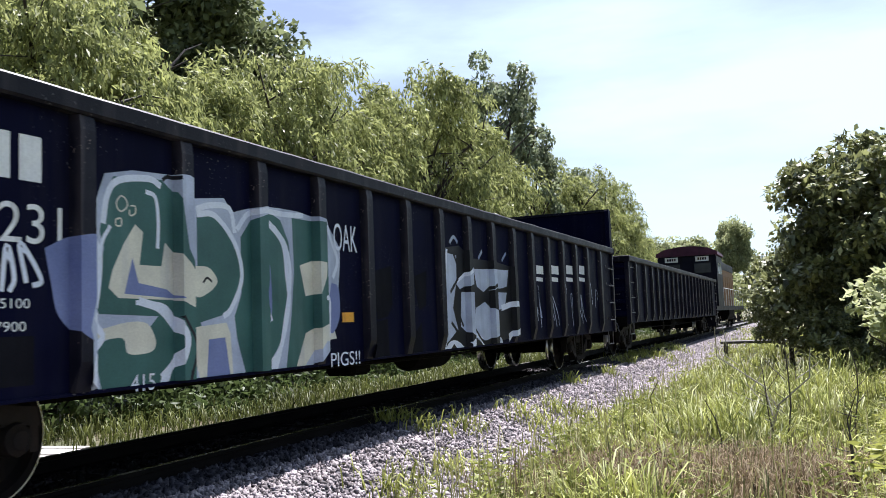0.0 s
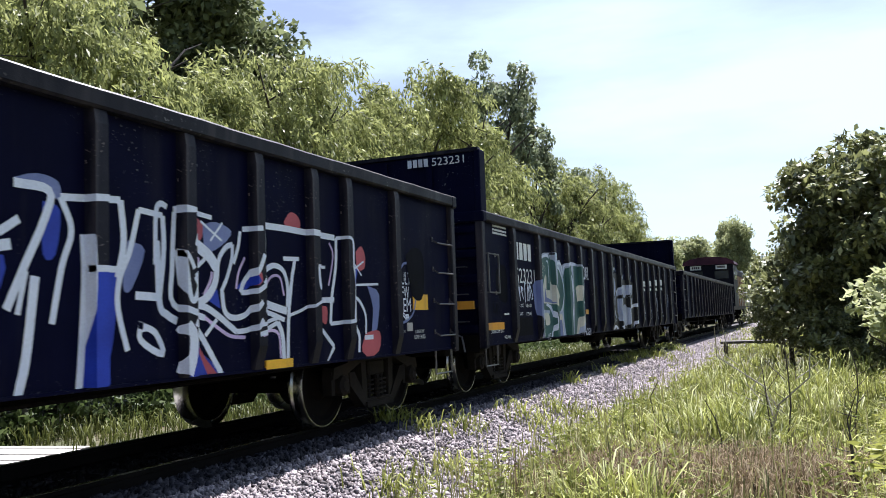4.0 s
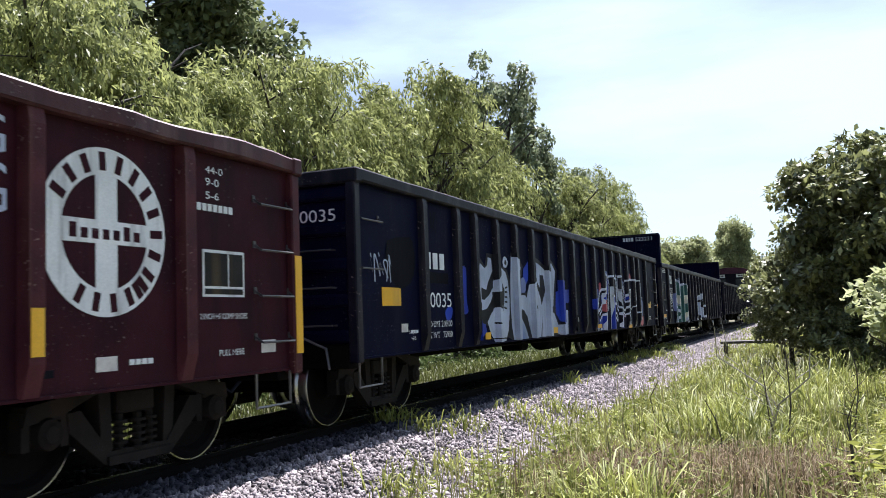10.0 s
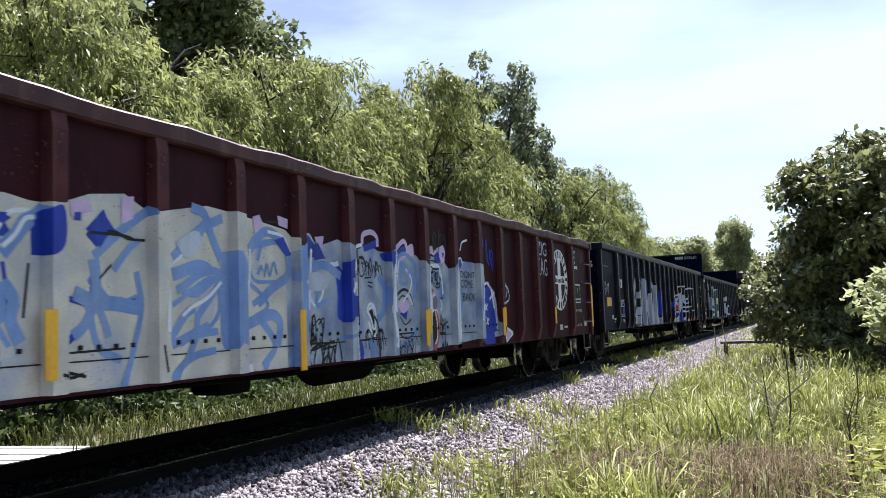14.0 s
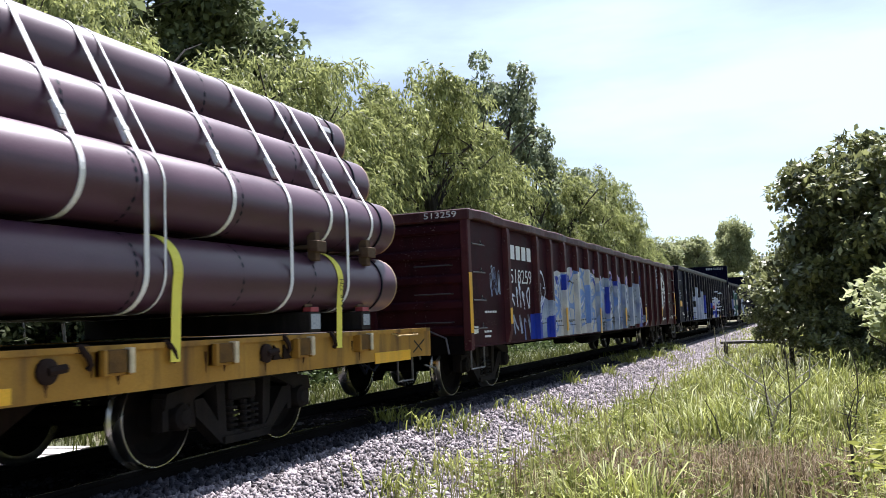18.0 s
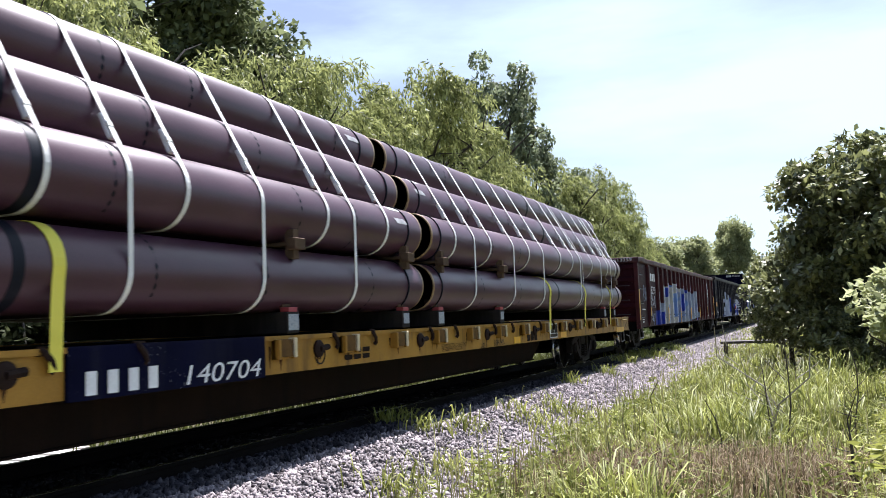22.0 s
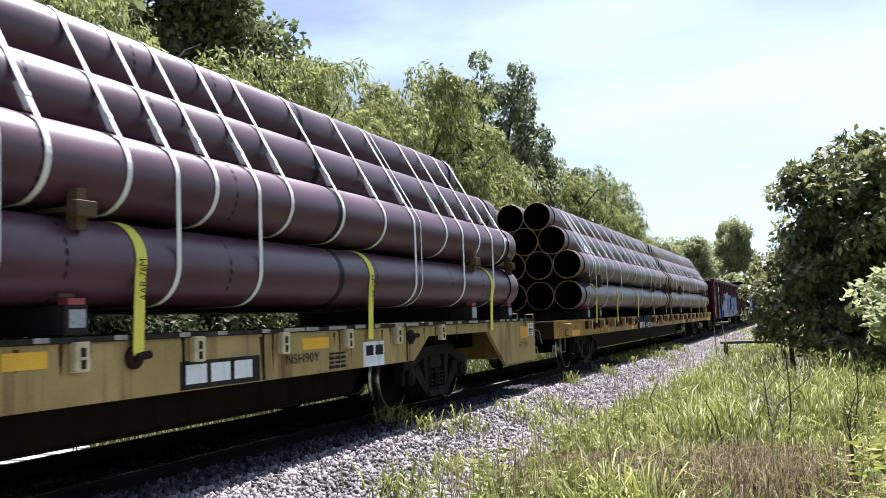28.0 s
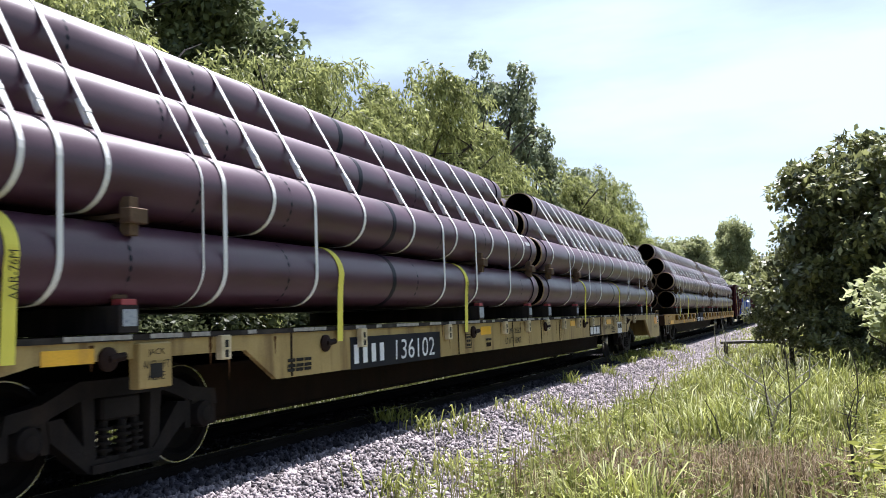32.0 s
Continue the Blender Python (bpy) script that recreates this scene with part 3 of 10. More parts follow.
ballast = new("ballast", stones("ballast", 74000, (TRACK_X + 1.22, TRACK_X + 3.1), (4.0, 80.0), (0.017, 0.040)))
tagged(ballast, "pale grey crushed rock ballast beside the rails", "ballast", kind="stuff")
# These darker stones paint the shadow strip beside the near rail.
shade_strip = new("ballast", stones("ballast", 15000, (TRACK_X + 0.82, TRACK_X + 1.36), (4.0, 52.0), (0.025, 0.055), 0.02, M_RAIL_SHADE))
tagged(shade_strip, "crushed rock along the rail, darkened to carry the train shadow", "ballast", kind="stuff")
behind = new("ballast", stones("ballast", 9000, (TRACK_X + 0.85, TRACK_X + 3.1), (4.05, -9.0), (0.022, 0.05)))
tagged(behind, "pale grey crushed rock ballast beside the rails", "ballast", kind="stuff")
bedding = new("ballast", stones("ballast", 9000, (TRACK_X - 1.5, TRACK_X + 0.72), (3.0, 40.0), (0.025, 0.05), -0.01, M_BED_SHADE))
tagged(bedding, "dark crushed rock between the ties, shade under the train in its colour", "ballast", kind="stuff")

# ------------------------------------------------------------------ trucks
WHEELSETS = []      # (object, wheel radius): keyed in motions()
CARS = []           # (object, place of its middle in the train)


def wheelset_mesh(r):
    bm = bmesh.new()
    for s in (-1, 1):
        prof = [(0.02, 0.95), (0.085, 0.95), (0.10, 0.86), (0.15, 0.82), (0.17, 0.795), (r - 0.12, 0.80), (r - 0.085, 0.835), (r - 0.075, 0.858), (r - 0.015, 0.858)]
        ring_lathe(bm, [(a, s * o) for a, o in prof], "x", (0, 0, 0), 40, 0, caps=False)
        tread = [(r - 0.015, 0.8585), (r - 0.006, 0.859), (r, 0.852), (r + 0.001, 0.75), (r + 0.026, 0.728), (r + 0.026, 0.706), (r, 0.694), (r - 0.06, 0.694)]
        ring_lathe(bm, [(a, s * o) for a, o in tread], "x", (0, 0, 0), 40, 1, caps=False)
        ring_lathe(bm, [(r - 0.06, s * 0.694), (r - 0.13, s * 0.77), (0.1, s * 0.76)], "x", (0, 0, 0), 40, 0, caps=False)
        for k in range(3):
            a = 2 * math.pi * k / 3
            c, d = math.cos(a) * 0.055, math.sin(a) * 0.055
            box(bm, s * 0.945, s * 0.965, c - 0.013, c + 0.013, d - 0.013, d + 0.013)
    tube(bm, [(-0.95, 0, 0), (0.95, 0, 0)], 0.085, 12)
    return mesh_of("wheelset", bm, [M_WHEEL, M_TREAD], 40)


def side_frame_mesh(r, half):
    bm = bmesh.new()
    x0, x1 = 0.955, 1.10
    zc = r
    top = [(-half - 0.20, zc + 0.07), (-half - 0.17, zc + 0.20), (-half + 0.12, zc + 0.24), (-0.45, zc + 0.37), (0.45, zc + 0.37), (half - 0.12, zc + 0.24),
           (half + 0.17, zc + 0.20), (half + 0.20, zc + 0.07), (half - 0.10, zc + 0.11), (0.42, zc + 0.24), (-0.42, zc + 0.24), (-half + 0.10, zc + 0.11)]
    prism(bm, top, x0, x1)
    prism(bm, [(-half + 0.18, zc + 0.12), (-half + 0.20, zc - 0.02), (-0.36, zc - 0.29), (0.36, zc - 0.29), (half - 0.20, zc - 0.02), (half - 0.18, zc + 0.12),
               (half - 0.30, zc + 0.13), (0.31, zc - 0.20), (-0.31, zc - 0.20), (-half + 0.30, zc + 0.13)], x0 + 0.01, x1 - 0.01)
    for s in (-1, 1):
        prism(bm, [(s * 0.27, zc - 0.24), (s * 0.38, zc - 0.22), (s * 0.42, zc + 0.30), (s * 0.30, zc + 0.30)], x0 - 0.01, x1 - 0.02)
        for e in (-1, 1):
            yy = s * half + e * 0.165
            box(bm, x0 + 0.01, x1 - 0.02, yy - 0.035, yy + 0.035, zc - 0.10, zc + 0.16)
    box(bm, x0 - 0.02, x1 + 0.015, -0.34, 0.34, zc - 0.30, zc - 0.235)
    bmesh.ops.recalc_face_normals(bm, faces=bm.faces[:])
    return mesh_of("side_frame", bm, M_TRUCK)


def bearing_mesh():
    bm = bmesh.new()
    ring_lathe(bm, [(0.03, 1.155), (0.06, 1.155), (0.075, 1.14), (0.105, 1.13), (0.115, 1.10), (0.115, 0.96)], "x", (0, 0, 0), 18)
    box(bm, 0.97, 1.09, -0.13, 0.13, 0.09, 0.14)
    return mesh_of("bearing", bm, M_TRUCK, 40)


def spring_mesh(r):
    bm = bmesh.new()
    for k in range(5):
        z = r - 0.215 + k * 0.052
        ring_lathe(bm, [(0.068, z), (0.068, z + 0.022), (0.040, z + 0.022), (0.040, z)], "z", (0, 0, 0), 12, closed=True)
    tube(bm, [(0, 0, r - 0.23), (0, 0, r + 0.06)], 0.035, 8)
    return mesh_of("spring", bm, M_TRUCK, 40)


def bolster_mesh(r, half):
    bm = boxes((-1.07, 1.07, -0.20, 0.20, r + 0.06, r + 0.24), (-0.35, 0.35, -0.24, 0.24, r + 0.20, r + 0.33))
    bevel(bm, 0.02)
    for s in (-1, 1):
        tube(bm, [(-0.80, s * (half - 0.30), r - 0.06), (0, s * (half - 0.36), r - 0.08), (0.80, s * (half - 0.30), r - 0.06)], 0.035, 6)
        for e in (-1, 1):
            box(bm, e * 0.79 - 0.05, e * 0.79 + 0.05, s * (half - 0.5) + 0.0, s * (half - 0.5) + 0.05, r - 0.16, r + 0.1)
    return mesh_of("truck", bm, M_TRUCK)


KIT = {}


def truck(parent, y, r=0.457, half=0.89):
    """A three-piece truck; its wheelsets turn."""
    if (r, half) not in KIT:
        KIT[(r, half)] = (bolster_mesh(r, half), side_frame_mesh(r, half), bearing_mesh(), spring_mesh(r), wheelset_mesh(r))
    bol, frame_me, bear, spring, wheels = KIT[(r, half)]
    t = part("truck", bol, None, parent, "grimy cast steel three-piece truck", at=pose(0, y, 0))
    for s, turn in ((1, 0), (-1, 180)):
        part("side_frame", frame_me, None, t, at=pose(0, 0, 0, 0, 0, turn))
        for yy in (-half, half):
            part("bearing", bear, None, t, at=pose(0, yy, r, 0, 0, turn))
        for yy in (-0.16, 0.0, 0.16):
            part("spring", spring, None, t, at=pose(s * (1.03 if yy else 1.06), yy, 0))
    for yy in (-half, half):
        WHEELSETS.append((part("wheelset", wheels, None, t, "steel wheels with bright worn treads", at=pose(0, yy, r)), r, yy))
    return t


def coupler(parent, y, s, z=0.88):
    bm = boxes((-0.09, 0.09, min(y, y + s * 0.42), max(y, y + s * 0.42), z - 0.08, z + 0.08))
    prism(bm, [(-0.16, y + s * 0.40), (0.16, y + s * 0.40), (0.17, y + s * 0.60), (0.05, y + s * 0.63), (0.02, y + s * 0.52), (-0.10, y + s * 0.52), (-0.16, y + s * 0.64)], z - 0.14, z + 0.14, "z")
    bmesh.ops.recalc_face_normals(bm, faces=bm.faces[:])
    c = part("coupler", bm, M_TRUCK, parent, "rusty cast knuckle coupler")
    bm = bmesh.new()
    tube(bm, [(0.25, y, z - 0.1), (0.27, y + s * 0.25, z - 0.25), (0.22, y + s * 0.45, z - 0.42), (0.15, y + s * 0.62, z - 0.32)], 0.022, 6)
    part("air_hose", bm, M_BAND, c, "black rubber air hose")
    bm = bmesh.new()
    tube(bm, [(0.15, y + s * 0.1, z + 0.14), (0.9, y + s * 0.1, z + 0.12), (1.2, y + s * 0.12, z + 0.0), (1.25, y + s * 0.14, z - 0.22)], 0.014, 5)
    part("uncoupling_lever", bm, M_STEEL, c)


def grab(parent, x, y0, y1, z, material=M_STEEL, drop=0.0, out=0.07, name="grab_iron"):
    """A bar handhold on a side: two feet and a straight bar."""
    bm = bmesh.new()
    tube(bm, [(x, y0, z + drop), (x + out, y0 + 0.01, z), (x + out, y1 - 0.01, z), (x, y1, z + drop)], 0.011, 5)
    for y in (y0, y1):
        box(bm, x - 0.004, x + 0.01, y - 0.02, y + 0.02, z + drop - 0.03, z + drop + 0.03)
    return part(name, bm, material, parent)


def stirrup(parent, x, y0, y1, z1, z0):
    bm = bmesh.new()
    tube(bm, [(x, y0, z1), (x, y0, z0), (x, y1, z0), (x, y1, z1)], 0.014, 5)
    return part("step", bm, M_STEEL, parent)


# ------------------------------------------------------------------ painted shapes on car sides


class Side:
    """The right-hand side of a car: how far out its sheet and its posts stand, so that paint follows both."""

    def __init__(self, car, x_sheet, x_post, posts, half_base, half_face, y0, y1, bottom):
        self.car, self.posts, self.layer, self.bottom = car, sorted(posts), 0, bottom
        self.knots = [(y0 - 1, x_sheet)]
        for p in self.posts:
            self.knots += [(p - half_base, x_sheet), (p - half_face, x_post), (p + half_face, x_post), (p + half_base, x_sheet)]
        self.knots.append((y1 + 1, x_sheet))

    def paint(self, name, shapes, material, label=""):
        """shapes: outlines in (y, z), each one a coat of its own, laid a little proud of the coats before."""
        self.layer += 1
        lift = 0.003 + 0.00012 * self.layer
        for outline in shapes:
            outline = [(u, w if w > 0.81 else self.bottom) for u, w in outline]
            verts, faces = [], []
            for tri in tessellate_polygon([[Vector((u, w, 0)) for u, w in outline]]):
                tri = [outline[i] for i in tri]
                lo, hi = min(p[0] for p in tri), max(p[0] for p in tri)
                for (a, xa), (b, xb) in zip(self.knots, self.knots[1:]):
                    if hi <= a or lo >= b:
                        continue
                    poly = tri
                    for lim, sgn in ((a, 1), (b, -1)):
                        out = []
                        for p, q in zip(poly, poly[1:] + poly[:1]):
                            dp, dq = (p[0] - lim) * sgn, (q[0] - lim) * sgn
                            if dp >= 0:
                                out.append(p)
                            if dp * dq < 0:
                                k = dp / (dp - dq)
                                out.append((lim, p[1] + (q[1] - p[1]) * k))
                        poly = out
                    if len(poly) >= 3:
                        faces.append(tuple(range(len(verts), len(verts) + len(poly))))
                        verts += [(xa + (xb - xa) * (u - a) / (b - a) + lift, u, w) for u, w in poly]
            if not faces:
                continue
            me = bpy.data.meshes.new(name)
            me.from_pydata(verts, [], faces)
            me.materials.append(material)
            bm = bmesh.new()
            bm.from_mesh(me)
            bmesh.ops.remove_doubles(bm, verts=bm.verts[:], dist=0.0008)
            for f in bm.faces:
                f.normal_update()
                if f.normal.x < 0:
                    f.normal_flip()
            bm.to_mesh(me)
            bm.free()
            part(name, me, None, self.car, label)


def stroke(points, w, w1=None):
    """A brush stroke: the outline of a line of that width."""
    pts = [Vector(p) for p in points]
    w1 = w if w1 is None else w1
    left, right = [], []
    for i, p in enumerate(pts):
        d = pts[min(i + 1, len(pts) - 1)] - pts[max(i - 1, 0)]
        d = Vector((-d.y, d.x)).normalized() if d.length else Vector((0, 1))
        h = (w + (w1 - w) * i / max(len(pts) - 1, 1)) / 2
        left.append(tuple(p + d * h))
        right.append(tuple(p - d * h))
    return left + right[::-1]


def curve(points, n=8):
    """A smooth line through points."""
    pts = [Vector(p) for p in points]
    pts = [pts[0] * 2 - pts[1]] + pts + [pts[-1] * 2 - pts[-2]]
    out = []
    for a, b, c, d in zip(pts, pts[1:], pts[2:], pts[3:]):
        for k in range(n):
            t = k / n
            out.append(tuple(0.5 * (2 * b + (c - a) * t + (2 * a - 5 * b + 4 * c - d) * t * t + (3 * b - a - 3 * c + d) * t ** 3)))
    return out + [tuple(pts[-2])]


def blob(cy, cz, ry, rz, n=18, wob=0.08, seed=0):
    r = random.Random(seed)
    return [(cy + ry * (1 + r.uniform(-wob, wob)) * math.cos(2 * math.pi * k / n), cz + rz * (1 + r.uniform(-wob, wob)) * math.sin(2 * math.pi * k / n)) for k in range(n)]


def scrawl(y, z, w, h, n, seed, width=0.022):
    """A quick illegible tag: looping strokes."""
    r = random.Random(seed)
    out = []
    for i in range(n):
        y0 = y + w * i / n
        pts = [(y0 + r.uniform(0, w / n), z + r.uniform(0, 0.3) * h), (y0 + r.uniform(-0.2, 0.6) * w / n, z + r.uniform(0.6, 1.0) * h),
               (y0 + r.uniform(0.4, 1.1) * w / n, z + r.uniform(0.3, 0.8) * h), (y0 + r.uniform(0.2, 1.2) * w / n, z + r.uniform(0.0, 0.4) * h)]
        out.append(stroke(curve(pts, 5), width))
    return out


# ------------------------------------------------------------------ open gondola cars


def dented_bar(s, y0, y1, z0, z1, dents, seed):
    """A top chord with rounded edges, knocked out of line here and there."""
    bm = bmesh.new()
    n, b = int((y1 - y0) / 0.22), 0.018
    outline = ((1.47, z0), (1.60 - b, z0), (1.60, z0 + b), (1.60, z1 - b), (1.60 - b, z1), (1.47 + b, z1), (1.47, z1 - b))
    rows = []
    for i in range(n + 1):
        y = y0 + (y1 - y0) * i / n
        dx, dz = noisy(y * 0.9, seed, 1.0) * dents + noisy(y * 2.7, seed, 4.0) * dents * 0.6, noisy(y * 1.1, seed, 7.0) * dents + noisy(y * 3.1, seed, 9.0) * dents * 0.6
        rows.append([bm.verts.new((s * (x + dx), y, z + (dz if z > z0 + 0.05 else dz * 0.3))) for x, z in outline])
    for p, q in zip(rows, rows[1:]):
        for k in range(len(outline)):
            bm.faces.new((p[k], p[(k + 1) % len(outline)], q[(k + 1) % len(outline)], q[k]))
    bm.faces.new(rows[0])
    bm.faces.new(rows[-1])
    bmesh.ops.recalc_face_normals(bm, faces=bm.faces[:])
    return bm


def gondola(name, label, rear, front, top, posts, paint, post_paint, chord_paint, sill=0.82, bulkhead=0.0, post_half=0.07, wheel=0.457, inset=(1.8, 1.8), dents=0.007, rungs=((0.2, 0.6, 1.0, 1.4), (0.2, 0.6, 1.0, 1.4))):
    car = empty(name)
    tagged(car, label, "freight car", "cars of the train")
    mid, L = (rear + front) / 2, front - rear
    CARS.append((car, mid))
    h = L / 2
    posts = [p - mid for p in posts]
    xs, xp = 1.50, 1.585
    zt = top - 0.14
    for s in (1, -1):
        bm = bmesh.new()
        box(bm, s * xs - 0.012, s * xs, -h + 0.02, h - 0.02, sill - 0.07, zt)
        part("side_sheet", bm, paint, car)
        part("top_chord", dented_bar(s, -h - 0.02, h + 0.02, zt, top, dents, mid), chord_paint, car, "worn top chord with scuffed paint")
        bm = boxes((min(s * xs, s * 1.545), max(s * xs, s * 1.515), -h + 0.02, h - 0.02, sill - 0.07, sill - 0.045))
        part("side_sill", bevel(bm, 0.004), paint, car)
    bm = bmesh.new()
    w0, w1 = post_half, post_half * 0.78
    zb = sill - 0.05
    lo = [(xs, -w0), (xp, -w1), (xp, w1), (xs, w0)]
    rows = []
    for z, k in ((zb, 0.35), (zb + 0.20, 1.0), (zt - 0.10, 1.0), (zt + 0.01, 0.8)):
        rows.append([bm.verts.new((xs + (x - xs) * k, y, z)) for x, y in lo])
    for a, b in zip(rows, rows[1:]):
        for i in range(3):
            bm.faces.new((a[i], a[i + 1], b[i + 1], b[i]))
    bm.faces.new(rows[0][::-1])
    bm.faces.new(rows[-1])
    post_me = mesh_of("side_post", bm, post_paint)
    for p in posts:
        part("side_post", post_me, None, car, at=pose(0, p, 0))
        part("side_post", post_me, None, car, at=pose(0, -p, 0, 0, 0, 180))
    # ends, with ribs and corner posts
    for s in (-1, 1):
        ye = s * (h - 0.06)
        bm = boxes((-1.49, 1.49, min(ye, ye + s * 0.015), max(ye, ye + s * 0.015), sill + 0.05, zt))
        part("end_sheet", bm, paint, car)
        n = 5
        for k in range(n):
            z = sill + 0.18 + (zt - sill - 0.3) * k / (n - 1)
            part("end_rib", bevel(boxes((-1.47, 1.47, min(ye, ye + s * 0.085), max(ye, ye + s * 0.085), z - 0.07, z + 0.07)), 0.03), paint, car)
        part("end_post", bevel(boxes((-0.10, 0.10, min(ye, ye + s * 0.10), max(ye, ye + s * 0.10), sill, zt)), 0.02), paint, car)
        part("end_chord", bevel(boxes((-1.60, 1.60, min(s * (h - 0.10), s * (h + 0.045)), max(s * (h - 0.10), s * (h + 0.045)), zt - 0.02, top)), 0.016), chord_paint if not bulkhead else paint, car)
        for c in (-1, 1):
            part("corner_post", bevel(boxes((min(c * 1.45, c * 1.565), max(c * 1.45, c * 1.565), min(s * (h - 0.10), s * (h + 0.03)), max(s * (h - 0.10), s * (h + 0.03)), sill - 0.1, zt)), 0.014), post_paint, car)
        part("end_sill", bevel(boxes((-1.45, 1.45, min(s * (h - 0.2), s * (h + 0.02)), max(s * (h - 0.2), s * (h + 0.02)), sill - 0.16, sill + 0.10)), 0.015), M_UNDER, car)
        coupler(car, s * (h - 0.05), s)
        if bulkhead:
            yb = s * (h - 0.02)
            b = part("bulkhead", bevel(boxes((-1.50, 1.50, min(yb, yb - s * 0.05), max(yb, yb - s * 0.05), zt - 0.4, bulkhead)), 0.01), paint, car, "tall black end bulkhead rising above the sides")
            for c in (-1, 1):
                part("bulkhead_flange", bevel(boxes((min(c * 1.46, c * 1.56), max(c * 1.46, c * 1.56), min(yb - s * 0.2, yb + s * 0.03), max(yb - s * 0.2, yb + s * 0.03), top - 0.02, bulkhead + 0.02)), 0.012), paint, b)
            for c in (-0.75, 0.0, 0.75):
                part("bulkhead_rib", boxes((c - 0.05, c + 0.05, min(yb, yb + s * 0.06), max(yb, yb + s * 0.06), zt - 0.4, bulkhead - 0.06)), paint, b)
            part("bulkhead_cap", boxes((-1.54, 1.54, min(yb - s * 0.09, yb + s * 0.04), max(yb - s * 0.09, yb + s * 0.04), bulkhead, bulkhead + 0.05)), post_paint, b)
        # handholds on both ends of the right side, and on the end sheet
        ys = (s * (h - 0.62), s * (h - 0.10))
        for z in rungs[0 if s < 0 else 1]:
            grab(car, xs, min(ys), max(ys), sill + z, M_RUNG, drop=0.05)
            grab(car, -xs - 0.07, min(ys), max(ys), sill + z, M_RUNG)
        stirrup(car, 1.50, min(ys), max(ys), sill - 0.05, sill - 0.36)
        for k in range(3):
            bm = bmesh.new()
            tube(bm, [(0.75, s * (h + 0.0), sill + 0.3 + 0.4 * k), (0.75, s * (h + 0.09), sill + 0.3 + 0.4 * k), (1.30, s * (h + 0.09), sill + 0.3 + 0.4 * k), (1.30, s * h, sill + 0.3 + 0.4 * k)], 0.011, 5)
            part("end_grab", bm, M_RUNG, car)
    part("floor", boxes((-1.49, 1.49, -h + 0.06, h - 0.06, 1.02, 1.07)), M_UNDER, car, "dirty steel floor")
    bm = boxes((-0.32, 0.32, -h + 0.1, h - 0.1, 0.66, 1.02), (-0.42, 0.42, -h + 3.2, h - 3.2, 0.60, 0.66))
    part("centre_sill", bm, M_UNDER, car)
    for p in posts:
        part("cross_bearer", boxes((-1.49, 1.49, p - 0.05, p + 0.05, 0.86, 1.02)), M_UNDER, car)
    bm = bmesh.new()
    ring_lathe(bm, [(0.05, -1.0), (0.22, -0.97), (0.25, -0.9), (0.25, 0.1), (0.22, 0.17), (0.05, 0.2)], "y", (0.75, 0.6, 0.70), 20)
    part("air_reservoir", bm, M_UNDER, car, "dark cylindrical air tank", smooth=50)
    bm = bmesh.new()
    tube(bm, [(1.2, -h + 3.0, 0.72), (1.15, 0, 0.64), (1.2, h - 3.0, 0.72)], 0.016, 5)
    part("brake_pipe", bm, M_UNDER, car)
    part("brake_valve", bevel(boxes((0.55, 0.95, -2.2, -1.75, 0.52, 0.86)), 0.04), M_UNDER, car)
    for s in (-1, 1):
        truck(car, s * (h - inset[0 if s < 0 else 1]), wheel)
    return car, Side(car, xs, xp, posts, post_half, post_half * 0.78, -h, h, sill - 0.044), mid

# ------------------------------------------------------------------ the gondolas of the train
W_POSTS = [2.94] + [4.34 + 1.0 * i for i in range(15)] + [19.6]
car_w, side_w, mid_w = gondola("bulkhead_gondola", "black steel gondola with tall end bulkheads and green graffiti", 1.5, 20.95, 2.72, W_POSTS,
                               M_BLACK, M_POST, M_BLACK_TOP, sill=0.80, bulkhead=3.62, post_half=0.085, rungs=((), (0.2, 0.6, 1.0, 1.4)))
A_POSTS = [-16.95, -15.83] + [-15.15 + 0.92 * i for i in range(14)] + [-2.51, -1.39]
car_a, side_a, mid_a = gondola("gondola", "black steel gondola car with silver, blue and outlined graffiti", -18.72, 0.38, 2.79, A_POSTS,
                               M_BLACK, M_POST, M_BLACK_TOP, sill=0.82, post_half=0.075, inset=(1.42, 1.42), rungs=((0.9, 1.43), (0.12, 0.52, 0.92, 1.3)))
R_POSTS = [-37.74, -36.15] + [-35.27 + 0.956 * i for i in range(14)] + [-21.4]
car_r, side_r, mid_r = gondola("gondola", "oxide red steel gondola car half covered in pale blue graffiti", -39.45, -19.85, 2.69, R_POSTS,
                               M_RED, M_RED_POST, M_RED_TOP, sill=0.80, post_half=0.08, inset=(1.8, 1.58), dents=0.03)
G_POSTS = [23.9, 25.3] + [26.5 + 1.05 * i for i in range(17)]
car_g, side_g, mid_g = gondola("gondola", "plain black steel gondola car behind the engine", 22.9, 45.3, 2.66, G_POSTS,
                               M_BLACK, M_POST, M_BLACK_TOP, sill=0.95, post_half=0.07)

# ------------------------------------------------------------------ flat cars


def stake_pocket_mesh(material):
    bm = boxes((1.44, 1.50, -0.14, 0.14, -0.16, 0.02), (1.44, 1.535, -0.14, -0.10, -0.16, 0.02), (1.44, 1.535, 0.10, 0.14, -0.16, 0.02))
    return mesh_of("stake_pocket", bevel(bm, 0.006), material)


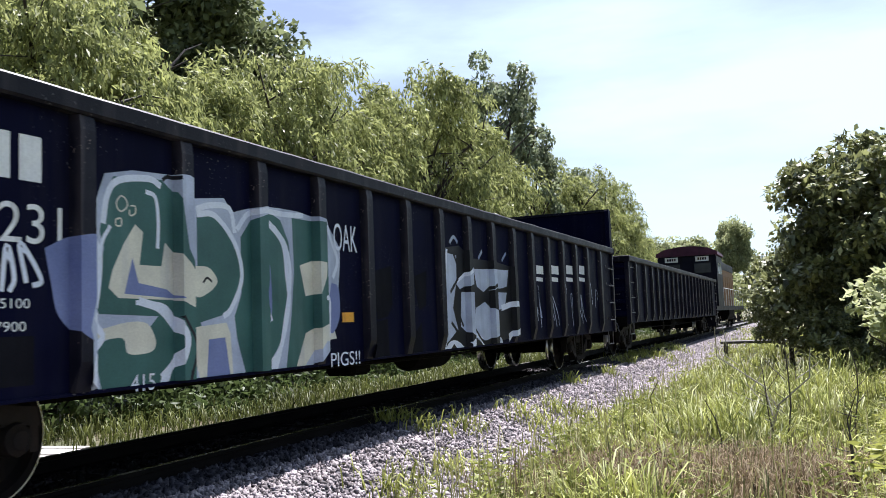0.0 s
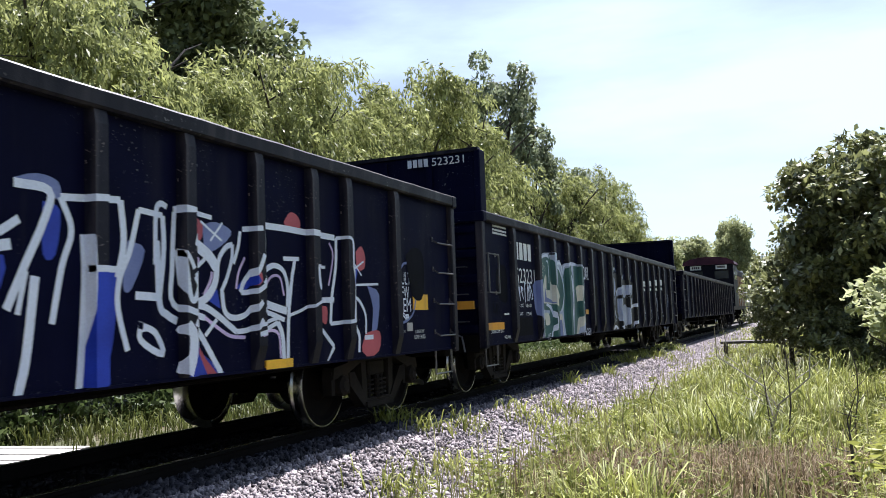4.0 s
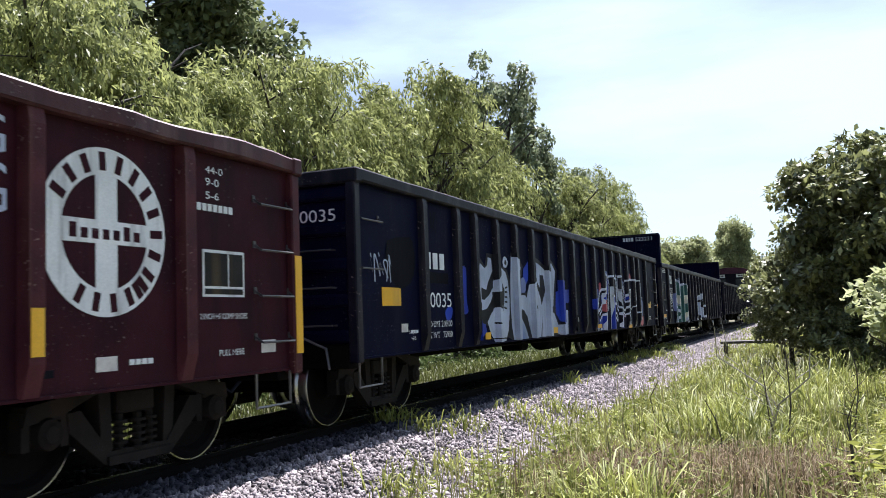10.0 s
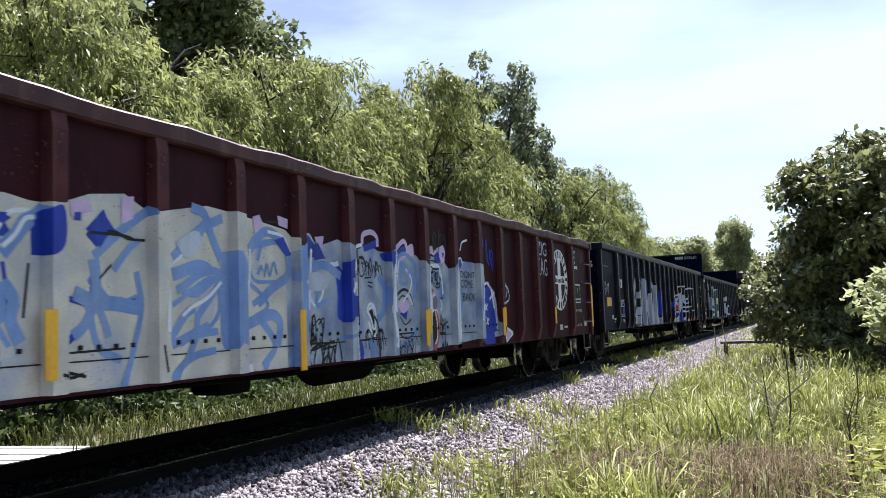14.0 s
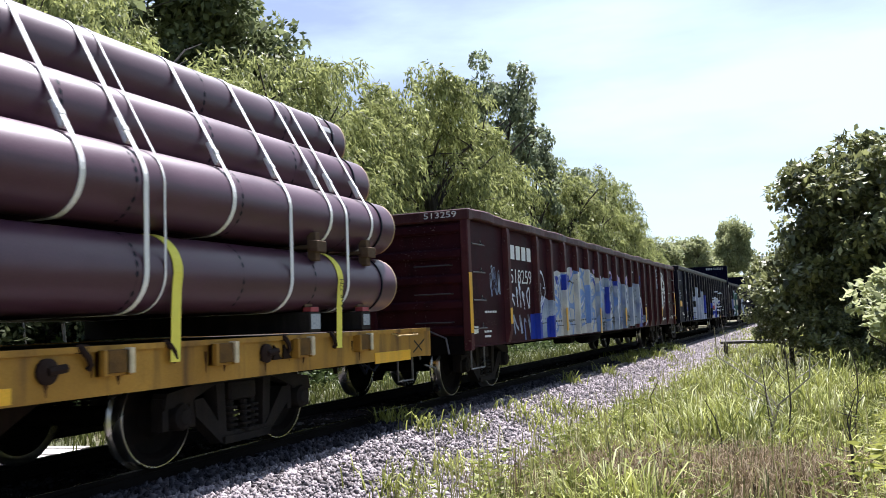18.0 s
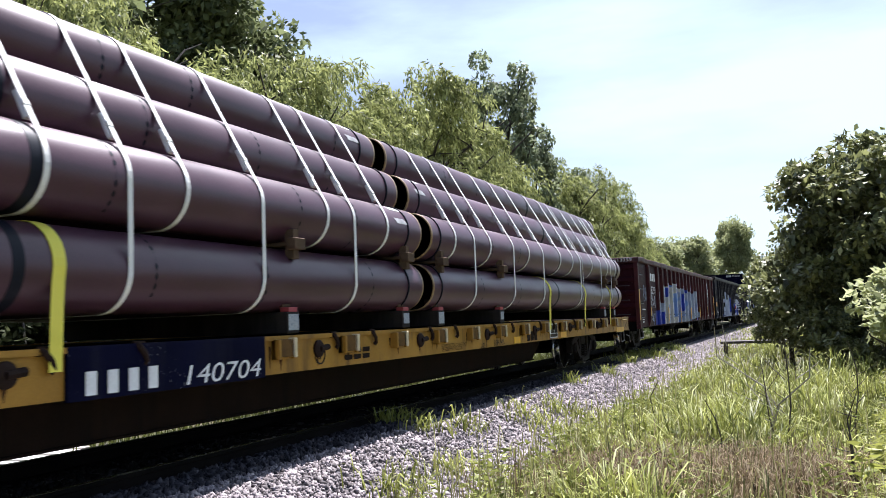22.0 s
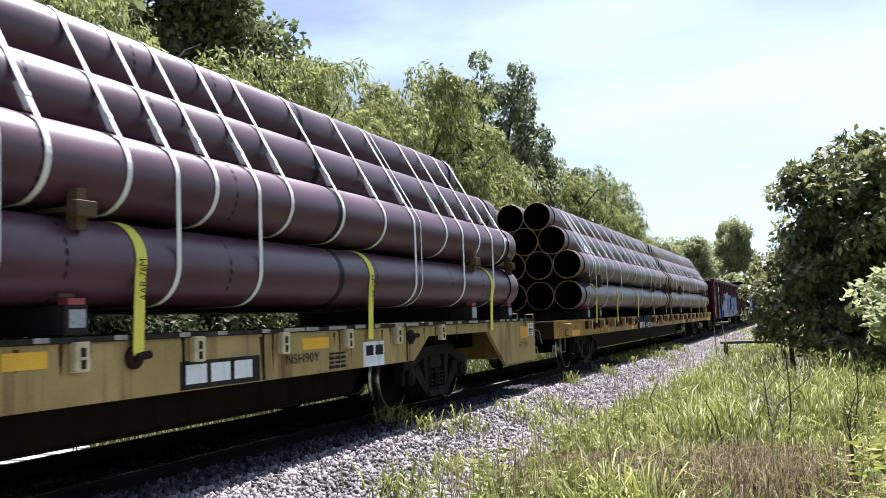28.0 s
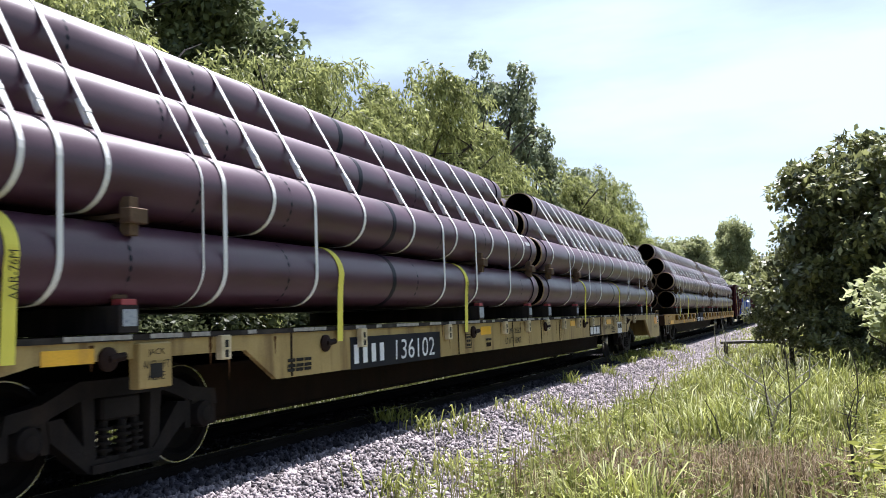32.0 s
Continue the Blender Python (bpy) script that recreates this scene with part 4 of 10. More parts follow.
def flat_car(label, rear, front, deck, paint, depth, trucks, arches=False):
    car = empty("flat_car")
    tagged(car, label, "freight car", "cars of the train")
    mid, L = (rear + front) / 2, front - rear
    CARS.append((car, mid))
    h = L / 2
    ty = [t - mid for t in trucks]
    zb = deck - depth
    # deck boards
    n = 54
    board = mesh_of("deck_board", bevel(boxes((-1.42, 1.42, -L / n / 2 + 0.008, L / n / 2 - 0.008, -0.05, 0.0)), 0.006), M_DECK)
    for k in range(n):
        part("deck_board", board, None, car, at=pose(0, -h + L * (k + 0.5) / n, deck))
    for s in (1, -1):
        bm = bmesh.new()
        if arches:
            # deep side sill that lifts over each truck and comes down again at the ends
            up = deck - 0.16
            lo = [(-h, deck - 0.70), (-h + 1.55, deck - 0.70), (ty[0] - 1.15, up), (ty[0] + 1.05, up), (ty[0] + 1.50, zb), (ty[1] - 1.50, zb), (ty[1] - 1.05, up), (ty[1] + 1.15, up), (h - 1.55, deck - 0.70), (h, deck - 0.70)]
        else:
            lo = [(-h, zb - 0.0), (h, zb)]
        prism(bm, lo + [(h, deck - 0.01), (-h, deck - 0.01)], s * 1.40, s * 1.45)
        bmesh.ops.triangulate(bm, faces=[f for f in bm.faces if len(f.verts) > 4])
        part("side_sill", bm, paint, car, "scuffed yellow painted side sill with rust streaks")
        bm = boxes((min(s * 1.40, s * 1.475), max(s * 1.40, s * 1.475), -h, h, deck - 0.03, deck + 0.012))
        part("sill_lip", bm, M_DECK if arches else paint, car)
    # deep belly sill between the trucks
    bm = bmesh.new()
    b0, b1 = ty[0] + (1.15 if arches else 1.7), ty[1] - (1.15 if arches else 1.7)
    cut = 0.45 if arches else 0.8
    zlow = 0.285
    prism(bm, [(b0, deck - 0.3), (b0 + cut, zlow), (b1 - cut, zlow), (b1, deck - 0.3)], -0.62, 0.62)
    part("belly_sill", bm, M_SILL, car, "rusty brown fish-belly centre sill")
    bm = boxes((-0.66, 0.66, b0 + cut, b1 - cut, zlow - 0.02, zlow + 0.0))
    part("belly_flange", bm, M_SILL, car)
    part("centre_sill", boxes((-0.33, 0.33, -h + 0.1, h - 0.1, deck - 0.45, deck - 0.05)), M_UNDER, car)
    for k in range(12):
        y = b0 + (b1 - b0) * (k + 0.5) / 12
        part("cross_bearer", boxes((-1.40, 1.40, y - 0.04, y + 0.04, deck - 0.24, deck - 0.05)), M_UNDER, car)
    for s in (-1, 1):
        part("end_sill", bevel(boxes((-1.45, 1.45, min(s * h, s * (h + 0.06)), max(s * h, s * (h + 0.06)), deck - (0.68 if arches else 0.34), deck)), 0.01), paint if s > 0 or arches else M_SILL, car)
        coupler(car, s * (h - 0.02), s * 1.35, 0.86 if not arches else 0.84)
        stirrup(car, 1.42, s * h - s * 0.65 - 0.2, s * h - s * 0.65 + 0.2, zb, zb - 0.27)
        if not arches:
            grab(car, 1.45, s * h - s * 0.75 - 0.28, s * h - s * 0.75 + 0.28, deck - 0.06, M_CREAM, drop=0.04)
        bm = bmesh.new()
        tube(bm, [(1.40, s * (h - 0.05), deck - 0.45), (1.45, s * (h + 0.16), deck - 0.50), (1.45, s * (h + 0.18), deck - 0.66)], 0.012, 5)
        part("corner_lever", bm, M_STEEL, car)
        if arches:
            bm = bmesh.new()
            tube(bm, [(0.45, s * (h - 0.12), deck), (0.45, s * (h - 0.12), deck + 0.10), (1.2, s * (h - 0.12), deck + 0.10), (1.2, s * (h - 0.12), deck)], 0.013, 5)
            part("end_rail", bm, M_CREAM, car)
        truck(car, ty[0] if s < 0 else ty[1], 0.42, 0.90)
    return car, mid, h


F1_Z, F2_Z = 1.035, 1.10
car_f, mid_f, half_f = flat_car("long yellow flat car loaded with strapped steel pipes", -67.9, -40.68, F1_Z, M_YELLOW, 0.33, (-64.00, -44.05))
car_h, mid_h, half_h = flat_car("long faded cream-yellow flat car loaded with strapped steel pipes", -97.30, -69.20, F2_Z, M_CREAM, 0.44, (-91.90, -72.64), arches=True)

# ------------------------------------------------------------------ pipe loads
PIPE_R = 0.305
ROWS = ((1.57, (-1.22, -0.61, 0.0, 0.61, 1.22)), (2.225, (-1.22, -0.61, 0.0, 0.61, 1.22)), (2.755, (-0.915, -0.305, 0.305, 0.915)), (3.285, (-0.61, 0.0, 0.61)))
PIPE_L = 11.83


def pipe_meshes():
    bm = bmesh.new()
    r, h = PIPE_R, PIPE_L / 2
    n = 44
    ring_lathe(bm, [(r, -h + 0.035), (r, 0.0), (r, h - 0.035)], "y", (0, 0, 0), n, 0)
    bm.faces.ensure_lookup_table()
    bmesh.ops.delete(bm, geom=[f for f in bm.faces if len(f.verts) > 4], context="FACES")
    for s in (-1, 1):
        ring_lathe(bm, [(r, s * (h - 0.035)), (r - 0.001, s * (h - 0.004)), (r - 0.005, s * h), (r - 0.016, s * h)], "y", (0, 0, 0), n, 2)
        bmesh.ops.delete(bm, geom=[f for f in bm.faces if len(f.verts) > 4], context="FACES")
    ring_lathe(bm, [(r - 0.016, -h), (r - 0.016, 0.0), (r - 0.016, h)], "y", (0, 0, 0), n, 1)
    bmesh.ops.delete(bm, geom=[f for f in bm.faces if len(f.verts) > 4], context="FACES")
    bmesh.ops.remove_doubles(bm, verts=bm.verts[:], dist=0.0005)
    for f in bm.faces:
        c = f.calc_center_median()
        out = Vector((c.x, 0, c.z))
        want = -1 if f.material_index == 1 else 1
        if f.material_index < 2 and f.normal.dot(out) * want < 0:
            f.normal_flip()
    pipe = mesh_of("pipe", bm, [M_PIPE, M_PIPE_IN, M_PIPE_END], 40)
    bm = bmesh.new()
    ring_lathe(bm, [(r, -0.045), (r + 0.0025, -0.045), (r + 0.0025, 0.045), (r, 0.045)], "y", (0, 0, 0), n, closed=True)
    band = mesh_of("band", bm, M_BAND, 40)
    bm = bmesh.new()
    ring_lathe(bm, [(r, -0.012), (r + 0.014, -0.010), (r + 0.014, 0.010), (r, 0.012)], "y", (0, 0, 0), n, closed=True)
    cord = mesh_of("cord", bm, M_BAND, 40)
    return pipe, band, cord


PIPE_ME, BAND_ME, CORD_ME = pipe_meshes()


def print_mesh():
    """A dashed line of small print round part of a pipe."""
    bm = bmesh.new()
    r = PIPE_R + 0.0015
    edge = []
    for k in range(53):
        a = radians(-75 + k * 3.5)
        w = 0.015 if k % 4 < 2 and k % 20 < 15 else 0.0012
        edge.append([bm.verts.new((r * math.cos(a), y, r * math.sin(a))) for y in (-w, w)])
    for p, q in zip(edge, edge[1:]):
        bm.faces.new((p[0], q[0], q[1], p[1]))
    return mesh_of("print", bm, M_BAND)


PRINT_ME = print_mesh()


def hull(points):
    pts = sorted(set(points))
    def half(seq):
        out = []
        for p in seq:
            while len(out) > 1 and (out[-1][0] - out[-2][0]) * (p[1] - out[-2][1]) - (out[-1][1] - out[-2][1]) * (p[0] - out[-2][0]) <= 0:
                out.pop()
            out.append(p)
        return out
    lo, hi = half(pts), half(pts[::-1])
    return lo[:-1] + hi[:-1]


def ribbon(path, width, thick=0.005, closed=True, lean=0.0):
    """A flat strap along a path of (x, z) points."""
    bm = bmesh.new()
    n = len(path)
    rows = []
    for i, p in enumerate(path):
        a, b = path[i - 1 if closed or i else 0], path[(i + 1) % n if closed or i < n - 1 else n - 1]
        d = Vector((b[0] - a[0], b[1] - a[1])).normalized()
        o = Vector((d.y, -d.x)) * thick
        y = lean * (p[1] - 1.5)
        rows.append([bm.verts.new((p[0], y - width / 2, p[1])), bm.verts.new((p[0] + o.x, y - width / 2, p[1] + o.y)),
                     bm.verts.new((p[0] + o.x, y + width / 2, p[1] + o.y)), bm.verts.new((p[0], y + width / 2, p[1]))])
    for i in range(n if closed else n - 1):
        a, b = rows[i], rows[(i + 1) % n]
        for k in range(4):
            bm.faces.new((a[k], a[(k + 1) % 4], b[(k + 1) % 4], b[k]))
    bmesh.ops.recalc_face_normals(bm, faces=bm.faces[:])
    return bm


def circle_points(rows, r, n=40):
    out = []
    for z, xs in rows:
        for x in xs:
            out += [(round(x + r * math.cos(2 * math.pi * k / n), 4), round(z + r * math.sin(2 * math.pi * k / n), 4)) for k in range(n)]
    return out


STRAP_HIGH = mesh_of("strap", ribbon(hull(circle_points(ROWS[1:], PIPE_R + 0.004)), 0.048), M_STRAP)
STRAP_LOW = mesh_of("strap", ribbon(hull(circle_points(ROWS[1:3], PIPE_R + 0.004)), 0.048), M_STRAP)
STRAP_FULL = mesh_of("strap", ribbon(hull(circle_points(ROWS, PIPE_R + 0.004)), 0.048), M_STRAP)
STRAP_WIRE = mesh_of("strap", ribbon(hull(circle_points(ROWS, PIPE_R + 0.003)), 0.020, 0.004), M_STRAP)


def tie_down_mesh(drop):
    z1 = ROWS[0][0]
    r = PIPE_R + 0.004
    path = [(1.22 + r * math.cos(a), z1 + r * math.sin(a)) for a in (radians(100 - 10 * k) for k in range(11))]
    path += [(1.515, z1 - 0.10), (1.505, z1 - 0.25), (1.490, drop)]
    return mesh_of("tie_down", ribbon(path[::-1], 0.105, 0.005, False), M_YSTRAP)


BUCKLE = mesh_of("buckle", bevel(boxes((-0.012, 0.022, -0.034, 0.034, -0.11, 0.11), (0.0, 0.04, -0.03, 0.03, -0.02, 0.03)), 0.006), M_STRAP)
BEARER = mesh_of("bearer", bevel(boxes((-1.40, 1.47, -0.10, 0.10, -0.20, 0.0)), 0.008), M_DUNN)
CHOCK = mesh_of("chock", bevel(boxes((1.27, 1.42, -0.10, 0.04, 0.045, 0.15)), 0.008), M_WOOD)
SPACER = mesh_of("spacer", bevel(boxes((-1.50, 1.50, -0.07, 0.07, -0.018, 0.018)), 0.004), M_WOOD)
WEDGE = mesh_of("wedge", bevel(boxes((1.47, 1.565, -0.09, 0.09, -0.055, 0.055), (1.42, 1.52, -0.045, 0.045, -0.14, 0.14)), 0.006), M_WOOD)
TICKET = mesh_of("ticket", boxes((1.471, 1.475, -0.085, 0.085, -0.17, -0.02)), M_TAG)
FOIL = mesh_of("ticket", boxes((1.471, 1.476, -0.07, 0.07, -0.15, -0.03)), M_TAG)
SHIM = mesh_of("shim", bevel(boxes((1.375, 1.468, -0.075, 0.075, 0.0, 0.045)), 0.004), M_SHIM)
MARK = mesh_of("dark_patch", boxes((-0.001, 0.003, -0.06, 0.06, -0.05, 0.05)), M_BAND)


def pipe_bundle(label, rear, deck, lift, seed, high, full, ties, bearers, wires=(), tie_words=None, lettered=(), top_row=(0.0, 1.0), stretch=1.0):
    """Seventeen pipes in four rows on bearers, strapped together; high, full, ties, bearers: places along the bundle from its rear."""
    th = empty("pipe_bundle")
    tagged(th, label, "pipes", "bundles of pipe on the flat cars")
    CARS.append((th, rear + PIPE_L / 2))
    r = random.Random(seed)
    h = PIPE_L / 2
    for k, (z, xs) in enumerate(ROWS):
        for x in xs:
            short = top_row if k == 3 else (0.0, 1.0)
            p = part("pipe", PIPE_ME, None, th, at=pose(x, short[0] + r.uniform(-0.025, 0.025), z + lift, 0, 0, 0) @ Matrix.Diagonal((1, short[1] * stretch, 1, 1)))
            if x > 0.5:
                for y in (-h + 0.26 + r.uniform(-0.05, 0.08), h - 0.36 + r.uniform(-0.08, 0.08)):
                    part("cord", CORD_ME, None, p, at=pose(0, y, 0))
                part("band", BAND_ME, None, p, "dark painted band", at=pose(0, 0.15 + r.uniform(-0.12, 0.12), 0))
                for y in (-3.6, -2.1, 1.3, 2.9, 4.6):
                    part("print", PRINT_ME, None, p, "faint black printed marks", at=pose(0, y + r.uniform(-0.5, 0.5), 0, 0, r.uniform(-40, 40), 0))
    ends = (h + top_row[0] - h * top_row[1], h + top_row[0] + h * top_row[1])
    for k, (x, z, y) in enumerate(((0.61, ROWS[3][0], h - 0.42), (1.22, ROWS[1][0], h - 0.40), (0.915, ROWS[2][0], -h + 0.42))):
        if (k + seed) % 3 and not (k == 0 and top_row[1] < 1):
            for turn in (12, 48):
                bm = bmesh.new()
                arc = [(PIPE_R + 0.004) * c for c in (1,)][0]
                rows = [[bm.verts.new((arc * math.cos(radians(turn + j * 4)), yy, arc * math.sin(radians(turn + j * 4)))) for yy in (-0.16 - 0.02 * j, 0.13 - 0.03 * j)] for j in range(4)]
                for p, q in zip(rows, rows[1:]):
                    bm.faces.new((p[0], p[1], q[1], q[0]))
                part("tape", bm, M_TAPE, th, "loose white tape on the pipe", at=pose(x, y, z + lift))
    for y in high:
        s = part("strap", STRAP_HIGH if ends[0] - 0.3 < y < ends[1] + 0.3 else STRAP_LOW, None, th, at=pose(0, y - h, lift))
        part("buckle", BUCKLE, None, s, at=pose(1.315, 0, 2.62, 0, -26, 0))
    for y in full:
        s = part("strap", STRAP_FULL, None, th, at=pose(0, y - h, lift))
        part("buckle", BUCKLE, None, s, at=pose(1.315, 0, 2.62, 0, -26, 0))
    for y in wires:
        part("strap", STRAP_WIRE, None, th, "thin steel band", at=pose(0, y - h, lift))
    me = tie_down_mesh(deck - lift - 0.14)
    for k, y in enumerate(ties):
        t = part("tie_down", me, None, th, "broad yellow webbing strap", at=pose(0, y - h, lift))
        if tie_words and k in lettered:
            stencil(tie_words, t, 0, 0, 0, 0.07, M_INK, turn=pose(1.5425, 0.036, 1.29, 90, 0, 0), width=0.30)
    for k, y in enumerate(bearers):
        b = part("bearer", BEARER, None, th, "dark square timber bearer", at=pose(0, y - h, ROWS[0][0] - PIPE_R + lift - 0.002))
        part("chock", CHOCK, None, b, "sawn timber chock", at=pose(0, 0, 0))
        part("shim", SHIM, None, b, "red painted shim on the timber", at=pose(0, 0, 0))
        part("ticket", FOIL if k % 2 else TICKET, None, b, "pale tag on the timber's end", at=pose(0, 0, 0))
        g = part("spacer", SPACER, None, th, at=pose(0, y - h, (ROWS[0][0] + ROWS[1][0]) / 2 + lift))
        part("wedge", WEDGE, None, g, "sawn timber wedge", at=pose(0, 0, 0))
    return th


LOAD = "seventeen brown coated steel pipes strapped in four rows"
pipe_bundle(LOAD, -65.78, F1_Z, 0.0, 1, (1.02, 1.62, 3.20, 5.09, 6.18, 7.54, 9.67, 11.00), (1.22, 2.35, 4.02, 6.91, 8.54, 10.21), (1.24, 3.52, 6.28), (0.62, 1.76, 9.08, 11.53), (0.60,), "AAR-77M", (0, 1), stretch=1.017)
pipe_bundle(LOAD, -53.52, F1_Z, 0.0, 2, (0.80, 2.21, 4.14, 6.17, 7.10, 8.76, 10.36, 11.24), (1.51, 3.29, 4.98, 7.70, 9.61, 10.67), (5.36, 8.04, 10.51), (0.34, 2.76, 10.10, 11.15), (7.90,), "AAR-77M", (0, 2))
pipe_bundle(LOAD, -94.19, F2_Z, 0.06, 3, (0.96, 1.68, 3.70, 5.43, 6.71, 8.09, 9.54, 11.09), (1.26, 2.97, 4.40, 7.60, 8.79, 10.29), (0.90, 4.88, 8.40), (0.39, 1.94, 9.09, 11.49), (2.69,), "AAR-76M", (0, 2))
pipe_bundle(LOAD, -82.02, F2_Z, 0.06, 4, (0.72, 2.30, 3.02, 4.01, 5.13, 6.10, 7.06, 8.86, 10.10, 11.24), (1.92, 3.53, 4.60, 7.84, 9.43, 10.63), (3.13, 6.68, 10.57), (0.52, 2.59, 9.92, 11.52), (8.02,), "AAR-76M", (0, 1), top_row=(0.29, 0.775))

# ------------------------------------------------------------------ the engine at the head
engine = empty("locomotive")
tagged(engine, "dark diesel locomotive with maroon roof and orange hood", "locomotive")
E0 = 46.6
CARS.append((engine, E0))
bm = bmesh.new()
prism(bm, [(-1.50, 1.35), (1.50, 1.35), (1.50, 3.95), (1.42, 4.05), (-1.42, 4.05), (-1.50, 3.95)], 0.5, 3.4, "y")
cab = part("cab", bm, M_LOCO_DARK, engine)
bm = bmesh.new()
prism(bm, [(-1.58, 4.03), (1.58, 4.03), (1.55, 4.20), (1.10, 4.42), (0.4, 4.52), (-0.4, 4.52), (-1.10, 4.42), (-1.55, 4.20)], 0.35, 3.5, "y")
part("cab_roof", bm, M_LOCO_RED, cab, "faded maroon cab roof")
for c in (-0.78, 0.78):
    part("number_board", bevel(boxes((c - 0.34, c + 0.34, 0.46, 0.50, 3.72, 3.98)), 0.01), M_LAMP, cab, "white number board")
    part("cab_window", bevel(boxes((c - 0.42, c + 0.42, 0.47, 0.50, 3.10, 3.62)), 0.02), M_PANE, cab)
    for k in range(4):
        part("board_mark", boxes((c - 0.22 + k * 0.12, c - 0.14 + k * 0.12, 0.452, 0.46, 3.79, 3.92)), M_INK, cab)
part("headlight", bevel(boxes((-0.16, 0.16, 0.40, 0.50, 4.05, 4.40)), 0.03), M_LOCO_DARK, cab)
for y in (1.1, 2.1):
    part("side_window", bevel(boxes((1.49, 1.515, y, y + 0.75, 3.05, 3.65)), 0.02), M_PANE, cab)
part("nose", bevel(boxes((-1.05, 1.05, -0.6, 0.5, 1.35, 2.9)), 0.12, 2), M_LOCO_DARK, engine)
part("hood", bevel(boxes((-0.95, 0.95, 3.4, 17.2, 1.35, 3.95)), 0.10, 2), M_LOCO_ORANGE, engine, "orange engine hood with dark roof")
part("hood_roof", bevel(boxes((-0.97, 0.97, 3.4, 17.2, 3.60, 4.10)), 0.08, 2), M_LOCO_DARK, engine)
for k in range(9):
    y = 4.2 + k * 1.4
    part("hood_door", bevel(boxes((0.94, 0.965, y, y + 1.2, 1.6, 3.3)), 0.01), M_LOCO_ORANGE, engine)
part("walkway", boxes((-1.52, 1.52, -1.0, 17.6, 1.12, 1.35)), M_LOCO_DARK, engine)
bm = bmesh.new()
tube(bm, [(1.48, 3.6, 2.35), (1.48, 17.4, 2.35)], 0.02, 5)
for k in range(10):
    tube(bm, [(1.48, 3.6 + k * 1.53, 1.35), (1.48, 3.6 + k * 1.53, 2.35)], 0.018, 5)
part("handrail", bm, M_STRAP, engine, "white walkway handrail")
bm = bmesh.new()
for x in (-1.35, 1.35):
    tube(bm, [(x, -0.95, 1.0), (x, -0.95, 2.35), (x * 0.75, -0.95, 2.35), (x * 0.75, -0.95, 1.35)], 0.02, 5)
part("end_handrail", bm, M_STRAP, engine)
part("pilot", boxes((-1.45, 1.45, -1.05, -0.95, 0.35, 1.35)), M_LOCO_DARK, engine)
for k in range(3):
    part("step_well", boxes((1.15, 1.52, -0.75, -0.35, 0.45 + 0.28 * k, 0.49 + 0.28 * k)), M_STEEL, engine)
bm = bmesh.new()
prism(bm, [(-1.3, 0.55), (1.3, 0.55), (1.45, 0.9), (1.45, 1.12), (-1.45, 1.12), (-1.45, 0.9)], 6.8, 10.6, "y")
part("fuel_tank", bm, M_UNDER, engine)
for y in (2.9, 14.2):
    truck(engine, y, 0.508, 1.35)
coupler(engine, -0.95, -1)

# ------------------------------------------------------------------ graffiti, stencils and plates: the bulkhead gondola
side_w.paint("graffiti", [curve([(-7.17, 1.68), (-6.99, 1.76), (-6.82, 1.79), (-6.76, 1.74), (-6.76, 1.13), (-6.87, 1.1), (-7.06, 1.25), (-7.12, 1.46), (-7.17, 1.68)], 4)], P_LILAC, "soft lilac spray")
side_w.paint("graffiti", [[(-6.82, 1.79), (-6.72, 2.09), (-6.66, 2.23), (-6.39, 2.29), (-6.03, 2.31), (-5.87, 2.32), (-5.74, 2.28), (-5.74, 2.16), (-5.34, 2.21), (-5.23, 2.1), (-5.03, 2.15), (-4.78, 2.2), (-4.51, 2.21), (-4.22, 2.21), (-3.81, 2.17), (-3.65, 2.12), (-3.43, 1.91), (-3.44, 1.73), (-3.53, 1.21), (-3.65, 0.99), (-3.99, 0.79), (-5.23, 0.79), (-5.8, 0.79), (-6.72, 0.79), (-6.85, 0.84), (-6.85, 1.1), (-6.87, 1.17), (-6.79, 1.47)]], P_WHITE, "pale silver outline of big block letters")
side_w.paint("graffiti", [[(-6.71, 1.82), (-6.66, 2.08), (-6.58, 2.22), (-6.33, 2.25), (-6.09, 2.26), (-5.96, 2.18), (-5.88, 1.75), (-5.71, 1.5), (-5.63, 1.06), (-5.74, 0.79), (-6.7, 0.79), (-6.75, 0.94), (-6.72, 1.06), (-6.62, 1.09), (-6.54, 1.13), (-6.23, 1.16), (-6.14, 1.24), (-6.72, 1.26), (-6.76, 1.36), (-6.67, 1.71)], [(-5.69, 2.08), (-5.46, 2.06), (-5.24, 1.89), (-5.11, 1.61), (-5.18, 1.37), (-5.33, 1.25), (-5.69, 1.18)]], P_TEAL, "bottle green letter fill")
side_w.paint("graffiti", [[(-5.12, 1.9), (-4.95, 2.08), (-4.69, 2.16), (-4.51, 2.1), (-4.38, 1.9), (-4.34, 1.64), (-4.41, 1.22), (-4.56, 0.97), (-4.79, 0.79), (-5.08, 0.79), (-5.19, 1.04), (-5.22, 1.23), (-5.12, 1.42)], [(-4.32, 2.14), (-3.76, 2.14), (-3.75, 1.21), (-3.65, 1.05), (-4.13, 1.01), (-4.29, 0.79), (-4.46, 0.79), (-4.36, 1.22), (-4.3, 1.64)]], P_TEAL)
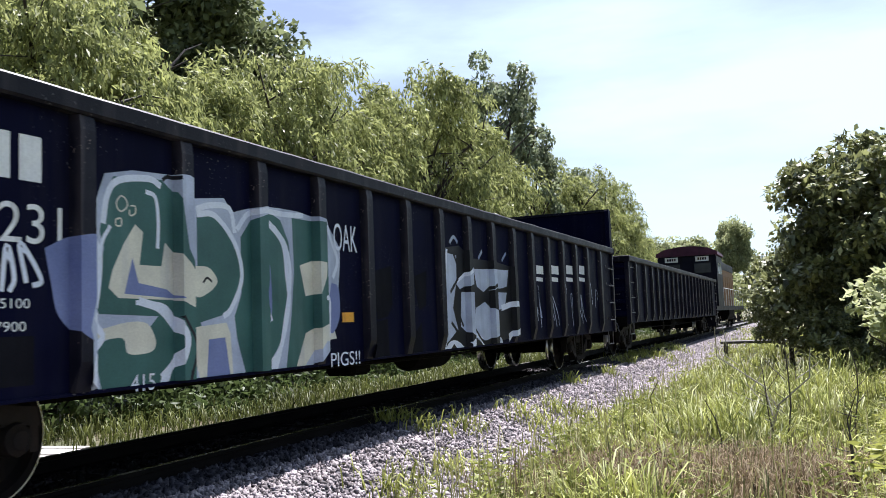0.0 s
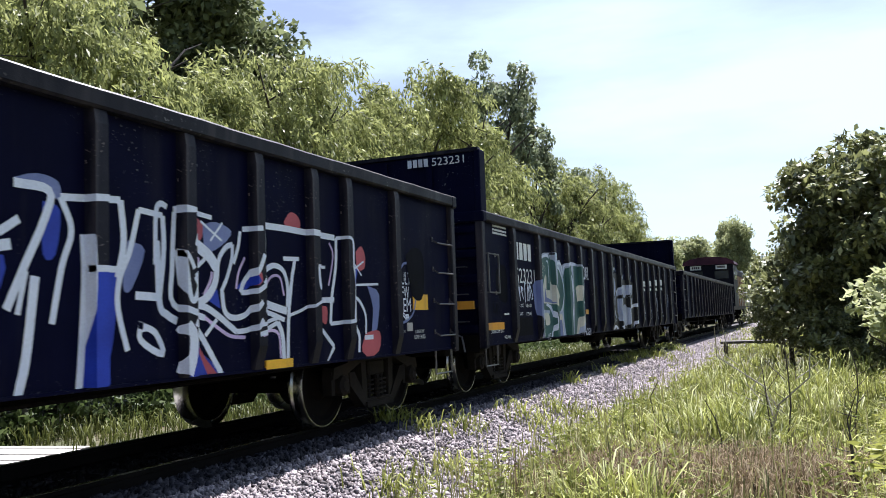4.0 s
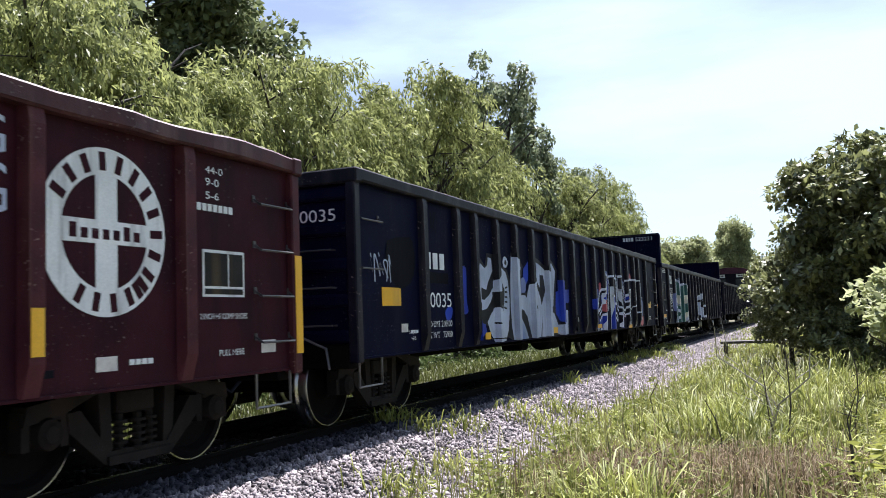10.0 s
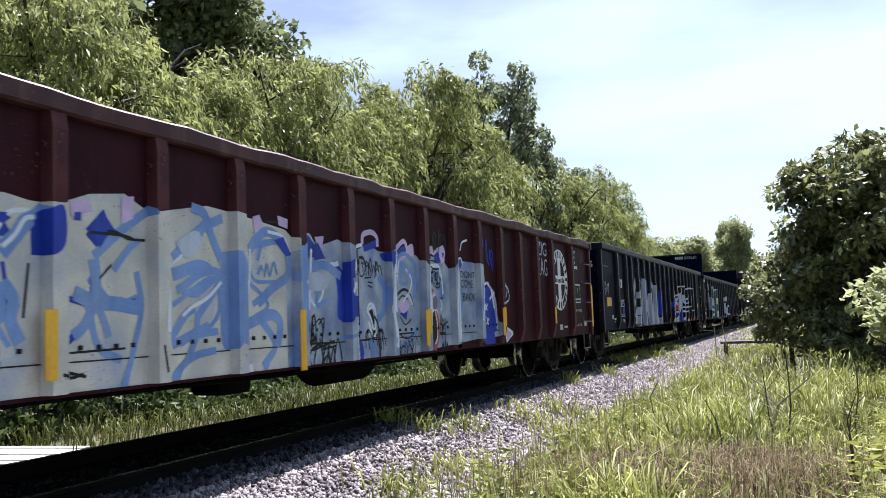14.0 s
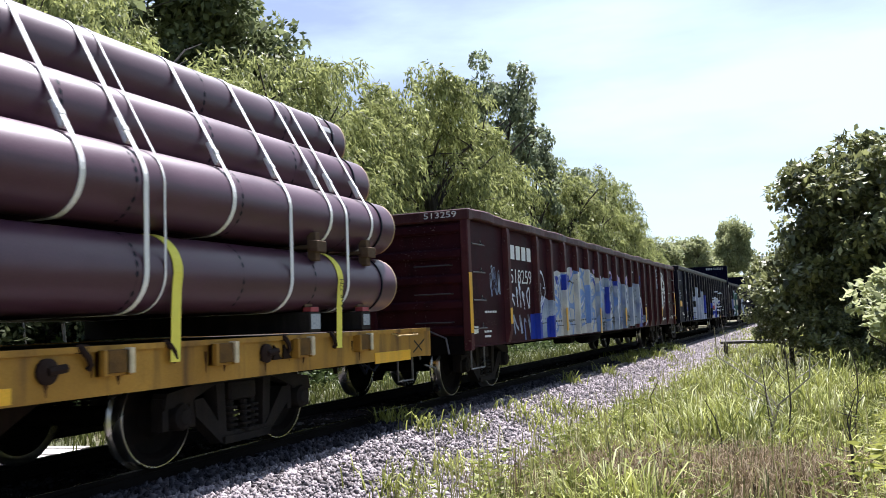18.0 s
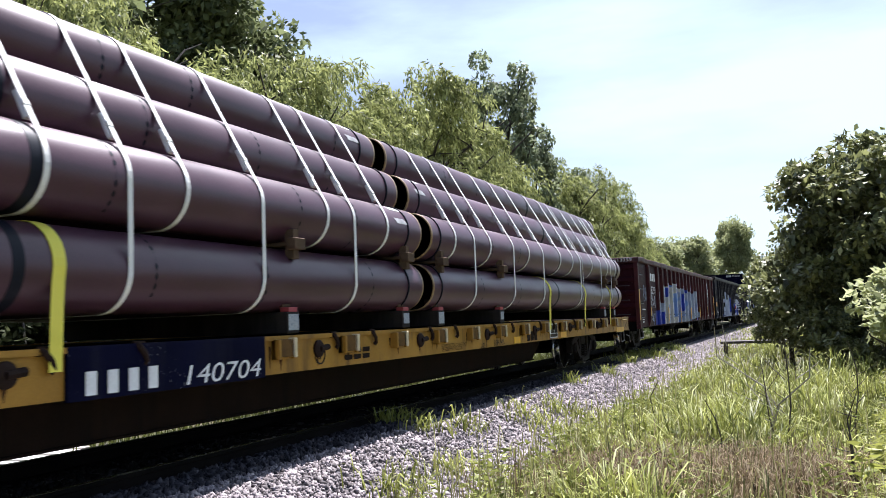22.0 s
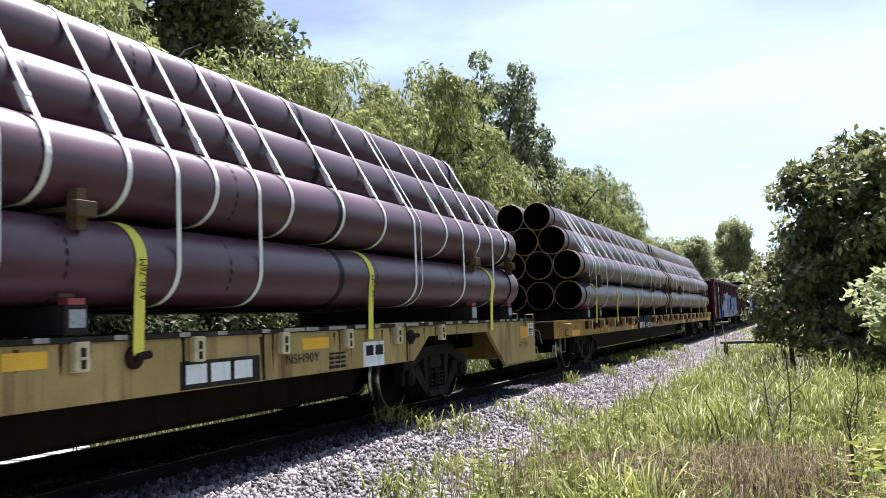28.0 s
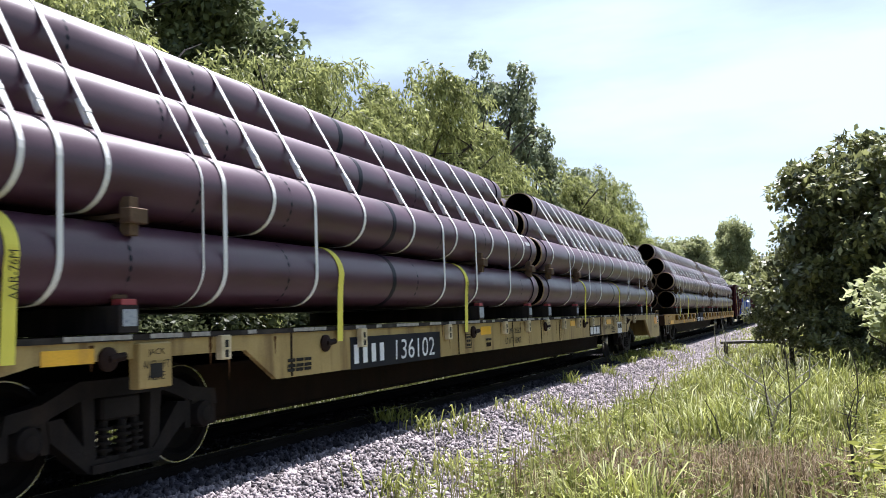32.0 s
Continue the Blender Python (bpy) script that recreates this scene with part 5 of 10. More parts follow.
side_w.paint("graffiti", [[(-6.37, 1.9), (-6.29, 1.85), (-6.33, 1.61), (-6.1, 1.61), (-6.06, 1.79), (-5.85, 1.63), (-5.75, 1.5), (-5.76, 1.28), (-5.98, 1.36), (-6.54, 1.37), (-6.63, 1.44), (-6.59, 1.57), (-6.48, 1.76)], curve([(-6.76, 1.19), (-6.7, 1.16), (-6.46, 1.2), (-6.26, 1.19), (-6.17, 1.07), (-6.2, 0.99), (-6.35, 0.97), (-6.46, 0.99), (-6.5, 1.09), (-6.72, 1.09), (-6.76, 1.19)], 4), [(-5.73, 1.15), (-5.33, 1.18), (-5.28, 1.09), (-5.25, 0.79), (-5.68, 0.79), (-5.72, 0.88)]], P_CREAM, "cream letter fill")
side_w.paint("graffiti", [curve([(-5.72, 1.63), (-5.54, 1.62), (-5.44, 1.51), (-5.58, 1.41), (-5.72, 1.4), (-5.72, 1.63)], 4), [(-4.2, 1.7), (-3.99, 1.75), (-3.83, 1.74), (-3.84, 1.6), (-3.95, 1.43), (-4.11, 1.41)], [(-4.12, 1.06), (-3.86, 1.13), (-3.64, 1.21), (-3.54, 0.99), (-3.87, 0.97), (-4.14, 0.79), (-4.29, 0.79)]], P_CREAM)
side_w.paint("graffiti", [[(-6.4, 1.66), (-6.34, 1.48), (-6.05, 1.44), (-5.92, 1.37), (-6.48, 1.4)], [(-5.56, 1.05), (-5.35, 1.06), (-5.29, 0.79), (-5.59, 0.79)], curve([(-4.8, 1.62), (-4.69, 1.68), (-4.68, 1.22), (-4.81, 1.27), (-4.84, 1.42), (-4.8, 1.62)], 4), curve([(-3.62, 1.55), (-3.48, 1.5), (-3.47, 1.21), (-3.63, 1.04), (-3.72, 1.21), (-3.62, 1.55)], 4)], P_LILAC)
side_w.paint("graffiti", [stroke(curve([(-6.26, 2.15), (-6.16, 2.12), (-6.13, 1.95), (-6.14, 1.74)], 5), 0.035), stroke(curve([(-6.37, 1.34), (-6.05, 1.3), (-5.93, 1.07), (-5.99, 0.86), (-6.12, 0.79)], 5), 0.035), stroke(curve([(-5.69, 2.04), (-5.46, 2.05), (-5.2, 1.84), (-5.11, 1.56), (-5.26, 1.3), (-5.37, 1.23)], 5), 0.05), stroke(curve([(-4.7, 2.06), (-4.48, 1.89), (-4.42, 1.58), (-4.4, 1.32), (-4.56, 0.92), (-4.74, 0.79)], 5), 0.06), stroke(curve([(-6.75, 1.09), (-6.8, 0.95), (-6.77, 0.81)], 5), 0.03), stroke(curve([(-6.61, 1.87), (-6.69, 1.74), (-6.74, 1.47), (-6.76, 1.32)], 5), 0.03)], P_PURE, "white outline strokes")
side_w.paint("graffiti", [stroke(curve([(-6.08, 2.26), (-6.03, 2.29), (-5.95, 2.29)], 5), 0.03), stroke(curve([(-5.95, 1.24), (-5.81, 1.02), (-5.87, 0.81), (-5.98, 0.79)], 5), 0.025), stroke(curve([(-5.62, 1.5), (-5.57, 1.54), (-5.51, 1.51)], 5), 0.02)], P_BLACK)
stencil("415", car_w, 1.512, -6.43, 0.71, 0.12, P_PURE, 0.24)
part("reflector", boxes((1.4995, 1.507, -3.42, -3.18, 1.15, 1.25)), M_ORANGE, car_w)
bars(car_w, 1.5045, 3.5, 1.89, (0.432,) * 1, 0.15, M_WHITE, 0.048)
bars(car_w, 1.5045, 3.48, 1.76, (0.387,) * 1, 0.07, M_WHITE, 0.043)
side_w.paint("tag", scrawl(3.21, 0.9, 0.61, 0.79, 2, 20, 0.03), P_WHITE)
bars(car_w, 1.5045, 4.48, 1.92, (0.486,) * 1, 0.16, M_WHITE, 0.054)
bars(car_w, 1.5045, 4.46, 1.78, (0.432,) * 1, 0.08, M_WHITE, 0.048)
side_w.paint("tag", scrawl(4.16, 0.88, 0.69, 0.84, 2, 21, 0.03), P_WHITE)
bars(car_w, 1.5045, 5.54, 1.96, (0.549,) * 1, 0.17, M_WHITE, 0.061)
bars(car_w, 1.5045, 5.51, 1.81, (0.495,) * 1, 0.08, M_WHITE, 0.055)
side_w.paint("tag", scrawl(5.18, 0.85, 0.78, 0.89, 2, 22, 0.03), P_WHITE)
bars(car_w, 1.5045, 6.59, 1.99, (0.621,) * 1, 0.18, M_WHITE, 0.069)
bars(car_w, 1.5045, 6.56, 1.84, (0.549,) * 1, 0.08, M_WHITE, 0.061)
side_w.paint("tag", scrawl(6.19, 0.83, 0.87, 0.94, 2, 23, 0.03), P_WHITE)
side_w.paint("tag", scrawl(7.43, 1.1, 0.86, 0.89, 2, 31, 0.03), P_WHITE)
bars(car_w, 1.5045, -8.07, 2.09, (0.169,) * 4, 0.29, M_WHITE, 0.066)
stencil("523231", car_w, 1.503, -8.07, 1.7, 0.25, M_WHITE, 1.04)
stencil("LD LMT   185100", car_w, 1.503, -8.09, 1.3, 0.06, M_WHITE, 0.81)
stencil("LT WT     77900", car_w, 1.503, -8.1, 1.16, 0.06, M_WHITE, 0.79)
side_w.paint("tag", scrawl(-7.96, 1.37, 0.76, 0.35, 5, 9, 0.035), P_PURE)
stencil("PULL HERE", car_w, 1.503, -8.76, 0.82, 0.04, M_WHITE, 0.29)
stencil("2 INCH HF COMP SHOES", car_w, 1.503, -9.38, 0.91, 0.05, M_WHITE, 0.6)
part("reflector", boxes((1.4995, 1.506, -9.63, -8.76, 0.96, 1.07)), M_ORANGE, car_w)
part("repaint_patch", boxes((1.4995, 1.503, -8.08, -7.25, 0.83, 1.13)), M_GREY, car_w)
side_w.paint("repaint_patch", [curve([(-9.04, 1.88), (-8.81, 1.96), (-8.6, 1.94), (-8.54, 1.75), (-8.58, 1.39), (-8.9, 1.42), (-9.06, 1.6), (-9.04, 1.88)], 4)], M_GREY, "dull grey touched-up paint")
bars(car_w, 1.5045, -9.12, 2.54, (0.042,) * 12, 0.03, M_WHITE, 0.012)
bars(car_w, 1.5045, -9.13, 2.48, (0.043,) * 12, 0.03, M_WHITE, 0.012)
bars(car_w, 1.5045, -9.13, 2.43, (0.043,) * 12, 0.03, M_WHITE, 0.012)
bars(car_w, 1.5045, -8.73, 1.18, (0.031,) * 6, 0.03, M_WHITE, 0.008)
stencil("PULL HERE", car_w, 1.503, -8.75, 0.81, 0.05, M_WHITE, 0.28)
side_w.paint("tag", scrawl(-9.26, 1.15, 0.27, 0.27, 4, 14, 0.02), M_GREY)
grab(car_w, 1.5, -9.55, -9.07, 2.1, name="ladder_frame"); grab(car_w, 1.5, -9.55, -9.07, 1.52, name="ladder_frame")
for y in (-9.55, -9.095):
    part("ladder_stile", boxes((1.555, 1.575, y, y + 0.025, 1.52, 2.1)), M_STEEL, car_w)

# the black gondola
side_a.paint("graffiti", [curve([(1.62, 1.64), (1.79, 1.71), (1.91, 1.65), (1.84, 1.43), (1.72, 1.22), (1.86, 1.01), (1.68, 0.8), (1.59, 1.02), (1.62, 1.64)], 3), curve([(1.91, 1), (2.39, 1.13), (2.27, 0.77), (1.93, 0.79), (1.91, 1)], 3), curve([(3.17, 1.54), (3.44, 1.55), (3.34, 0.86), (3.12, 0.75), (3.17, 1.54)], 3), curve([(2.8, 1.98), (2.94, 1.93), (2.9, 1.64), (2.8, 1.64), (2.8, 1.98)], 3), curve([(2.09, 1.55), (2.51, 1.62), (2.43, 1.33), (2.19, 1.38), (2.09, 1.55)], 3)], P_BLUE, "deep blue spray")
side_a.paint("graffiti", [curve([(1.56, 1.95), (1.65, 2), (1.72, 1.94), (1.66, 1.8), (1.56, 1.77), (1.56, 1.95)], 3), curve([(1.96, 1.82), (2.11, 1.86), (2.21, 1.8), (2.12, 1.69), (1.97, 1.65), (1.96, 1.82)], 3), curve([(1.64, 1.51), (1.74, 1.54), (1.69, 1.25), (1.62, 1.27), (1.64, 1.51)], 3), curve([(2.22, 1.44), (2.44, 1.47), (2.35, 1.21), (2.2, 1.22), (2.22, 1.44)], 3)], P_RED, "dull red spray")
side_a.paint("graffiti", [curve([(2.58, 2.1), (2.75, 2.15), (2.92, 2.12), (2.94, 2), (2.82, 2.04), (2.58, 2.1)], 3), curve([(3.54, 1.78), (3.71, 1.72), (3.57, 1.43), (3.49, 1.46), (3.54, 1.78)], 3)], P_LILAC)
side_a.paint("graffiti", [curve([(4.36, 1.96), (4.53, 2), (4.74, 1.94), (4.62, 1.82), (4.41, 1.75), (4.36, 1.96)], 3), curve([(7.13, 1.54), (7.41, 1.44), (7.31, 1), (7.21, 1.03), (7.25, 1.3), (7.13, 1.54)], 3)], P_LILAC, "soft lilac spray")
side_a.paint("graffiti", [curve([(4.22, 1.98), (4.3, 2.01), (4.37, 1.95), (4.34, 1.84), (4.25, 1.85), (4.22, 1.98)], 3), curve([(5.53, 2.09), (5.64, 2.19), (5.78, 2.16), (5.8, 2.05), (5.59, 2.04), (5.53, 2.09)], 3), curve([(6.89, 1.89), (7.01, 1.96), (7.1, 1.86), (7.07, 1.72), (6.92, 1.71), (6.89, 1.89)], 3), curve([(6.15, 1.32), (6.27, 1.3), (6.25, 1.14), (6.16, 1.18), (6.15, 1.32)], 3), curve([(7.06, 1.03), (7.39, 1.04), (7.36, 0.82), (6.98, 0.83), (7.06, 1.03)], 3), curve([(4.95, 1.58), (5.03, 1.62), (5.06, 1.53), (4.98, 1.49), (4.95, 1.58)], 3)], P_RED)
side_a.paint("graffiti", [[(4.16, 1.07), (4.31, 0.96), (4.62, 0.74), (4.04, 0.73), (3.92, 0.72), (4.09, 0.8)], [(4.4, 1.37), (4.54, 1.45), (4.58, 1.29)], [(4.79, 1.46), (4.97, 1.61), (5.05, 1.53), (4.93, 1.45)], [(5.19, 1.72), (5.32, 1.64), (5.22, 1.62)], [(6.76, 1.84), (6.92, 1.7), (6.85, 1.48), (6.71, 1.5)]], P_BLUE)
side_a.paint("graffiti", [[(4.21, 1.11), (4.38, 0.9), (4.52, 0.76), (4.27, 0.74), (4.4, 0.79)]], P_RED)
side_a.paint("graffiti", [stroke(curve([(4.24, 1.72), (4.31, 1.67), (4.22, 1.57)], 4), 0.03), stroke(curve([(4.48, 1.59), (4.45, 1.51), (4.37, 1.4)], 4), 0.03), stroke(curve([(4.33, 1.25), (4.5, 1.16), (4.7, 1.07), (4.91, 1.05)], 4), 0.03), stroke(curve([(5.05, 1.06), (5.26, 1.1), (5.41, 1.06), (5.44, 0.85)], 4), 0.03), stroke(curve([(6.34, 1.95), (6.41, 1.82), (6.31, 1.52)], 4), 0.025), stroke(curve([(5.16, 1.39), (5.28, 1.56), (5.44, 1.58), (5.51, 1.41)], 4), 0.025), stroke(curve([(4.92, 1.73), (4.83, 1.6), (4.79, 1.46)], 4), 0.025)], P_PINK, "dusky mauve inner lines")
side_a.paint("graffiti", [stroke(curve([(3.82, 1.62), (3.83, 2), (3.88, 2.08), (3.95, 2.06)], 4), 0.045), stroke([(4.02, 2.05), (4.17, 2.06)], 0.05), stroke(curve([(3.84, 1.8), (3.86, 1.34), (3.94, 1.25), (4.05, 1.2)], 4), 0.06), stroke(curve([(4.18, 1.83), (4.32, 1.78), (4.45, 1.71), (4.53, 1.63)], 4), 0.1), stroke(curve([(4.54, 1.66), (4.52, 1.52), (4.45, 1.42), (4.36, 1.36), (4.2, 1.32)], 4), 0.07), stroke(curve([(4.05, 1.74), (4.11, 1.68), (4.16, 1.6)], 4), 0.04), stroke(curve([(4.05, 1.74), (4.07, 1.6), (4.11, 1.39), (4.16, 1.36), (4.21, 1.47), (4.17, 1.54)], 4), 0.05), stroke(curve([(4.17, 1.54), (4.27, 1.61), (4.39, 1.69)], 4), 0.035), stroke(curve([(4.2, 1.32), (4.37, 1.31), (4.54, 1.24), (4.7, 1.15), (4.79, 1.1)], 4), 0.055)], P_PURE, "white outlined letters")
side_a.paint("graffiti", [stroke(curve([(4.79, 1.1), (4.98, 1.12), (5.06, 1.2)], 4), 0.045), stroke(curve([(4.53, 1.54), (4.57, 1.7), (4.66, 1.8), (4.75, 1.83)], 4), 0.045), stroke(curve([(4.75, 1.83), (4.74, 1.71), (4.67, 1.55), (4.59, 1.43)], 4), 0.04), stroke(curve([(4.6, 1.43), (4.63, 1.28), (4.73, 1.22), (4.91, 1.24), (5.06, 1.35)], 4), 0.05), stroke([(4.89, 1.97), (5.08, 1.99)], 0.045), stroke(curve([(4.86, 1.95), (4.83, 1.82), (4.76, 1.67)], 4), 0.04), stroke(curve([(5.1, 1.76), (5.02, 1.63), (4.9, 1.52), (4.85, 1.43)], 4), 0.05), stroke(curve([(4.86, 1.43), (4.99, 1.44), (5.14, 1.51)], 4), 0.045), stroke(curve([(5.2, 2.03), (5.2, 1.74), (5.18, 1.62)], 4), 0.075)], P_PURE)
side_a.paint("graffiti", [stroke(curve([(5.2, 2.03), (5.57, 2.03), (5.98, 2.02), (6.45, 2.01)], 4), 0.06), stroke(curve([(6.48, 2.01), (6.46, 1.72), (6.37, 1.42), (6.33, 1.14)], 4), 0.05), stroke(curve([(6.48, 2.01), (6.68, 2), (6.69, 1.73)], 4), 0.035), stroke(curve([(5.09, 1.5), (5.2, 1.62), (5.35, 1.68), (5.5, 1.64), (5.57, 1.5), (5.56, 1.31)], 4), 0.05), stroke([(5.51, 1.75), (5.77, 1.76)], 0.04), stroke(curve([(5.7, 1.75), (5.64, 1.55), (5.58, 1.24), (5.56, 0.97), (5.55, 0.77)], 4), 0.05), stroke(curve([(5.13, 1.36), (5.29, 1.32), (5.55, 1.27)], 4), 0.07), stroke(curve([(5.1, 1.28), (5.28, 1.25), (5.51, 1.19)], 4), 0.045), stroke(curve([(5.01, 1.15), (5.19, 1.17), (5.4, 1.21)], 4), 0.035)], P_PURE)
side_a.paint("graffiti", [stroke(curve([(5.01, 1.07), (5.21, 1.11), (5.4, 1.17)], 4), 0.04), stroke(curve([(5.4, 1.17), (5.47, 1.05), (5.49, 0.82)], 4), 0.06), stroke([(5.99, 1.7), (6.25, 1.7)], 0.03), stroke(curve([(6, 1.69), (6.02, 1.51), (6.09, 1.47)], 4), 0.04), stroke([(6.05, 1.37), (6.41, 1.38)], 0.055), stroke([(6.08, 1.35), (6.15, 1.23)], 0.04), stroke([(6.15, 1.23), (6.09, 1.14)], 0.045), stroke([(6.09, 1.14), (6.39, 0.91)], 0.045), stroke([(6.39, 0.91), (6.26, 0.77)], 0.045)], P_PURE)
side_a.paint("graffiti", [stroke(curve([(5.59, 1.23), (5.81, 1.28), (6.05, 1.36)], 4), 0.03), stroke(curve([(6.33, 1.14), (6.55, 1.15), (6.77, 1.17)], 4), 0.04), stroke(curve([(6.69, 1.73), (6.73, 1.53), (6.69, 1.16)], 4), 0.035), stroke(curve([(6.72, 1.43), (6.93, 1.38), (7.07, 1.22), (7.07, 1.02)], 4), 0.04), stroke([(7.04, 0.98), (7.24, 0.98)], 0.05), stroke(curve([(6.79, 1.3), (6.84, 1.12), (6.92, 1), (6.91, 0.83)], 4), 0.05), stroke([(6.87, 1.54), (7.39, 1.56)], 0.025), stroke(curve([(4.07, 1.17), (4.14, 1.09), (4.13, 0.93), (4.08, 0.8)], 4), 0.1), stroke(curve([(4.17, 1.19), (4.29, 1.12), (4.41, 0.98), (4.53, 0.83), (4.63, 0.73)], 4), 0.055)], P_PURE)
side_a.paint("graffiti", [stroke([(4.38, 1.08), (4.53, 1.21)], 0.035), stroke([(4.34, 1.99), (4.61, 1.85)], 0.02), stroke([(4.62, 2), (4.46, 1.84)], 0.02), stroke([(6.79, 1.68), (7.06, 1.8)], 0.02), stroke([(6.85, 1.77), (7.01, 1.64)], 0.02)], P_PURE)
side_a.paint("graffiti", [stroke(curve([(2.58, 2.07), (2.85, 2.05), (2.81, 1.86), (2.66, 1.56), (2.53, 1.29)], 4), 0.06), stroke(curve([(2.62, 1.85), (2.43, 1.74), (2.16, 1.69), (1.97, 1.6), (1.87, 1.43), (1.79, 1.28), (1.83, 1.15)], 4), 0.055), stroke(curve([(2.56, 1.69), (2.33, 1.64), (2.2, 1.53), (2.21, 1.39), (2.06, 1.29), (1.87, 1.21)], 4), 0.07), stroke([(2.16, 1.23), (1.9, 1.12)], 0.05), stroke([(2.31, 1.16), (1.91, 0.99)], 0.05), stroke(curve([(2.31, 1.16), (2.25, 0.88), (2.21, 0.72)], 4), 0.06), stroke([(2.67, 1.53), (2.61, 1.26)], 0.04), stroke(curve([(2.74, 1.5), (2.67, 0.98), (2.6, 0.74)], 4), 0.07), stroke([(2.94, 2.02), (3.47, 2.06)], 0.05)], P_PURE)
side_a.paint("graffiti", [stroke(curve([(2.94, 2.02), (3.03, 1.81), (2.95, 1.57), (2.87, 1.2)], 4), 0.05), stroke(curve([(3.47, 2.06), (3.5, 1.77), (3.44, 1.51)], 4), 0.06), stroke(curve([(3.13, 1.79), (3.14, 1.45), (3.09, 0.71)], 4), 0.06), stroke([(3.15, 1.56), (3.44, 1.57)], 0.045), stroke([(3.65, 2.01), (3.9, 1.99)], 0.045), stroke(curve([(3.9, 1.99), (3.91, 1.73), (3.86, 1.38)], 4), 0.05), stroke(curve([(3.65, 2.01), (3.56, 1.71), (3.46, 1.51), (3.44, 1.3), (3.53, 1)], 4), 0.05), stroke([(3.61, 1.39), (3.87, 1.38)], 0.06), stroke(curve([(3.67, 1.2), (3.66, 1.07), (3.89, 0.96), (3.81, 1.12), (3.64, 1.18)], 4), 0.05)], P_PURE)
side_a.paint("graffiti", [stroke(curve([(4.03, 2.03), (4, 1.6), (4.01, 1.33), (4.38, 1.22)], 4), 0.05), stroke([(4.06, 2.07), (4.48, 2.03)], 0.04), stroke([(1.62, 1.64), (1.77, 1.54)], 0.03), stroke([(1.77, 1.65), (1.61, 1.53)], 0.03), stroke(curve([(1.66, 0.81), (1.76, 0.85), (1.9, 0.78), (2.06, 0.83), (2.18, 0.76)], 4), 0.03)], P_PURE)
part("reflector", boxes((1.4995, 1.52, 5.19, 5.61, 0.76, 0.84)), M_AMBER, car_a)
side_a.paint("repaint_patch", [curve([(-1.31, 1.81), (-1.06, 1.85), (-0.87, 1.83), (-0.88, 1.26), (-1.28, 1.27), (-1.31, 1.81)], 4), curve([(-0.4, 1.84), (-0.11, 1.91), (0.21, 1.92), (0.23, 1.5), (-0.05, 1.47), (-0.41, 1.56), (-0.4, 1.84)], 4), curve([(0.71, 1.86), (1.07, 1.86), (1.1, 1.52), (0.72, 1.51), (0.71, 1.86)], 4), [(-0.48, 1.14), (0.1, 1.14), (0.09, 0.81), (-0.48, 0.82)], [(0.66, 1.12), (1.05, 1.13), (1.04, 0.84), (0.61, 0.84)]], M_GREY, "dull grey touched-up paint")
side_a.paint("graffiti", [curve([(-1.53, 1.81), (-1.33, 1.81), (-1.26, 1.63), (-1.28, 1.39), (-1.32, 1.01), (-1.52, 0.99), (-1.53, 1.81)], 4), curve([(-0.93, 1.56), (-0.83, 1.64), (-0.75, 1.53), (-0.8, 1.38), (-0.91, 1.41), (-0.93, 1.56)], 4), curve([(1.23, 1.47), (1.45, 1.48), (1.47, 1.27), (1.25, 1.27), (1.23, 1.47)], 4)], P_BLUE, "bright blue spray")
side_a.paint("graffiti", [[(-1.33, 1.24), (-0.88, 1.25), (-0.9, 0.8), (-1.43, 0.8), (-1.37, 0.98)]], P_WHITE, "flat silver spray")
part("square_plate", boxes((1.4995, 1.506, -0.15, -0.01, 1, 1.09)), M_PLANK, car_a)
bars(car_a, 1.5045, -0.28, 0.9, (0.056,) * 5, 0.04, M_WHITE, 0.014)
bars(car_a, 1.5045, 0.68, 0.9, (0.051,) * 3, 0.03, M_WHITE, 0.013)
part("reflector", boxes((1.4995, 1.508, 1.68, 2.09, 0.83, 0.92)), M_AMBER, car_a)
part("reflector", boxes((1.4995, 1.512, -5.58, -5.37, 0.83, 0.93)), M_AMBER, car_a)
part("reflector", boxes((1.4995, 1.512, -2.1, -1.67, 0.82, 0.93)), M_AMBER, car_a)
part("reflector", boxes((1.4995, 1.506, -8.88, -8.4, 1.32, 1.53)), M_AMBER, car_a)
side_a.paint("graffiti", [curve([(-6.51, 1.85), (-6.32, 1.87), (-6.27, 1.78), (-6.29, 1.41), (-6.25, 1.23), (-6.49, 1.23), (-6.54, 1.5), (-6.51, 1.85)], 4), curve([(-7.08, 1.24), (-6.99, 1.3), (-6.84, 1.3), (-6.83, 1.22), (-6.91, 1.14), (-7.04, 1.14), (-7.08, 1.24)], 4), [(-5.93, 1.11), (-5.58, 1.13), (-5.52, 0.93), (-5.84, 0.82), (-5.93, 0.83)], [(-6, 0.8), (-5.51, 0.8), (-5.47, 0.8), (-5.96, 0.8)], [(-3.64, 1.94), (-3.34, 2.09), (-3.39, 1.77), (-3.6, 1.63), (-3.68, 1.75)], [(-1.83, 1.55), (-1.45, 1.63), (-1.14, 1.79), (-1.16, 1.03), (-1.42, 1), (-1.86, 1.22)], [(-1.09, 1.64), (-0.72, 1.65), (-0.74, 1.41), (-1.08, 1.37)]], P_BLUE, "deep blue spray")
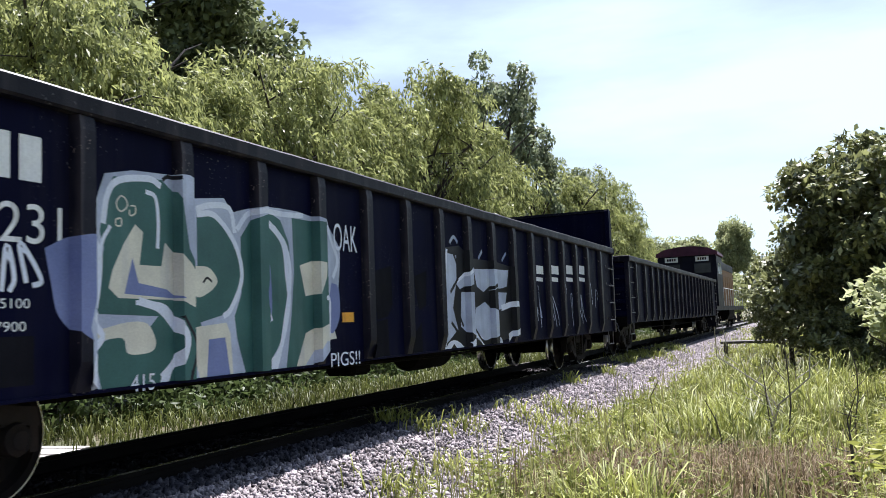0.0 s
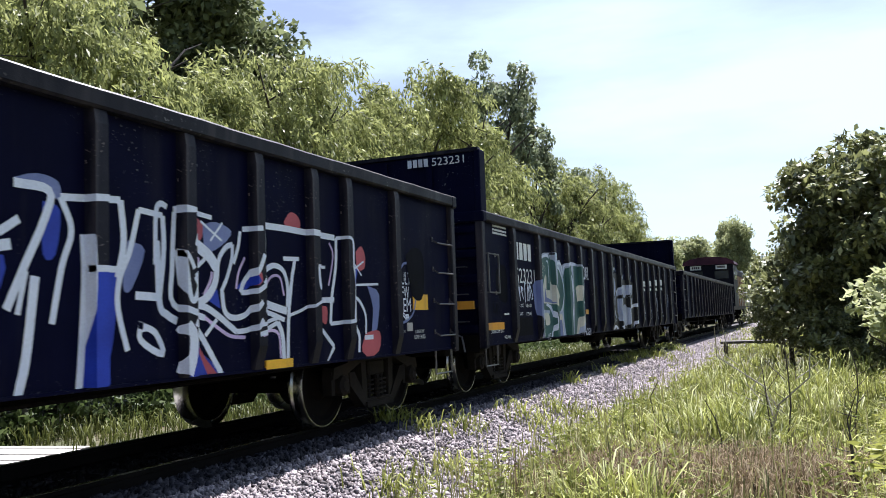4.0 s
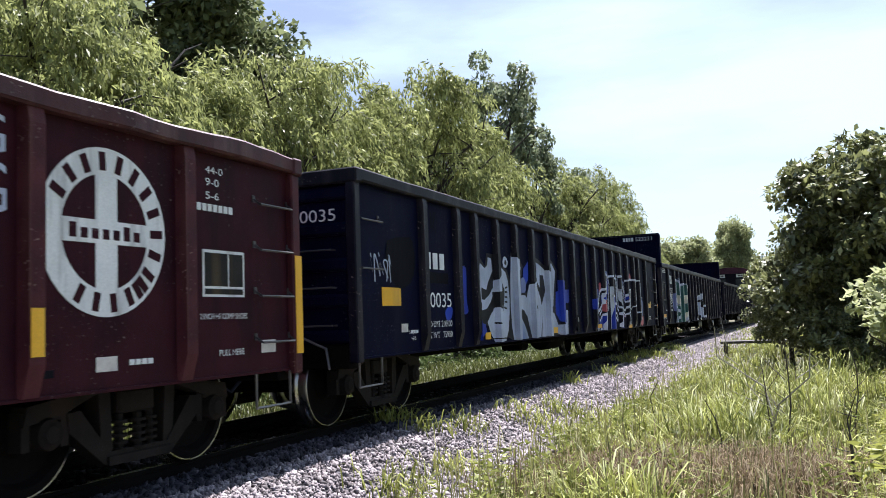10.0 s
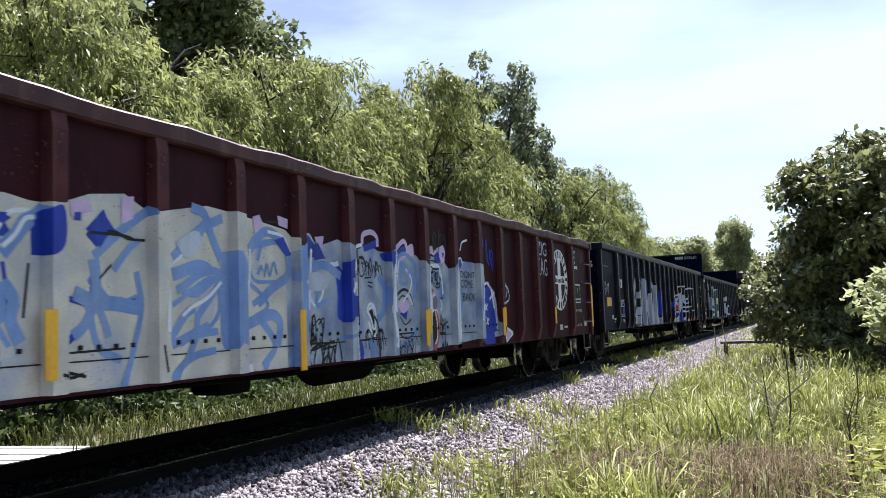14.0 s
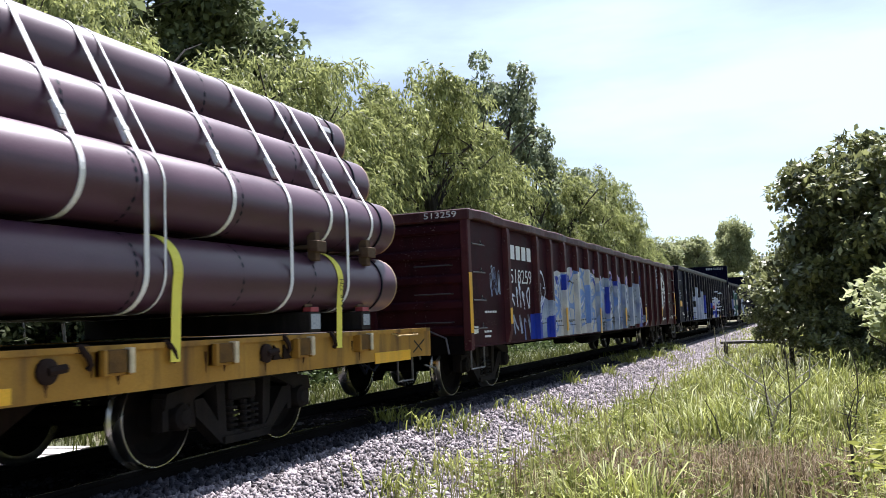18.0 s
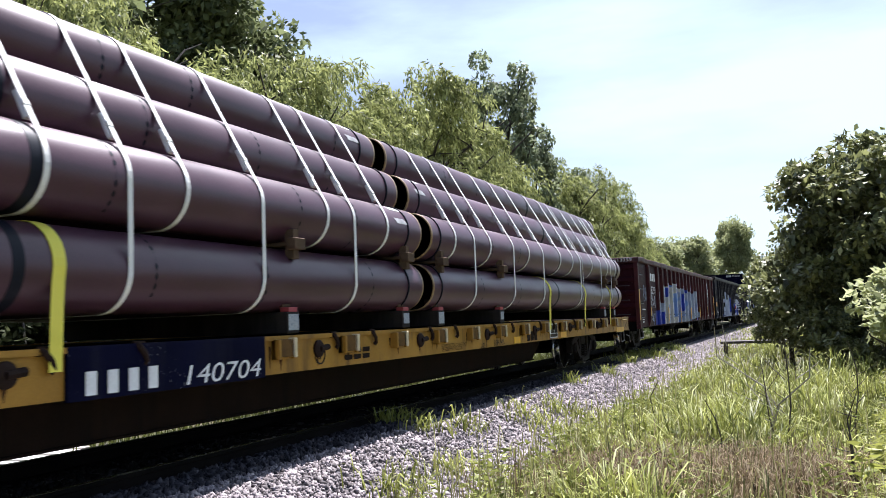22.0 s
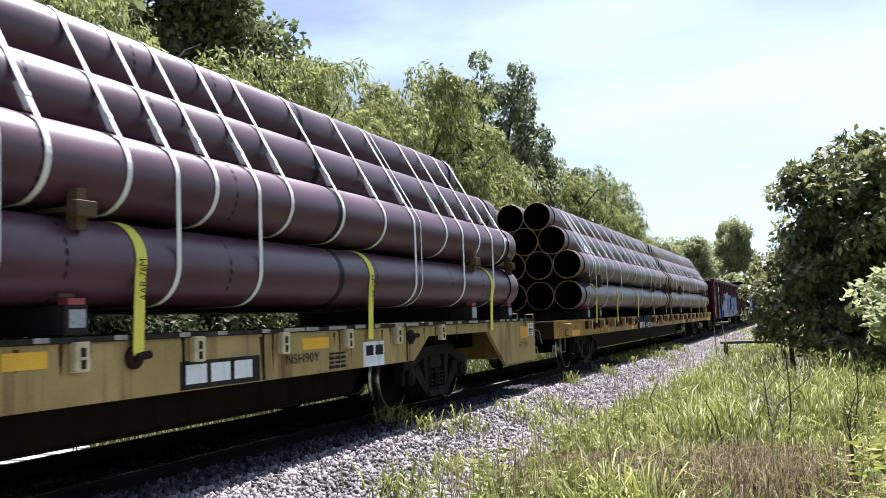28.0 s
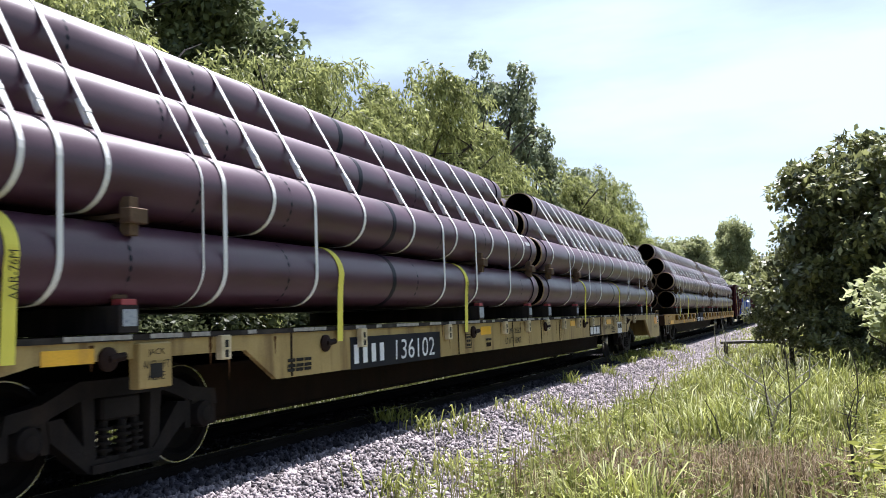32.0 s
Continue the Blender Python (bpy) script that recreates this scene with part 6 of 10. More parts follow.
side_a.paint("graffiti", [curve([(-3.85, 1.75), (-3.65, 1.8), (-3.53, 1.7), (-3.6, 1.54), (-3.9, 1.54), (-3.85, 1.75)], 4), [(-3.14, 2.13), (-2.93, 2.12), (-2.98, 1.88), (-3.18, 1.9)]], P_LILAC)
side_a.paint("graffiti", [[(-6.03, 1.86), (-5.83, 2.1), (-5.68, 2.01), (-5.51, 1.92), (-5.41, 2.11), (-4.89, 2.11), (-4.85, 1.92), (-4.7, 1.94), (-4.48, 1.89), (-4.36, 1.72), (-4.28, 2.19), (-4.07, 2.15), (-3.94, 2.16), (-3.66, 1.99), (-3.78, 1.75), (-3.8, 1.54), (-3.47, 1.55), (-3.32, 1.71), (-3.1, 1.83), (-2.93, 2.18), (-2.47, 2.08), (-2.11, 1.98), (-1.95, 2.19), (-1.51, 2), (-1.68, 1.62), (-1.76, 1.19), (-1.32, 0.96), (-1.35, 0.8), (-4.32, 0.8), (-5.99, 1.14), (-6.02, 1.51)]], P_BLACK, "black backing of the silver letters")
side_a.paint("graffiti", [[(-5.96, 1.9), (-5.83, 2.04), (-5.71, 1.94), (-5.51, 1.88), (-5.4, 1.93), (-5.36, 2.05), (-5.23, 2.04), (-5.18, 1.85), (-5.39, 1.68), (-5.48, 1.56), (-5.69, 1.59), (-5.83, 1.67), (-5.84, 1.3), (-5.94, 1.38), (-5.97, 1.61)], [(-5.84, 1.42), (-5.57, 1.41), (-5.35, 1.49), (-5.21, 1.59), (-5.17, 1.53), (-5.31, 1.38), (-5.49, 1.28), (-5.83, 1.24)], [(-5.04, 1.76), (-4.87, 1.9), (-4.75, 1.91), (-4.57, 1.85), (-4.47, 1.72), (-4.42, 1.44), (-4.45, 1.21), (-4.53, 0.94), (-4.67, 0.8), (-5.17, 0.8), (-5.33, 0.89), (-5.48, 1.08), (-5.31, 1.2), (-5.2, 1.26), (-5.18, 1.69)], curve([(-4.69, 2.01), (-4.63, 2.09), (-4.53, 2.1), (-4.43, 2.02), (-4.52, 1.93), (-4.66, 1.94), (-4.69, 2.01)], 4)], P_WHITE, "big silver letters with dark outlines")
side_a.paint("graffiti", [[(-4.27, 2.13), (-4.11, 2.08), (-3.99, 2.09), (-3.77, 1.96), (-3.93, 1.74), (-3.95, 1.45), (-3.8, 1.5), (-3.6, 1.5), (-3.44, 1.42), (-3.29, 1.2), (-3.16, 0.95), (-3.08, 0.8), (-3.29, 0.8), (-3.41, 0.96), (-3.51, 1.14), (-3.69, 1.25), (-3.81, 1.27), (-3.92, 1.15), (-3.94, 0.8), (-4.27, 0.8), (-4.35, 0.99), (-4.38, 1.33), (-4.34, 1.73)], [(-3.52, 1.45), (-3.36, 1.67), (-3.1, 1.77), (-2.93, 1.71), (-2.71, 1.46), (-2.6, 1.2), (-2.76, 0.8), (-3.29, 0.8), (-3.19, 0.95), (-3.34, 1.2)]], P_WHITE)
side_a.paint("graffiti", [[(-2.93, 2.1), (-2.51, 2.01), (-2.32, 1.95), (-2.06, 1.93), (-2.06, 1.61), (-2.09, 1.19), (-2.21, 0.8), (-2.7, 0.8), (-2.6, 1.2), (-2.66, 1.33), (-2.38, 1.6), (-2.49, 1.87), (-2.71, 1.88), (-2.67, 1.6), (-2.72, 1.65), (-2.96, 1.79)]], P_WHITE)
side_a.paint("graffiti", [[(-2, 2.08), (-1.92, 2.12), (-1.66, 1.97), (-1.82, 1.62), (-1.89, 1.33), (-2.09, 1.22), (-1.95, 1.62)], [(-2.09, 1.2), (-1.86, 1.19), (-1.61, 0.97), (-1.32, 0.97), (-1.22, 0.8), (-1.44, 0.8), (-1.81, 0.83), (-2.12, 0.91)], [(-1.19, 1.26), (-0.85, 1.24), (-0.9, 0.8), (-1.35, 0.8), (-1.2, 0.96)]], P_WHITE)
side_a.paint("graffiti", [[(-5.23, 1.53), (-5.02, 1.54), (-4.86, 1.68), (-4.73, 1.67), (-4.65, 1.55), (-4.7, 1.35), (-4.78, 1.17), (-4.86, 1.14), (-4.95, 1.26), (-5.12, 1.3), (-5.24, 1.26)], curve([(-4.62, 1.99), (-4.57, 2.05), (-4.5, 2.02), (-4.54, 1.97), (-4.62, 1.99)], 4), [(-3.22, 1.3), (-3.07, 1.43), (-3.09, 1.2), (-3.17, 1.25)], [(-2.71, 1.8), (-2.62, 1.8), (-2.54, 1.6), (-2.65, 1.46), (-2.73, 1.6)], stroke(curve([(-4.63, 1.6), (-4.51, 1.62)], 5), 0.03), stroke(curve([(-4.64, 1.54), (-4.52, 1.54)], 5), 0.03), stroke(curve([(-4.66, 1.46), (-4.53, 1.46)], 5), 0.03), stroke(curve([(-4.66, 1.39), (-4.54, 1.38)], 5), 0.03), stroke(curve([(-4.71, 1.3), (-4.57, 1.28)], 5), 0.03), stroke(curve([(-5.18, 1.07), (-5.06, 1.05)], 5), 0.025), stroke(curve([(-4.08, 1.27), (-4, 1.23)], 5), 0.025), stroke(curve([(-5.33, 0.83), (-4.64, 0.82)], 5), 0.02)], P_BLACK)
side_a.paint("graffiti", [[(-3.9, 1.06), (-3.8, 1.1), (-3.63, 0.96), (-3.48, 0.81), (-3.72, 0.8), (-3.89, 0.8)]], P_SKY)
side_a.paint("tag", scrawl(-4.9, 1.29, 0.14, 0.25, 3, 44, 0.03), P_PURE)
side_a.paint("repaint_patch", [[(-7.66, 1.61), (-6.94, 1.61), (-6.94, 1.75), (-7.66, 1.75)]], M_GREY)
bars(car_a, 1.5045, -7.64, 1.79, (0.152,) * 3, 0.21, M_WHITE, 0.065)
stencil("60035", car_a, 1.503, -7.72, 1.3, 0.19, M_WHITE, 0.87)
stencil("LD LMT 210100", car_a, 1.503, -7.64, 1.05, 0.08, M_WHITE, 0.79)
stencil("LT WT   75900", car_a, 1.503, -7.64, 0.91, 0.08, M_WHITE, 0.79)
stencil("LIFT/JACK", car_a, 1.503, -8.19, 0.98, 0.05, M_WHITE, 0.24)
stencil("HERE", car_a, 1.503, -8.13, 0.91, 0.04, M_WHITE, 0.12)
side_a.paint("tag", scrawl(-7.63, 2.22, 0.37, 0.4, 5, 47, 0.015), M_GREY)
side_a.paint("repaint_patch", [curve([(-8.72, 2.07), (-8.39, 2.13), (-8.03, 2.11), (-8.02, 1.69), (-8.41, 1.52), (-8.77, 1.75), (-8.72, 2.07)], 4)], M_GREY)
side_a.paint("tag", scrawl(-9.17, 1.58, 0.59, 0.34, 5, 46, 0.022), P_WHITE)
part("square_plate", boxes((1.4995, 1.506, -8.4, -8.23, 1.01, 1.11)), M_PLANK, car_a)
bars(car_a, 1.5045, -8.14, 0.99, (0.056,) * 3, 0.04, M_WHITE, 0.014)
part("reflector", boxes((1.4995, 1.506, 8.3, 8.73, 1.27, 1.46)), M_AMBER, car_a)
side_a.paint("graffiti", [stroke(curve([(7.86, 1.56), (8.04, 1.81), (8.26, 1.79), (8.39, 1.58), (8.3, 1.25), (8.04, 1.13), (7.87, 1.15)], 5), 0.03)], P_LILAC, "thin blue sprayed ring")
stencil("CULT", car_a, 1.503, 7.89, 1.57, 0.15, P_PURE, 0.35)
stencil("DFW", car_a, 1.503, 7.89, 1.4, 0.15, P_PURE, 0.3)
stencil("REM", car_a, 1.503, 7.92, 1.25, 0.16, P_PURE, 0.31)
side_a.paint("tag", scrawl(7.93, 1.16, 0.24, 0.07, 3, 53, 0.03), P_PURE)
side_a.paint("repaint_patch", [curve([(8.12, 1.92), (8.35, 2.03), (8.6, 1.97), (8.64, 1.67), (8.54, 1.4), (8.26, 1.46), (8.12, 1.92)], 4)], M_GREY)
part("square_plate", boxes((1.4995, 1.506, 8.11, 8.26, 1.02, 1.12)), M_PLANK, car_a)
stencil("2 INCH HF", car_a, 1.503, 8.34, 0.99, 0.04, M_WHITE, 0.26)
stencil("COMP SHOES", car_a, 1.503, 8.3, 0.92, 0.05, M_WHITE, 0.32)
stencil("LIFT/JACK", car_a, 1.503, 7.84, 1, 0.03, M_WHITE, 0.22)

# the red gondola
side_r.paint("graffiti", [[(-6.47, 1.44), (-6.26, 1.49), (-6.09, 1.51), (-5.9, 1.47), (-5.56, 1.4), (-5.55, 0.79), (-6.5, 0.79), (-6.5, 1.12)]], P_SKY, "pale blue spray")
side_r.paint("graffiti", [[(-5.58, 1.86), (-5.48, 1.93), (-5.38, 1.93), (-5.25, 1.96), (-5.02, 2), (-4.83, 1.97), (-4.63, 1.97), (-4.34, 2.07), (-4.02, 2.11), (-3.77, 2), (-3.5, 2.05), (-3.11, 2.12), (-2.8, 2.1), (-2.47, 2.07), (-1.99, 2.02), (-1.84, 1.94), (-1.92, 0.79), (-3.9, 0.79), (-5.56, 0.79)]], P_BONE, "bone coloured spray ground")
side_r.paint("graffiti", [[(-0.59, 1.92), (-0.43, 1.98), (-0.28, 1.98), (-0.12, 1.93), (0.06, 1.93), (0.19, 1.98), (0.32, 1.96), (0.65, 1.93), (0.89, 1.94), (1.11, 1.82), (1.29, 1.95), (1.54, 1.95), (1.77, 1.9), (1.93, 1.81), (2.14, 1.95), (2.41, 1.94), (2.79, 1.94), (3.05, 1.92), (3.19, 1.86), (3.3, 1.55), (3.54, 1.62), (3.71, 1.53), (3.78, 1.21), (3.93, 0.97), (3.86, 0.86), (2.95, 0.85), (0.87, 0.79), (-0.59, 0.79)]], P_SKY, "pale blue spray ground")
side_r.paint("graffiti", [[(-1.98, 1.76), (-1.9, 1.81), (-1.74, 1.91), (-1.65, 2.01), (-1.56, 2.02), (-1.45, 1.92), (-1.33, 1.92), (-1.02, 2), (-0.75, 1.93), (-0.77, 0.79), (-1.98, 0.79)]], P_SKY, "pale blue spray ground")
side_r.paint("graffiti", [[(-1.69, 1.9), (-1.58, 2), (-1.46, 1.91), (-1.47, 1.79), (-1.68, 1.77)], curve([(-1.1, 1.79), (-0.86, 1.6), (-0.83, 1.2), (-1, 1.18), (-1.05, 1.48), (-1.1, 1.79)], 4)], P_BLUE)
side_r.paint("graffiti", [[(-6.51, 1.25), (-6.31, 1.39), (-5.95, 1.44), (-6.26, 1.11), (-6.5, 0.99)], [(-5.88, 1.1), (-5.58, 1.17), (-5.58, 0.79), (-5.86, 0.79)], [(-5.24, 1.88), (-5.06, 1.89), (-4.96, 1.75), (-5.09, 1.72)], [(-4.38, 1.79), (-4.22, 1.96), (-4.07, 1.8), (-4.27, 1.7)], [(-4.83, 1.89), (-4.73, 1.94), (-4.74, 1.63), (-4.82, 1.63)]], P_BLUE)
side_r.paint("graffiti", [[(0.06, 1.83), (0.21, 1.88), (0.18, 1.66), (0.11, 1.7)], [(3.14, 1.49), (3.48, 1.67), (3.8, 0.97), (3.38, 0.84), (3.11, 0.99)], [(-0.47, 1.97), (-0.15, 2.06), (-0.13, 1.98), (-0.45, 1.9)], [(0.37, 1.97), (0.59, 2.05), (0.62, 1.95), (0.4, 1.89)], [(1.5, 1.99), (1.66, 2.05), (1.73, 1.89), (1.58, 1.89)]], P_BLUE)
side_r.paint("graffiti", [stroke(curve([(-0.49, 1.99), (-0.47, 2.08), (-0.37, 2.12), (-0.24, 2.13), (-0.14, 2.08), (-0.13, 1.98)], 5), 0.06), stroke(curve([(0.32, 1.98), (0.56, 2.09), (0.64, 1.96), (0.45, 1.88), (0.34, 1.91)], 5), 0.06), curve([(0.66, 2.04), (0.8, 2.07), (0.83, 1.94), (0.7, 1.92), (0.66, 2.04)], 4), stroke(curve([(1.22, 1.92), (1.3, 2.04), (1.43, 1.99), (1.58, 2.05), (1.71, 1.94)], 5), 0.05)], P_PINK, "mauve outline")
side_r.paint("graffiti", [stroke(curve([(-5.49, 1.84), (-5.35, 1.77), (-5.26, 1.61), (-5.09, 1.57)], 5), 0.09), stroke(curve([(-5.03, 1.62), (-4.87, 1.8), (-4.73, 1.94)], 5), 0.08), stroke(curve([(-5.47, 1.48), (-5.27, 1.5), (-5.06, 1.43), (-5.04, 1.24)], 5), 0.07), stroke(curve([(-5.39, 1.24), (-5.16, 1.36), (-5.04, 1.24), (-5.28, 1.12), (-5.39, 1.04)], 5), 0.06), stroke(curve([(-4.35, 1.51), (-4.13, 1.32), (-3.88, 1.37)], 5), 0.07), stroke(curve([(-4.31, 1.65), (-4.03, 1.86), (-3.77, 2.02)], 5), 0.07), stroke(curve([(-5.47, 1.01), (-5.28, 1.04), (-5.1, 0.91), (-5.39, 0.81)], 5), 0.06), stroke(curve([(-4.36, 1.32), (-4.27, 1.04), (-4.06, 0.94)], 5), 0.06)], P_STROKE)
side_r.paint("graffiti", [stroke(curve([(-3.52, 1.68), (-3.22, 1.91), (-2.91, 2.04)], 5), 0.08), stroke(curve([(-3.48, 1.43), (-3.14, 1.59), (-2.94, 1.54), (-3.25, 1.22)], 5), 0.07), stroke(curve([(-2.77, 1.72), (-2.62, 1.44), (-2.7, 0.99)], 5), 0.09), stroke(curve([(-2.48, 1.84), (-1.99, 1.93)], 5), 0.06), stroke(curve([(-2.51, 1.33), (-1.95, 1.57)], 5), 0.06), stroke(curve([(-3.54, 1.02), (-3.11, 1.16)], 5), 0.07), stroke(curve([(-2.4, 1.21), (-2.18, 0.97), (-2.37, 0.79)], 5), 0.08), stroke(curve([(-1.8, 1.88), (-1.77, 1.33), (-1.88, 0.79)], 5), 0.12)], P_STROKE)
side_r.paint("graffiti", [stroke(curve([(-0.13, 1.65), (0.01, 1.51), (-0.04, 1.25), (-0.26, 1.14)], 5), 0.09), stroke(curve([(0.59, 1.77), (0.82, 1.61), (0.79, 1.4)], 5), 0.08), stroke(curve([(1.28, 1.63), (1.57, 1.74), (1.64, 1.42)], 5), 0.07), stroke(curve([(2.13, 1.72), (2.39, 1.43), (2.19, 1.03)], 5), 0.08), stroke(curve([(0.31, 1.71), (0.48, 1.8), (0.65, 1.77)], 5), 0.08), stroke(curve([(0.88, 1.07), (0.69, 0.91), (0.52, 0.85)], 5), 0.07)], P_STROKE)
side_r.paint("graffiti", [stroke(curve([(0.13, 1.58), (0.08, 1.25), (0.17, 0.94), (0.13, 0.85)], 5), 0.06), stroke(curve([(0.21, 1.93), (0.13, 1.66), (0.13, 1.25)], 5), 0.06), stroke(curve([(1.16, 1.81), (1.12, 1.32), (1.1, 1.24)], 5), 0.07), stroke(curve([(2.09, 1.82), (2.01, 1.23), (2.03, 0.84)], 5), 0.06), stroke(curve([(3.05, 1.88), (3.09, 1.55), (2.96, 1.11)], 5), 0.05), stroke(curve([(-0.41, 1.3), (-0.3, 1.25), (-0.24, 1.04), (-0.28, 0.97), (-0.39, 1.15)], 5), 0.05), stroke(curve([(1.32, 1.82), (1.57, 1.83), (1.65, 1.7)], 5), 0.06)], P_PURE, "white outline strokes")
side_r.paint("graffiti", [curve([(-0.39, 1.25), (-0.31, 1.29), (-0.25, 1.14), (-0.27, 1), (-0.34, 1.11), (-0.39, 1.25)], 4), curve([(1.34, 1.19), (1.48, 1.21), (1.51, 1), (1.44, 0.85), (1.33, 0.83), (1.34, 1.19)], 4)], P_BLACK)
side_r.paint("tag", scrawl(-0.59, 1.62, 0.46, 0.21, 6, 60, 0.016), P_BLACK)
side_r.paint("tag", scrawl(-0.51, 0.82, 0.52, 0.28, 6, 61, 0.016), P_BLACK)
side_r.paint("tag", scrawl(0.31, 0.79, 0.56, 0.15, 6, 62, 0.016), P_BLACK)
side_r.paint("tag", scrawl(1.21, 1.54, 0.44, 0.25, 6, 64, 0.016), P_BLACK)
side_r.paint("tag", scrawl(1.26, 0.88, 0.45, 0.35, 6, 66, 0.016), P_BLACK)
side_r.paint("graffiti", [stroke(curve([(-6.45, 1.45), (-6.43, 1.69), (-6.33, 1.86), (-6.2, 1.92), (-6.04, 1.88), (-5.93, 1.73), (-5.9, 1.58), (-5.95, 1.47)], 5), 0.03), stroke(curve([(-6.48, 1.39), (-6.5, 1.12)], 5), 0.05), stroke(curve([(-6.47, 1.44), (-6.31, 1.35), (-6.43, 1.18)], 5), 0.05), stroke(curve([(-6.16, 1.39), (-5.95, 1.47)], 5), 0.03), stroke(curve([(-6.39, 1.49), (-6.26, 1.44), (-6.16, 1.53)], 5), 0.04)], P_PURE, "thin pink-white outline")
side_r.paint("graffiti", [[(4.06, 1.02), (4.53, 0.91), (4.21, 0.79)], stroke(curve([(3.42, 1.67), (3.74, 1.39), (3.76, 0.97)], 5), 0.05)], P_PINK)
side_r.paint("tag", scrawl(3.21, 1.83, 0.55, 0.51, 4, 80, 0.025), P_BLUE)
side_r.paint("tag", scrawl(1.39, 1.96, 0.47, 0.36, 5, 81, 0.03), P_BLACK)
stencil("ZIG", car_r, 1.5045, 6.04, 2.23, 0.25, P_WHITE, 0.6, name="scrawl")
stencil("ZAG", car_r, 1.5045, 6.01, 1.87, 0.31, P_WHITE, 0.64, name="scrawl")
side_r.paint("graffiti", [stroke(curve([(4.11, 1.76), (4.3, 1.58), (4.15, 1.39), (3.89, 1.36)], 5), 0.03)], P_WHITE)
part("reflector", boxes((1.584, 1.5925, -4.79, -4.69, 0.85, 1.29)), M_AMBER, car_r, "yellow reflective strip")
part("reflector", boxes((1.584, 1.5925, -1.89, -1.79, 0.72, 1.28)), M_AMBER, car_r, "yellow reflective strip")
part("reflector", boxes((1.584, 1.5925, 0.95, 1.05, 0.83, 1.27)), M_AMBER, car_r, "yellow reflective strip")
part("reflector", boxes((1.584, 1.5925, 3.83, 3.93, 0.87, 1.29)), M_AMBER, car_r, "yellow reflective strip")
bars(car_r, 1.5045, -7.8, 2.08, (0.214,) * 4, 0.23, M_WHITE, 0.083)
stencil("518259", car_r, 1.503, -7.84, 1.69, 0.23, M_WHITE, 1.14)
side_r.paint("tag", scrawl(-7.81, 1.19, 0.95, 0.53, 5, 84, 0.04), P_PURE)
side_r.paint("tag", scrawl(-7.75, 0.8, 1.21, 0.38, 5, 85, 0.05), P_SKY)
side_r.paint("graffiti", [[(-6.85, 1.18), (-6.2, 1.21), (-6.14, 0.79), (-6.9, 0.79)]], P_BLUE)
side_r.paint("tag", scrawl(-8.84, 1.46, 0.47, 0.48, 4, 86, 0.05), P_SKY)
bars(car_r, 1.5045, -9.63, 0.93, (0.117,) * 2, 0.1, M_WHITE, 0.013)
bars(car_r, 1.5045, -9.08, 1.22, (0.085,) * 5, 0.03, M_WHITE, 0.021)
bars(car_r, 1.5045, -9.13, 0.93, (0.085,) * 3, 0.03, M_WHITE, 0.021)
bars(car_r, 1.5045, -9.11, 0.86, (0.256,) * 1, 0.03, M_WHITE, 0.064)
part("plate_border", boxes((1.4995, 1.503, 8.48, 9.03, 1.39, 1.77)), M_WHITE, car_r, "white painted border")
part("data_plate", boxes((1.4995, 1.506, 8.505, 8.80, 1.475, 1.745)), M_INK, car_r)
part("data_plate", boxes((1.4995, 1.506, 8.82, 9.005, 1.475, 1.745)), M_INK, car_r)
part("data_plate", boxes((1.4995, 1.506, 8.505, 9.005, 1.41, 1.455)), M_INK, car_r)
bars(car_r, 1.5045, 8.56, 1.64, (0.08,) * 4, 0.07, M_WHITE, 0.02)
bars(car_r, 1.5045, 8.55, 1.54, (0.048,) * 4, 0.06, M_WHITE, 0.012)
bars(car_r, 1.5045, 8.52, 1.46, (0.376,) * 1, 0.02, M_WHITE, 0.094)
stencil("2 INCH HF COMP SHOES", car_r, 1.5045, 8.44, 1.21, 0.045, M_WHITE, 0.62)
bars(car_r, 1.5045, 7.36, 0.87, (0.192,) * 1, 0.1, M_PLANK, 0.048)
bars(car_r, 1.5045, 7.67, 0.9, (0.05,) * 4, 0.04, M_WHITE, 0.012)
bars(car_r, 1.5045, 6.83, 0.86, (0.176,) * 1, 0.05, M_GREY, 0.044)
stencil("44-0", car_r, 1.5045, 8.53, 2.39, 0.06, M_WHITE, 0.22)
stencil("9-0", car_r, 1.5045, 8.53, 2.29, 0.06, M_WHITE, 0.17)
stencil("5-6", car_r, 1.5045, 8.53, 2.18, 0.06, M_WHITE, 0.17)
bars(car_r, 1.5045, 8.42, 2.08, (0.05,) * 7, 0.06, M_WHITE, 0.018)
stencil("PULL HERE", car_r, 1.5045, 8.68, 0.91, 0.05, M_WHITE, 0.33)
bars(car_r, 1.5045, 9.26, 0.91, (0.216,) * 1, 0.11, M_PLANK, 0.054)
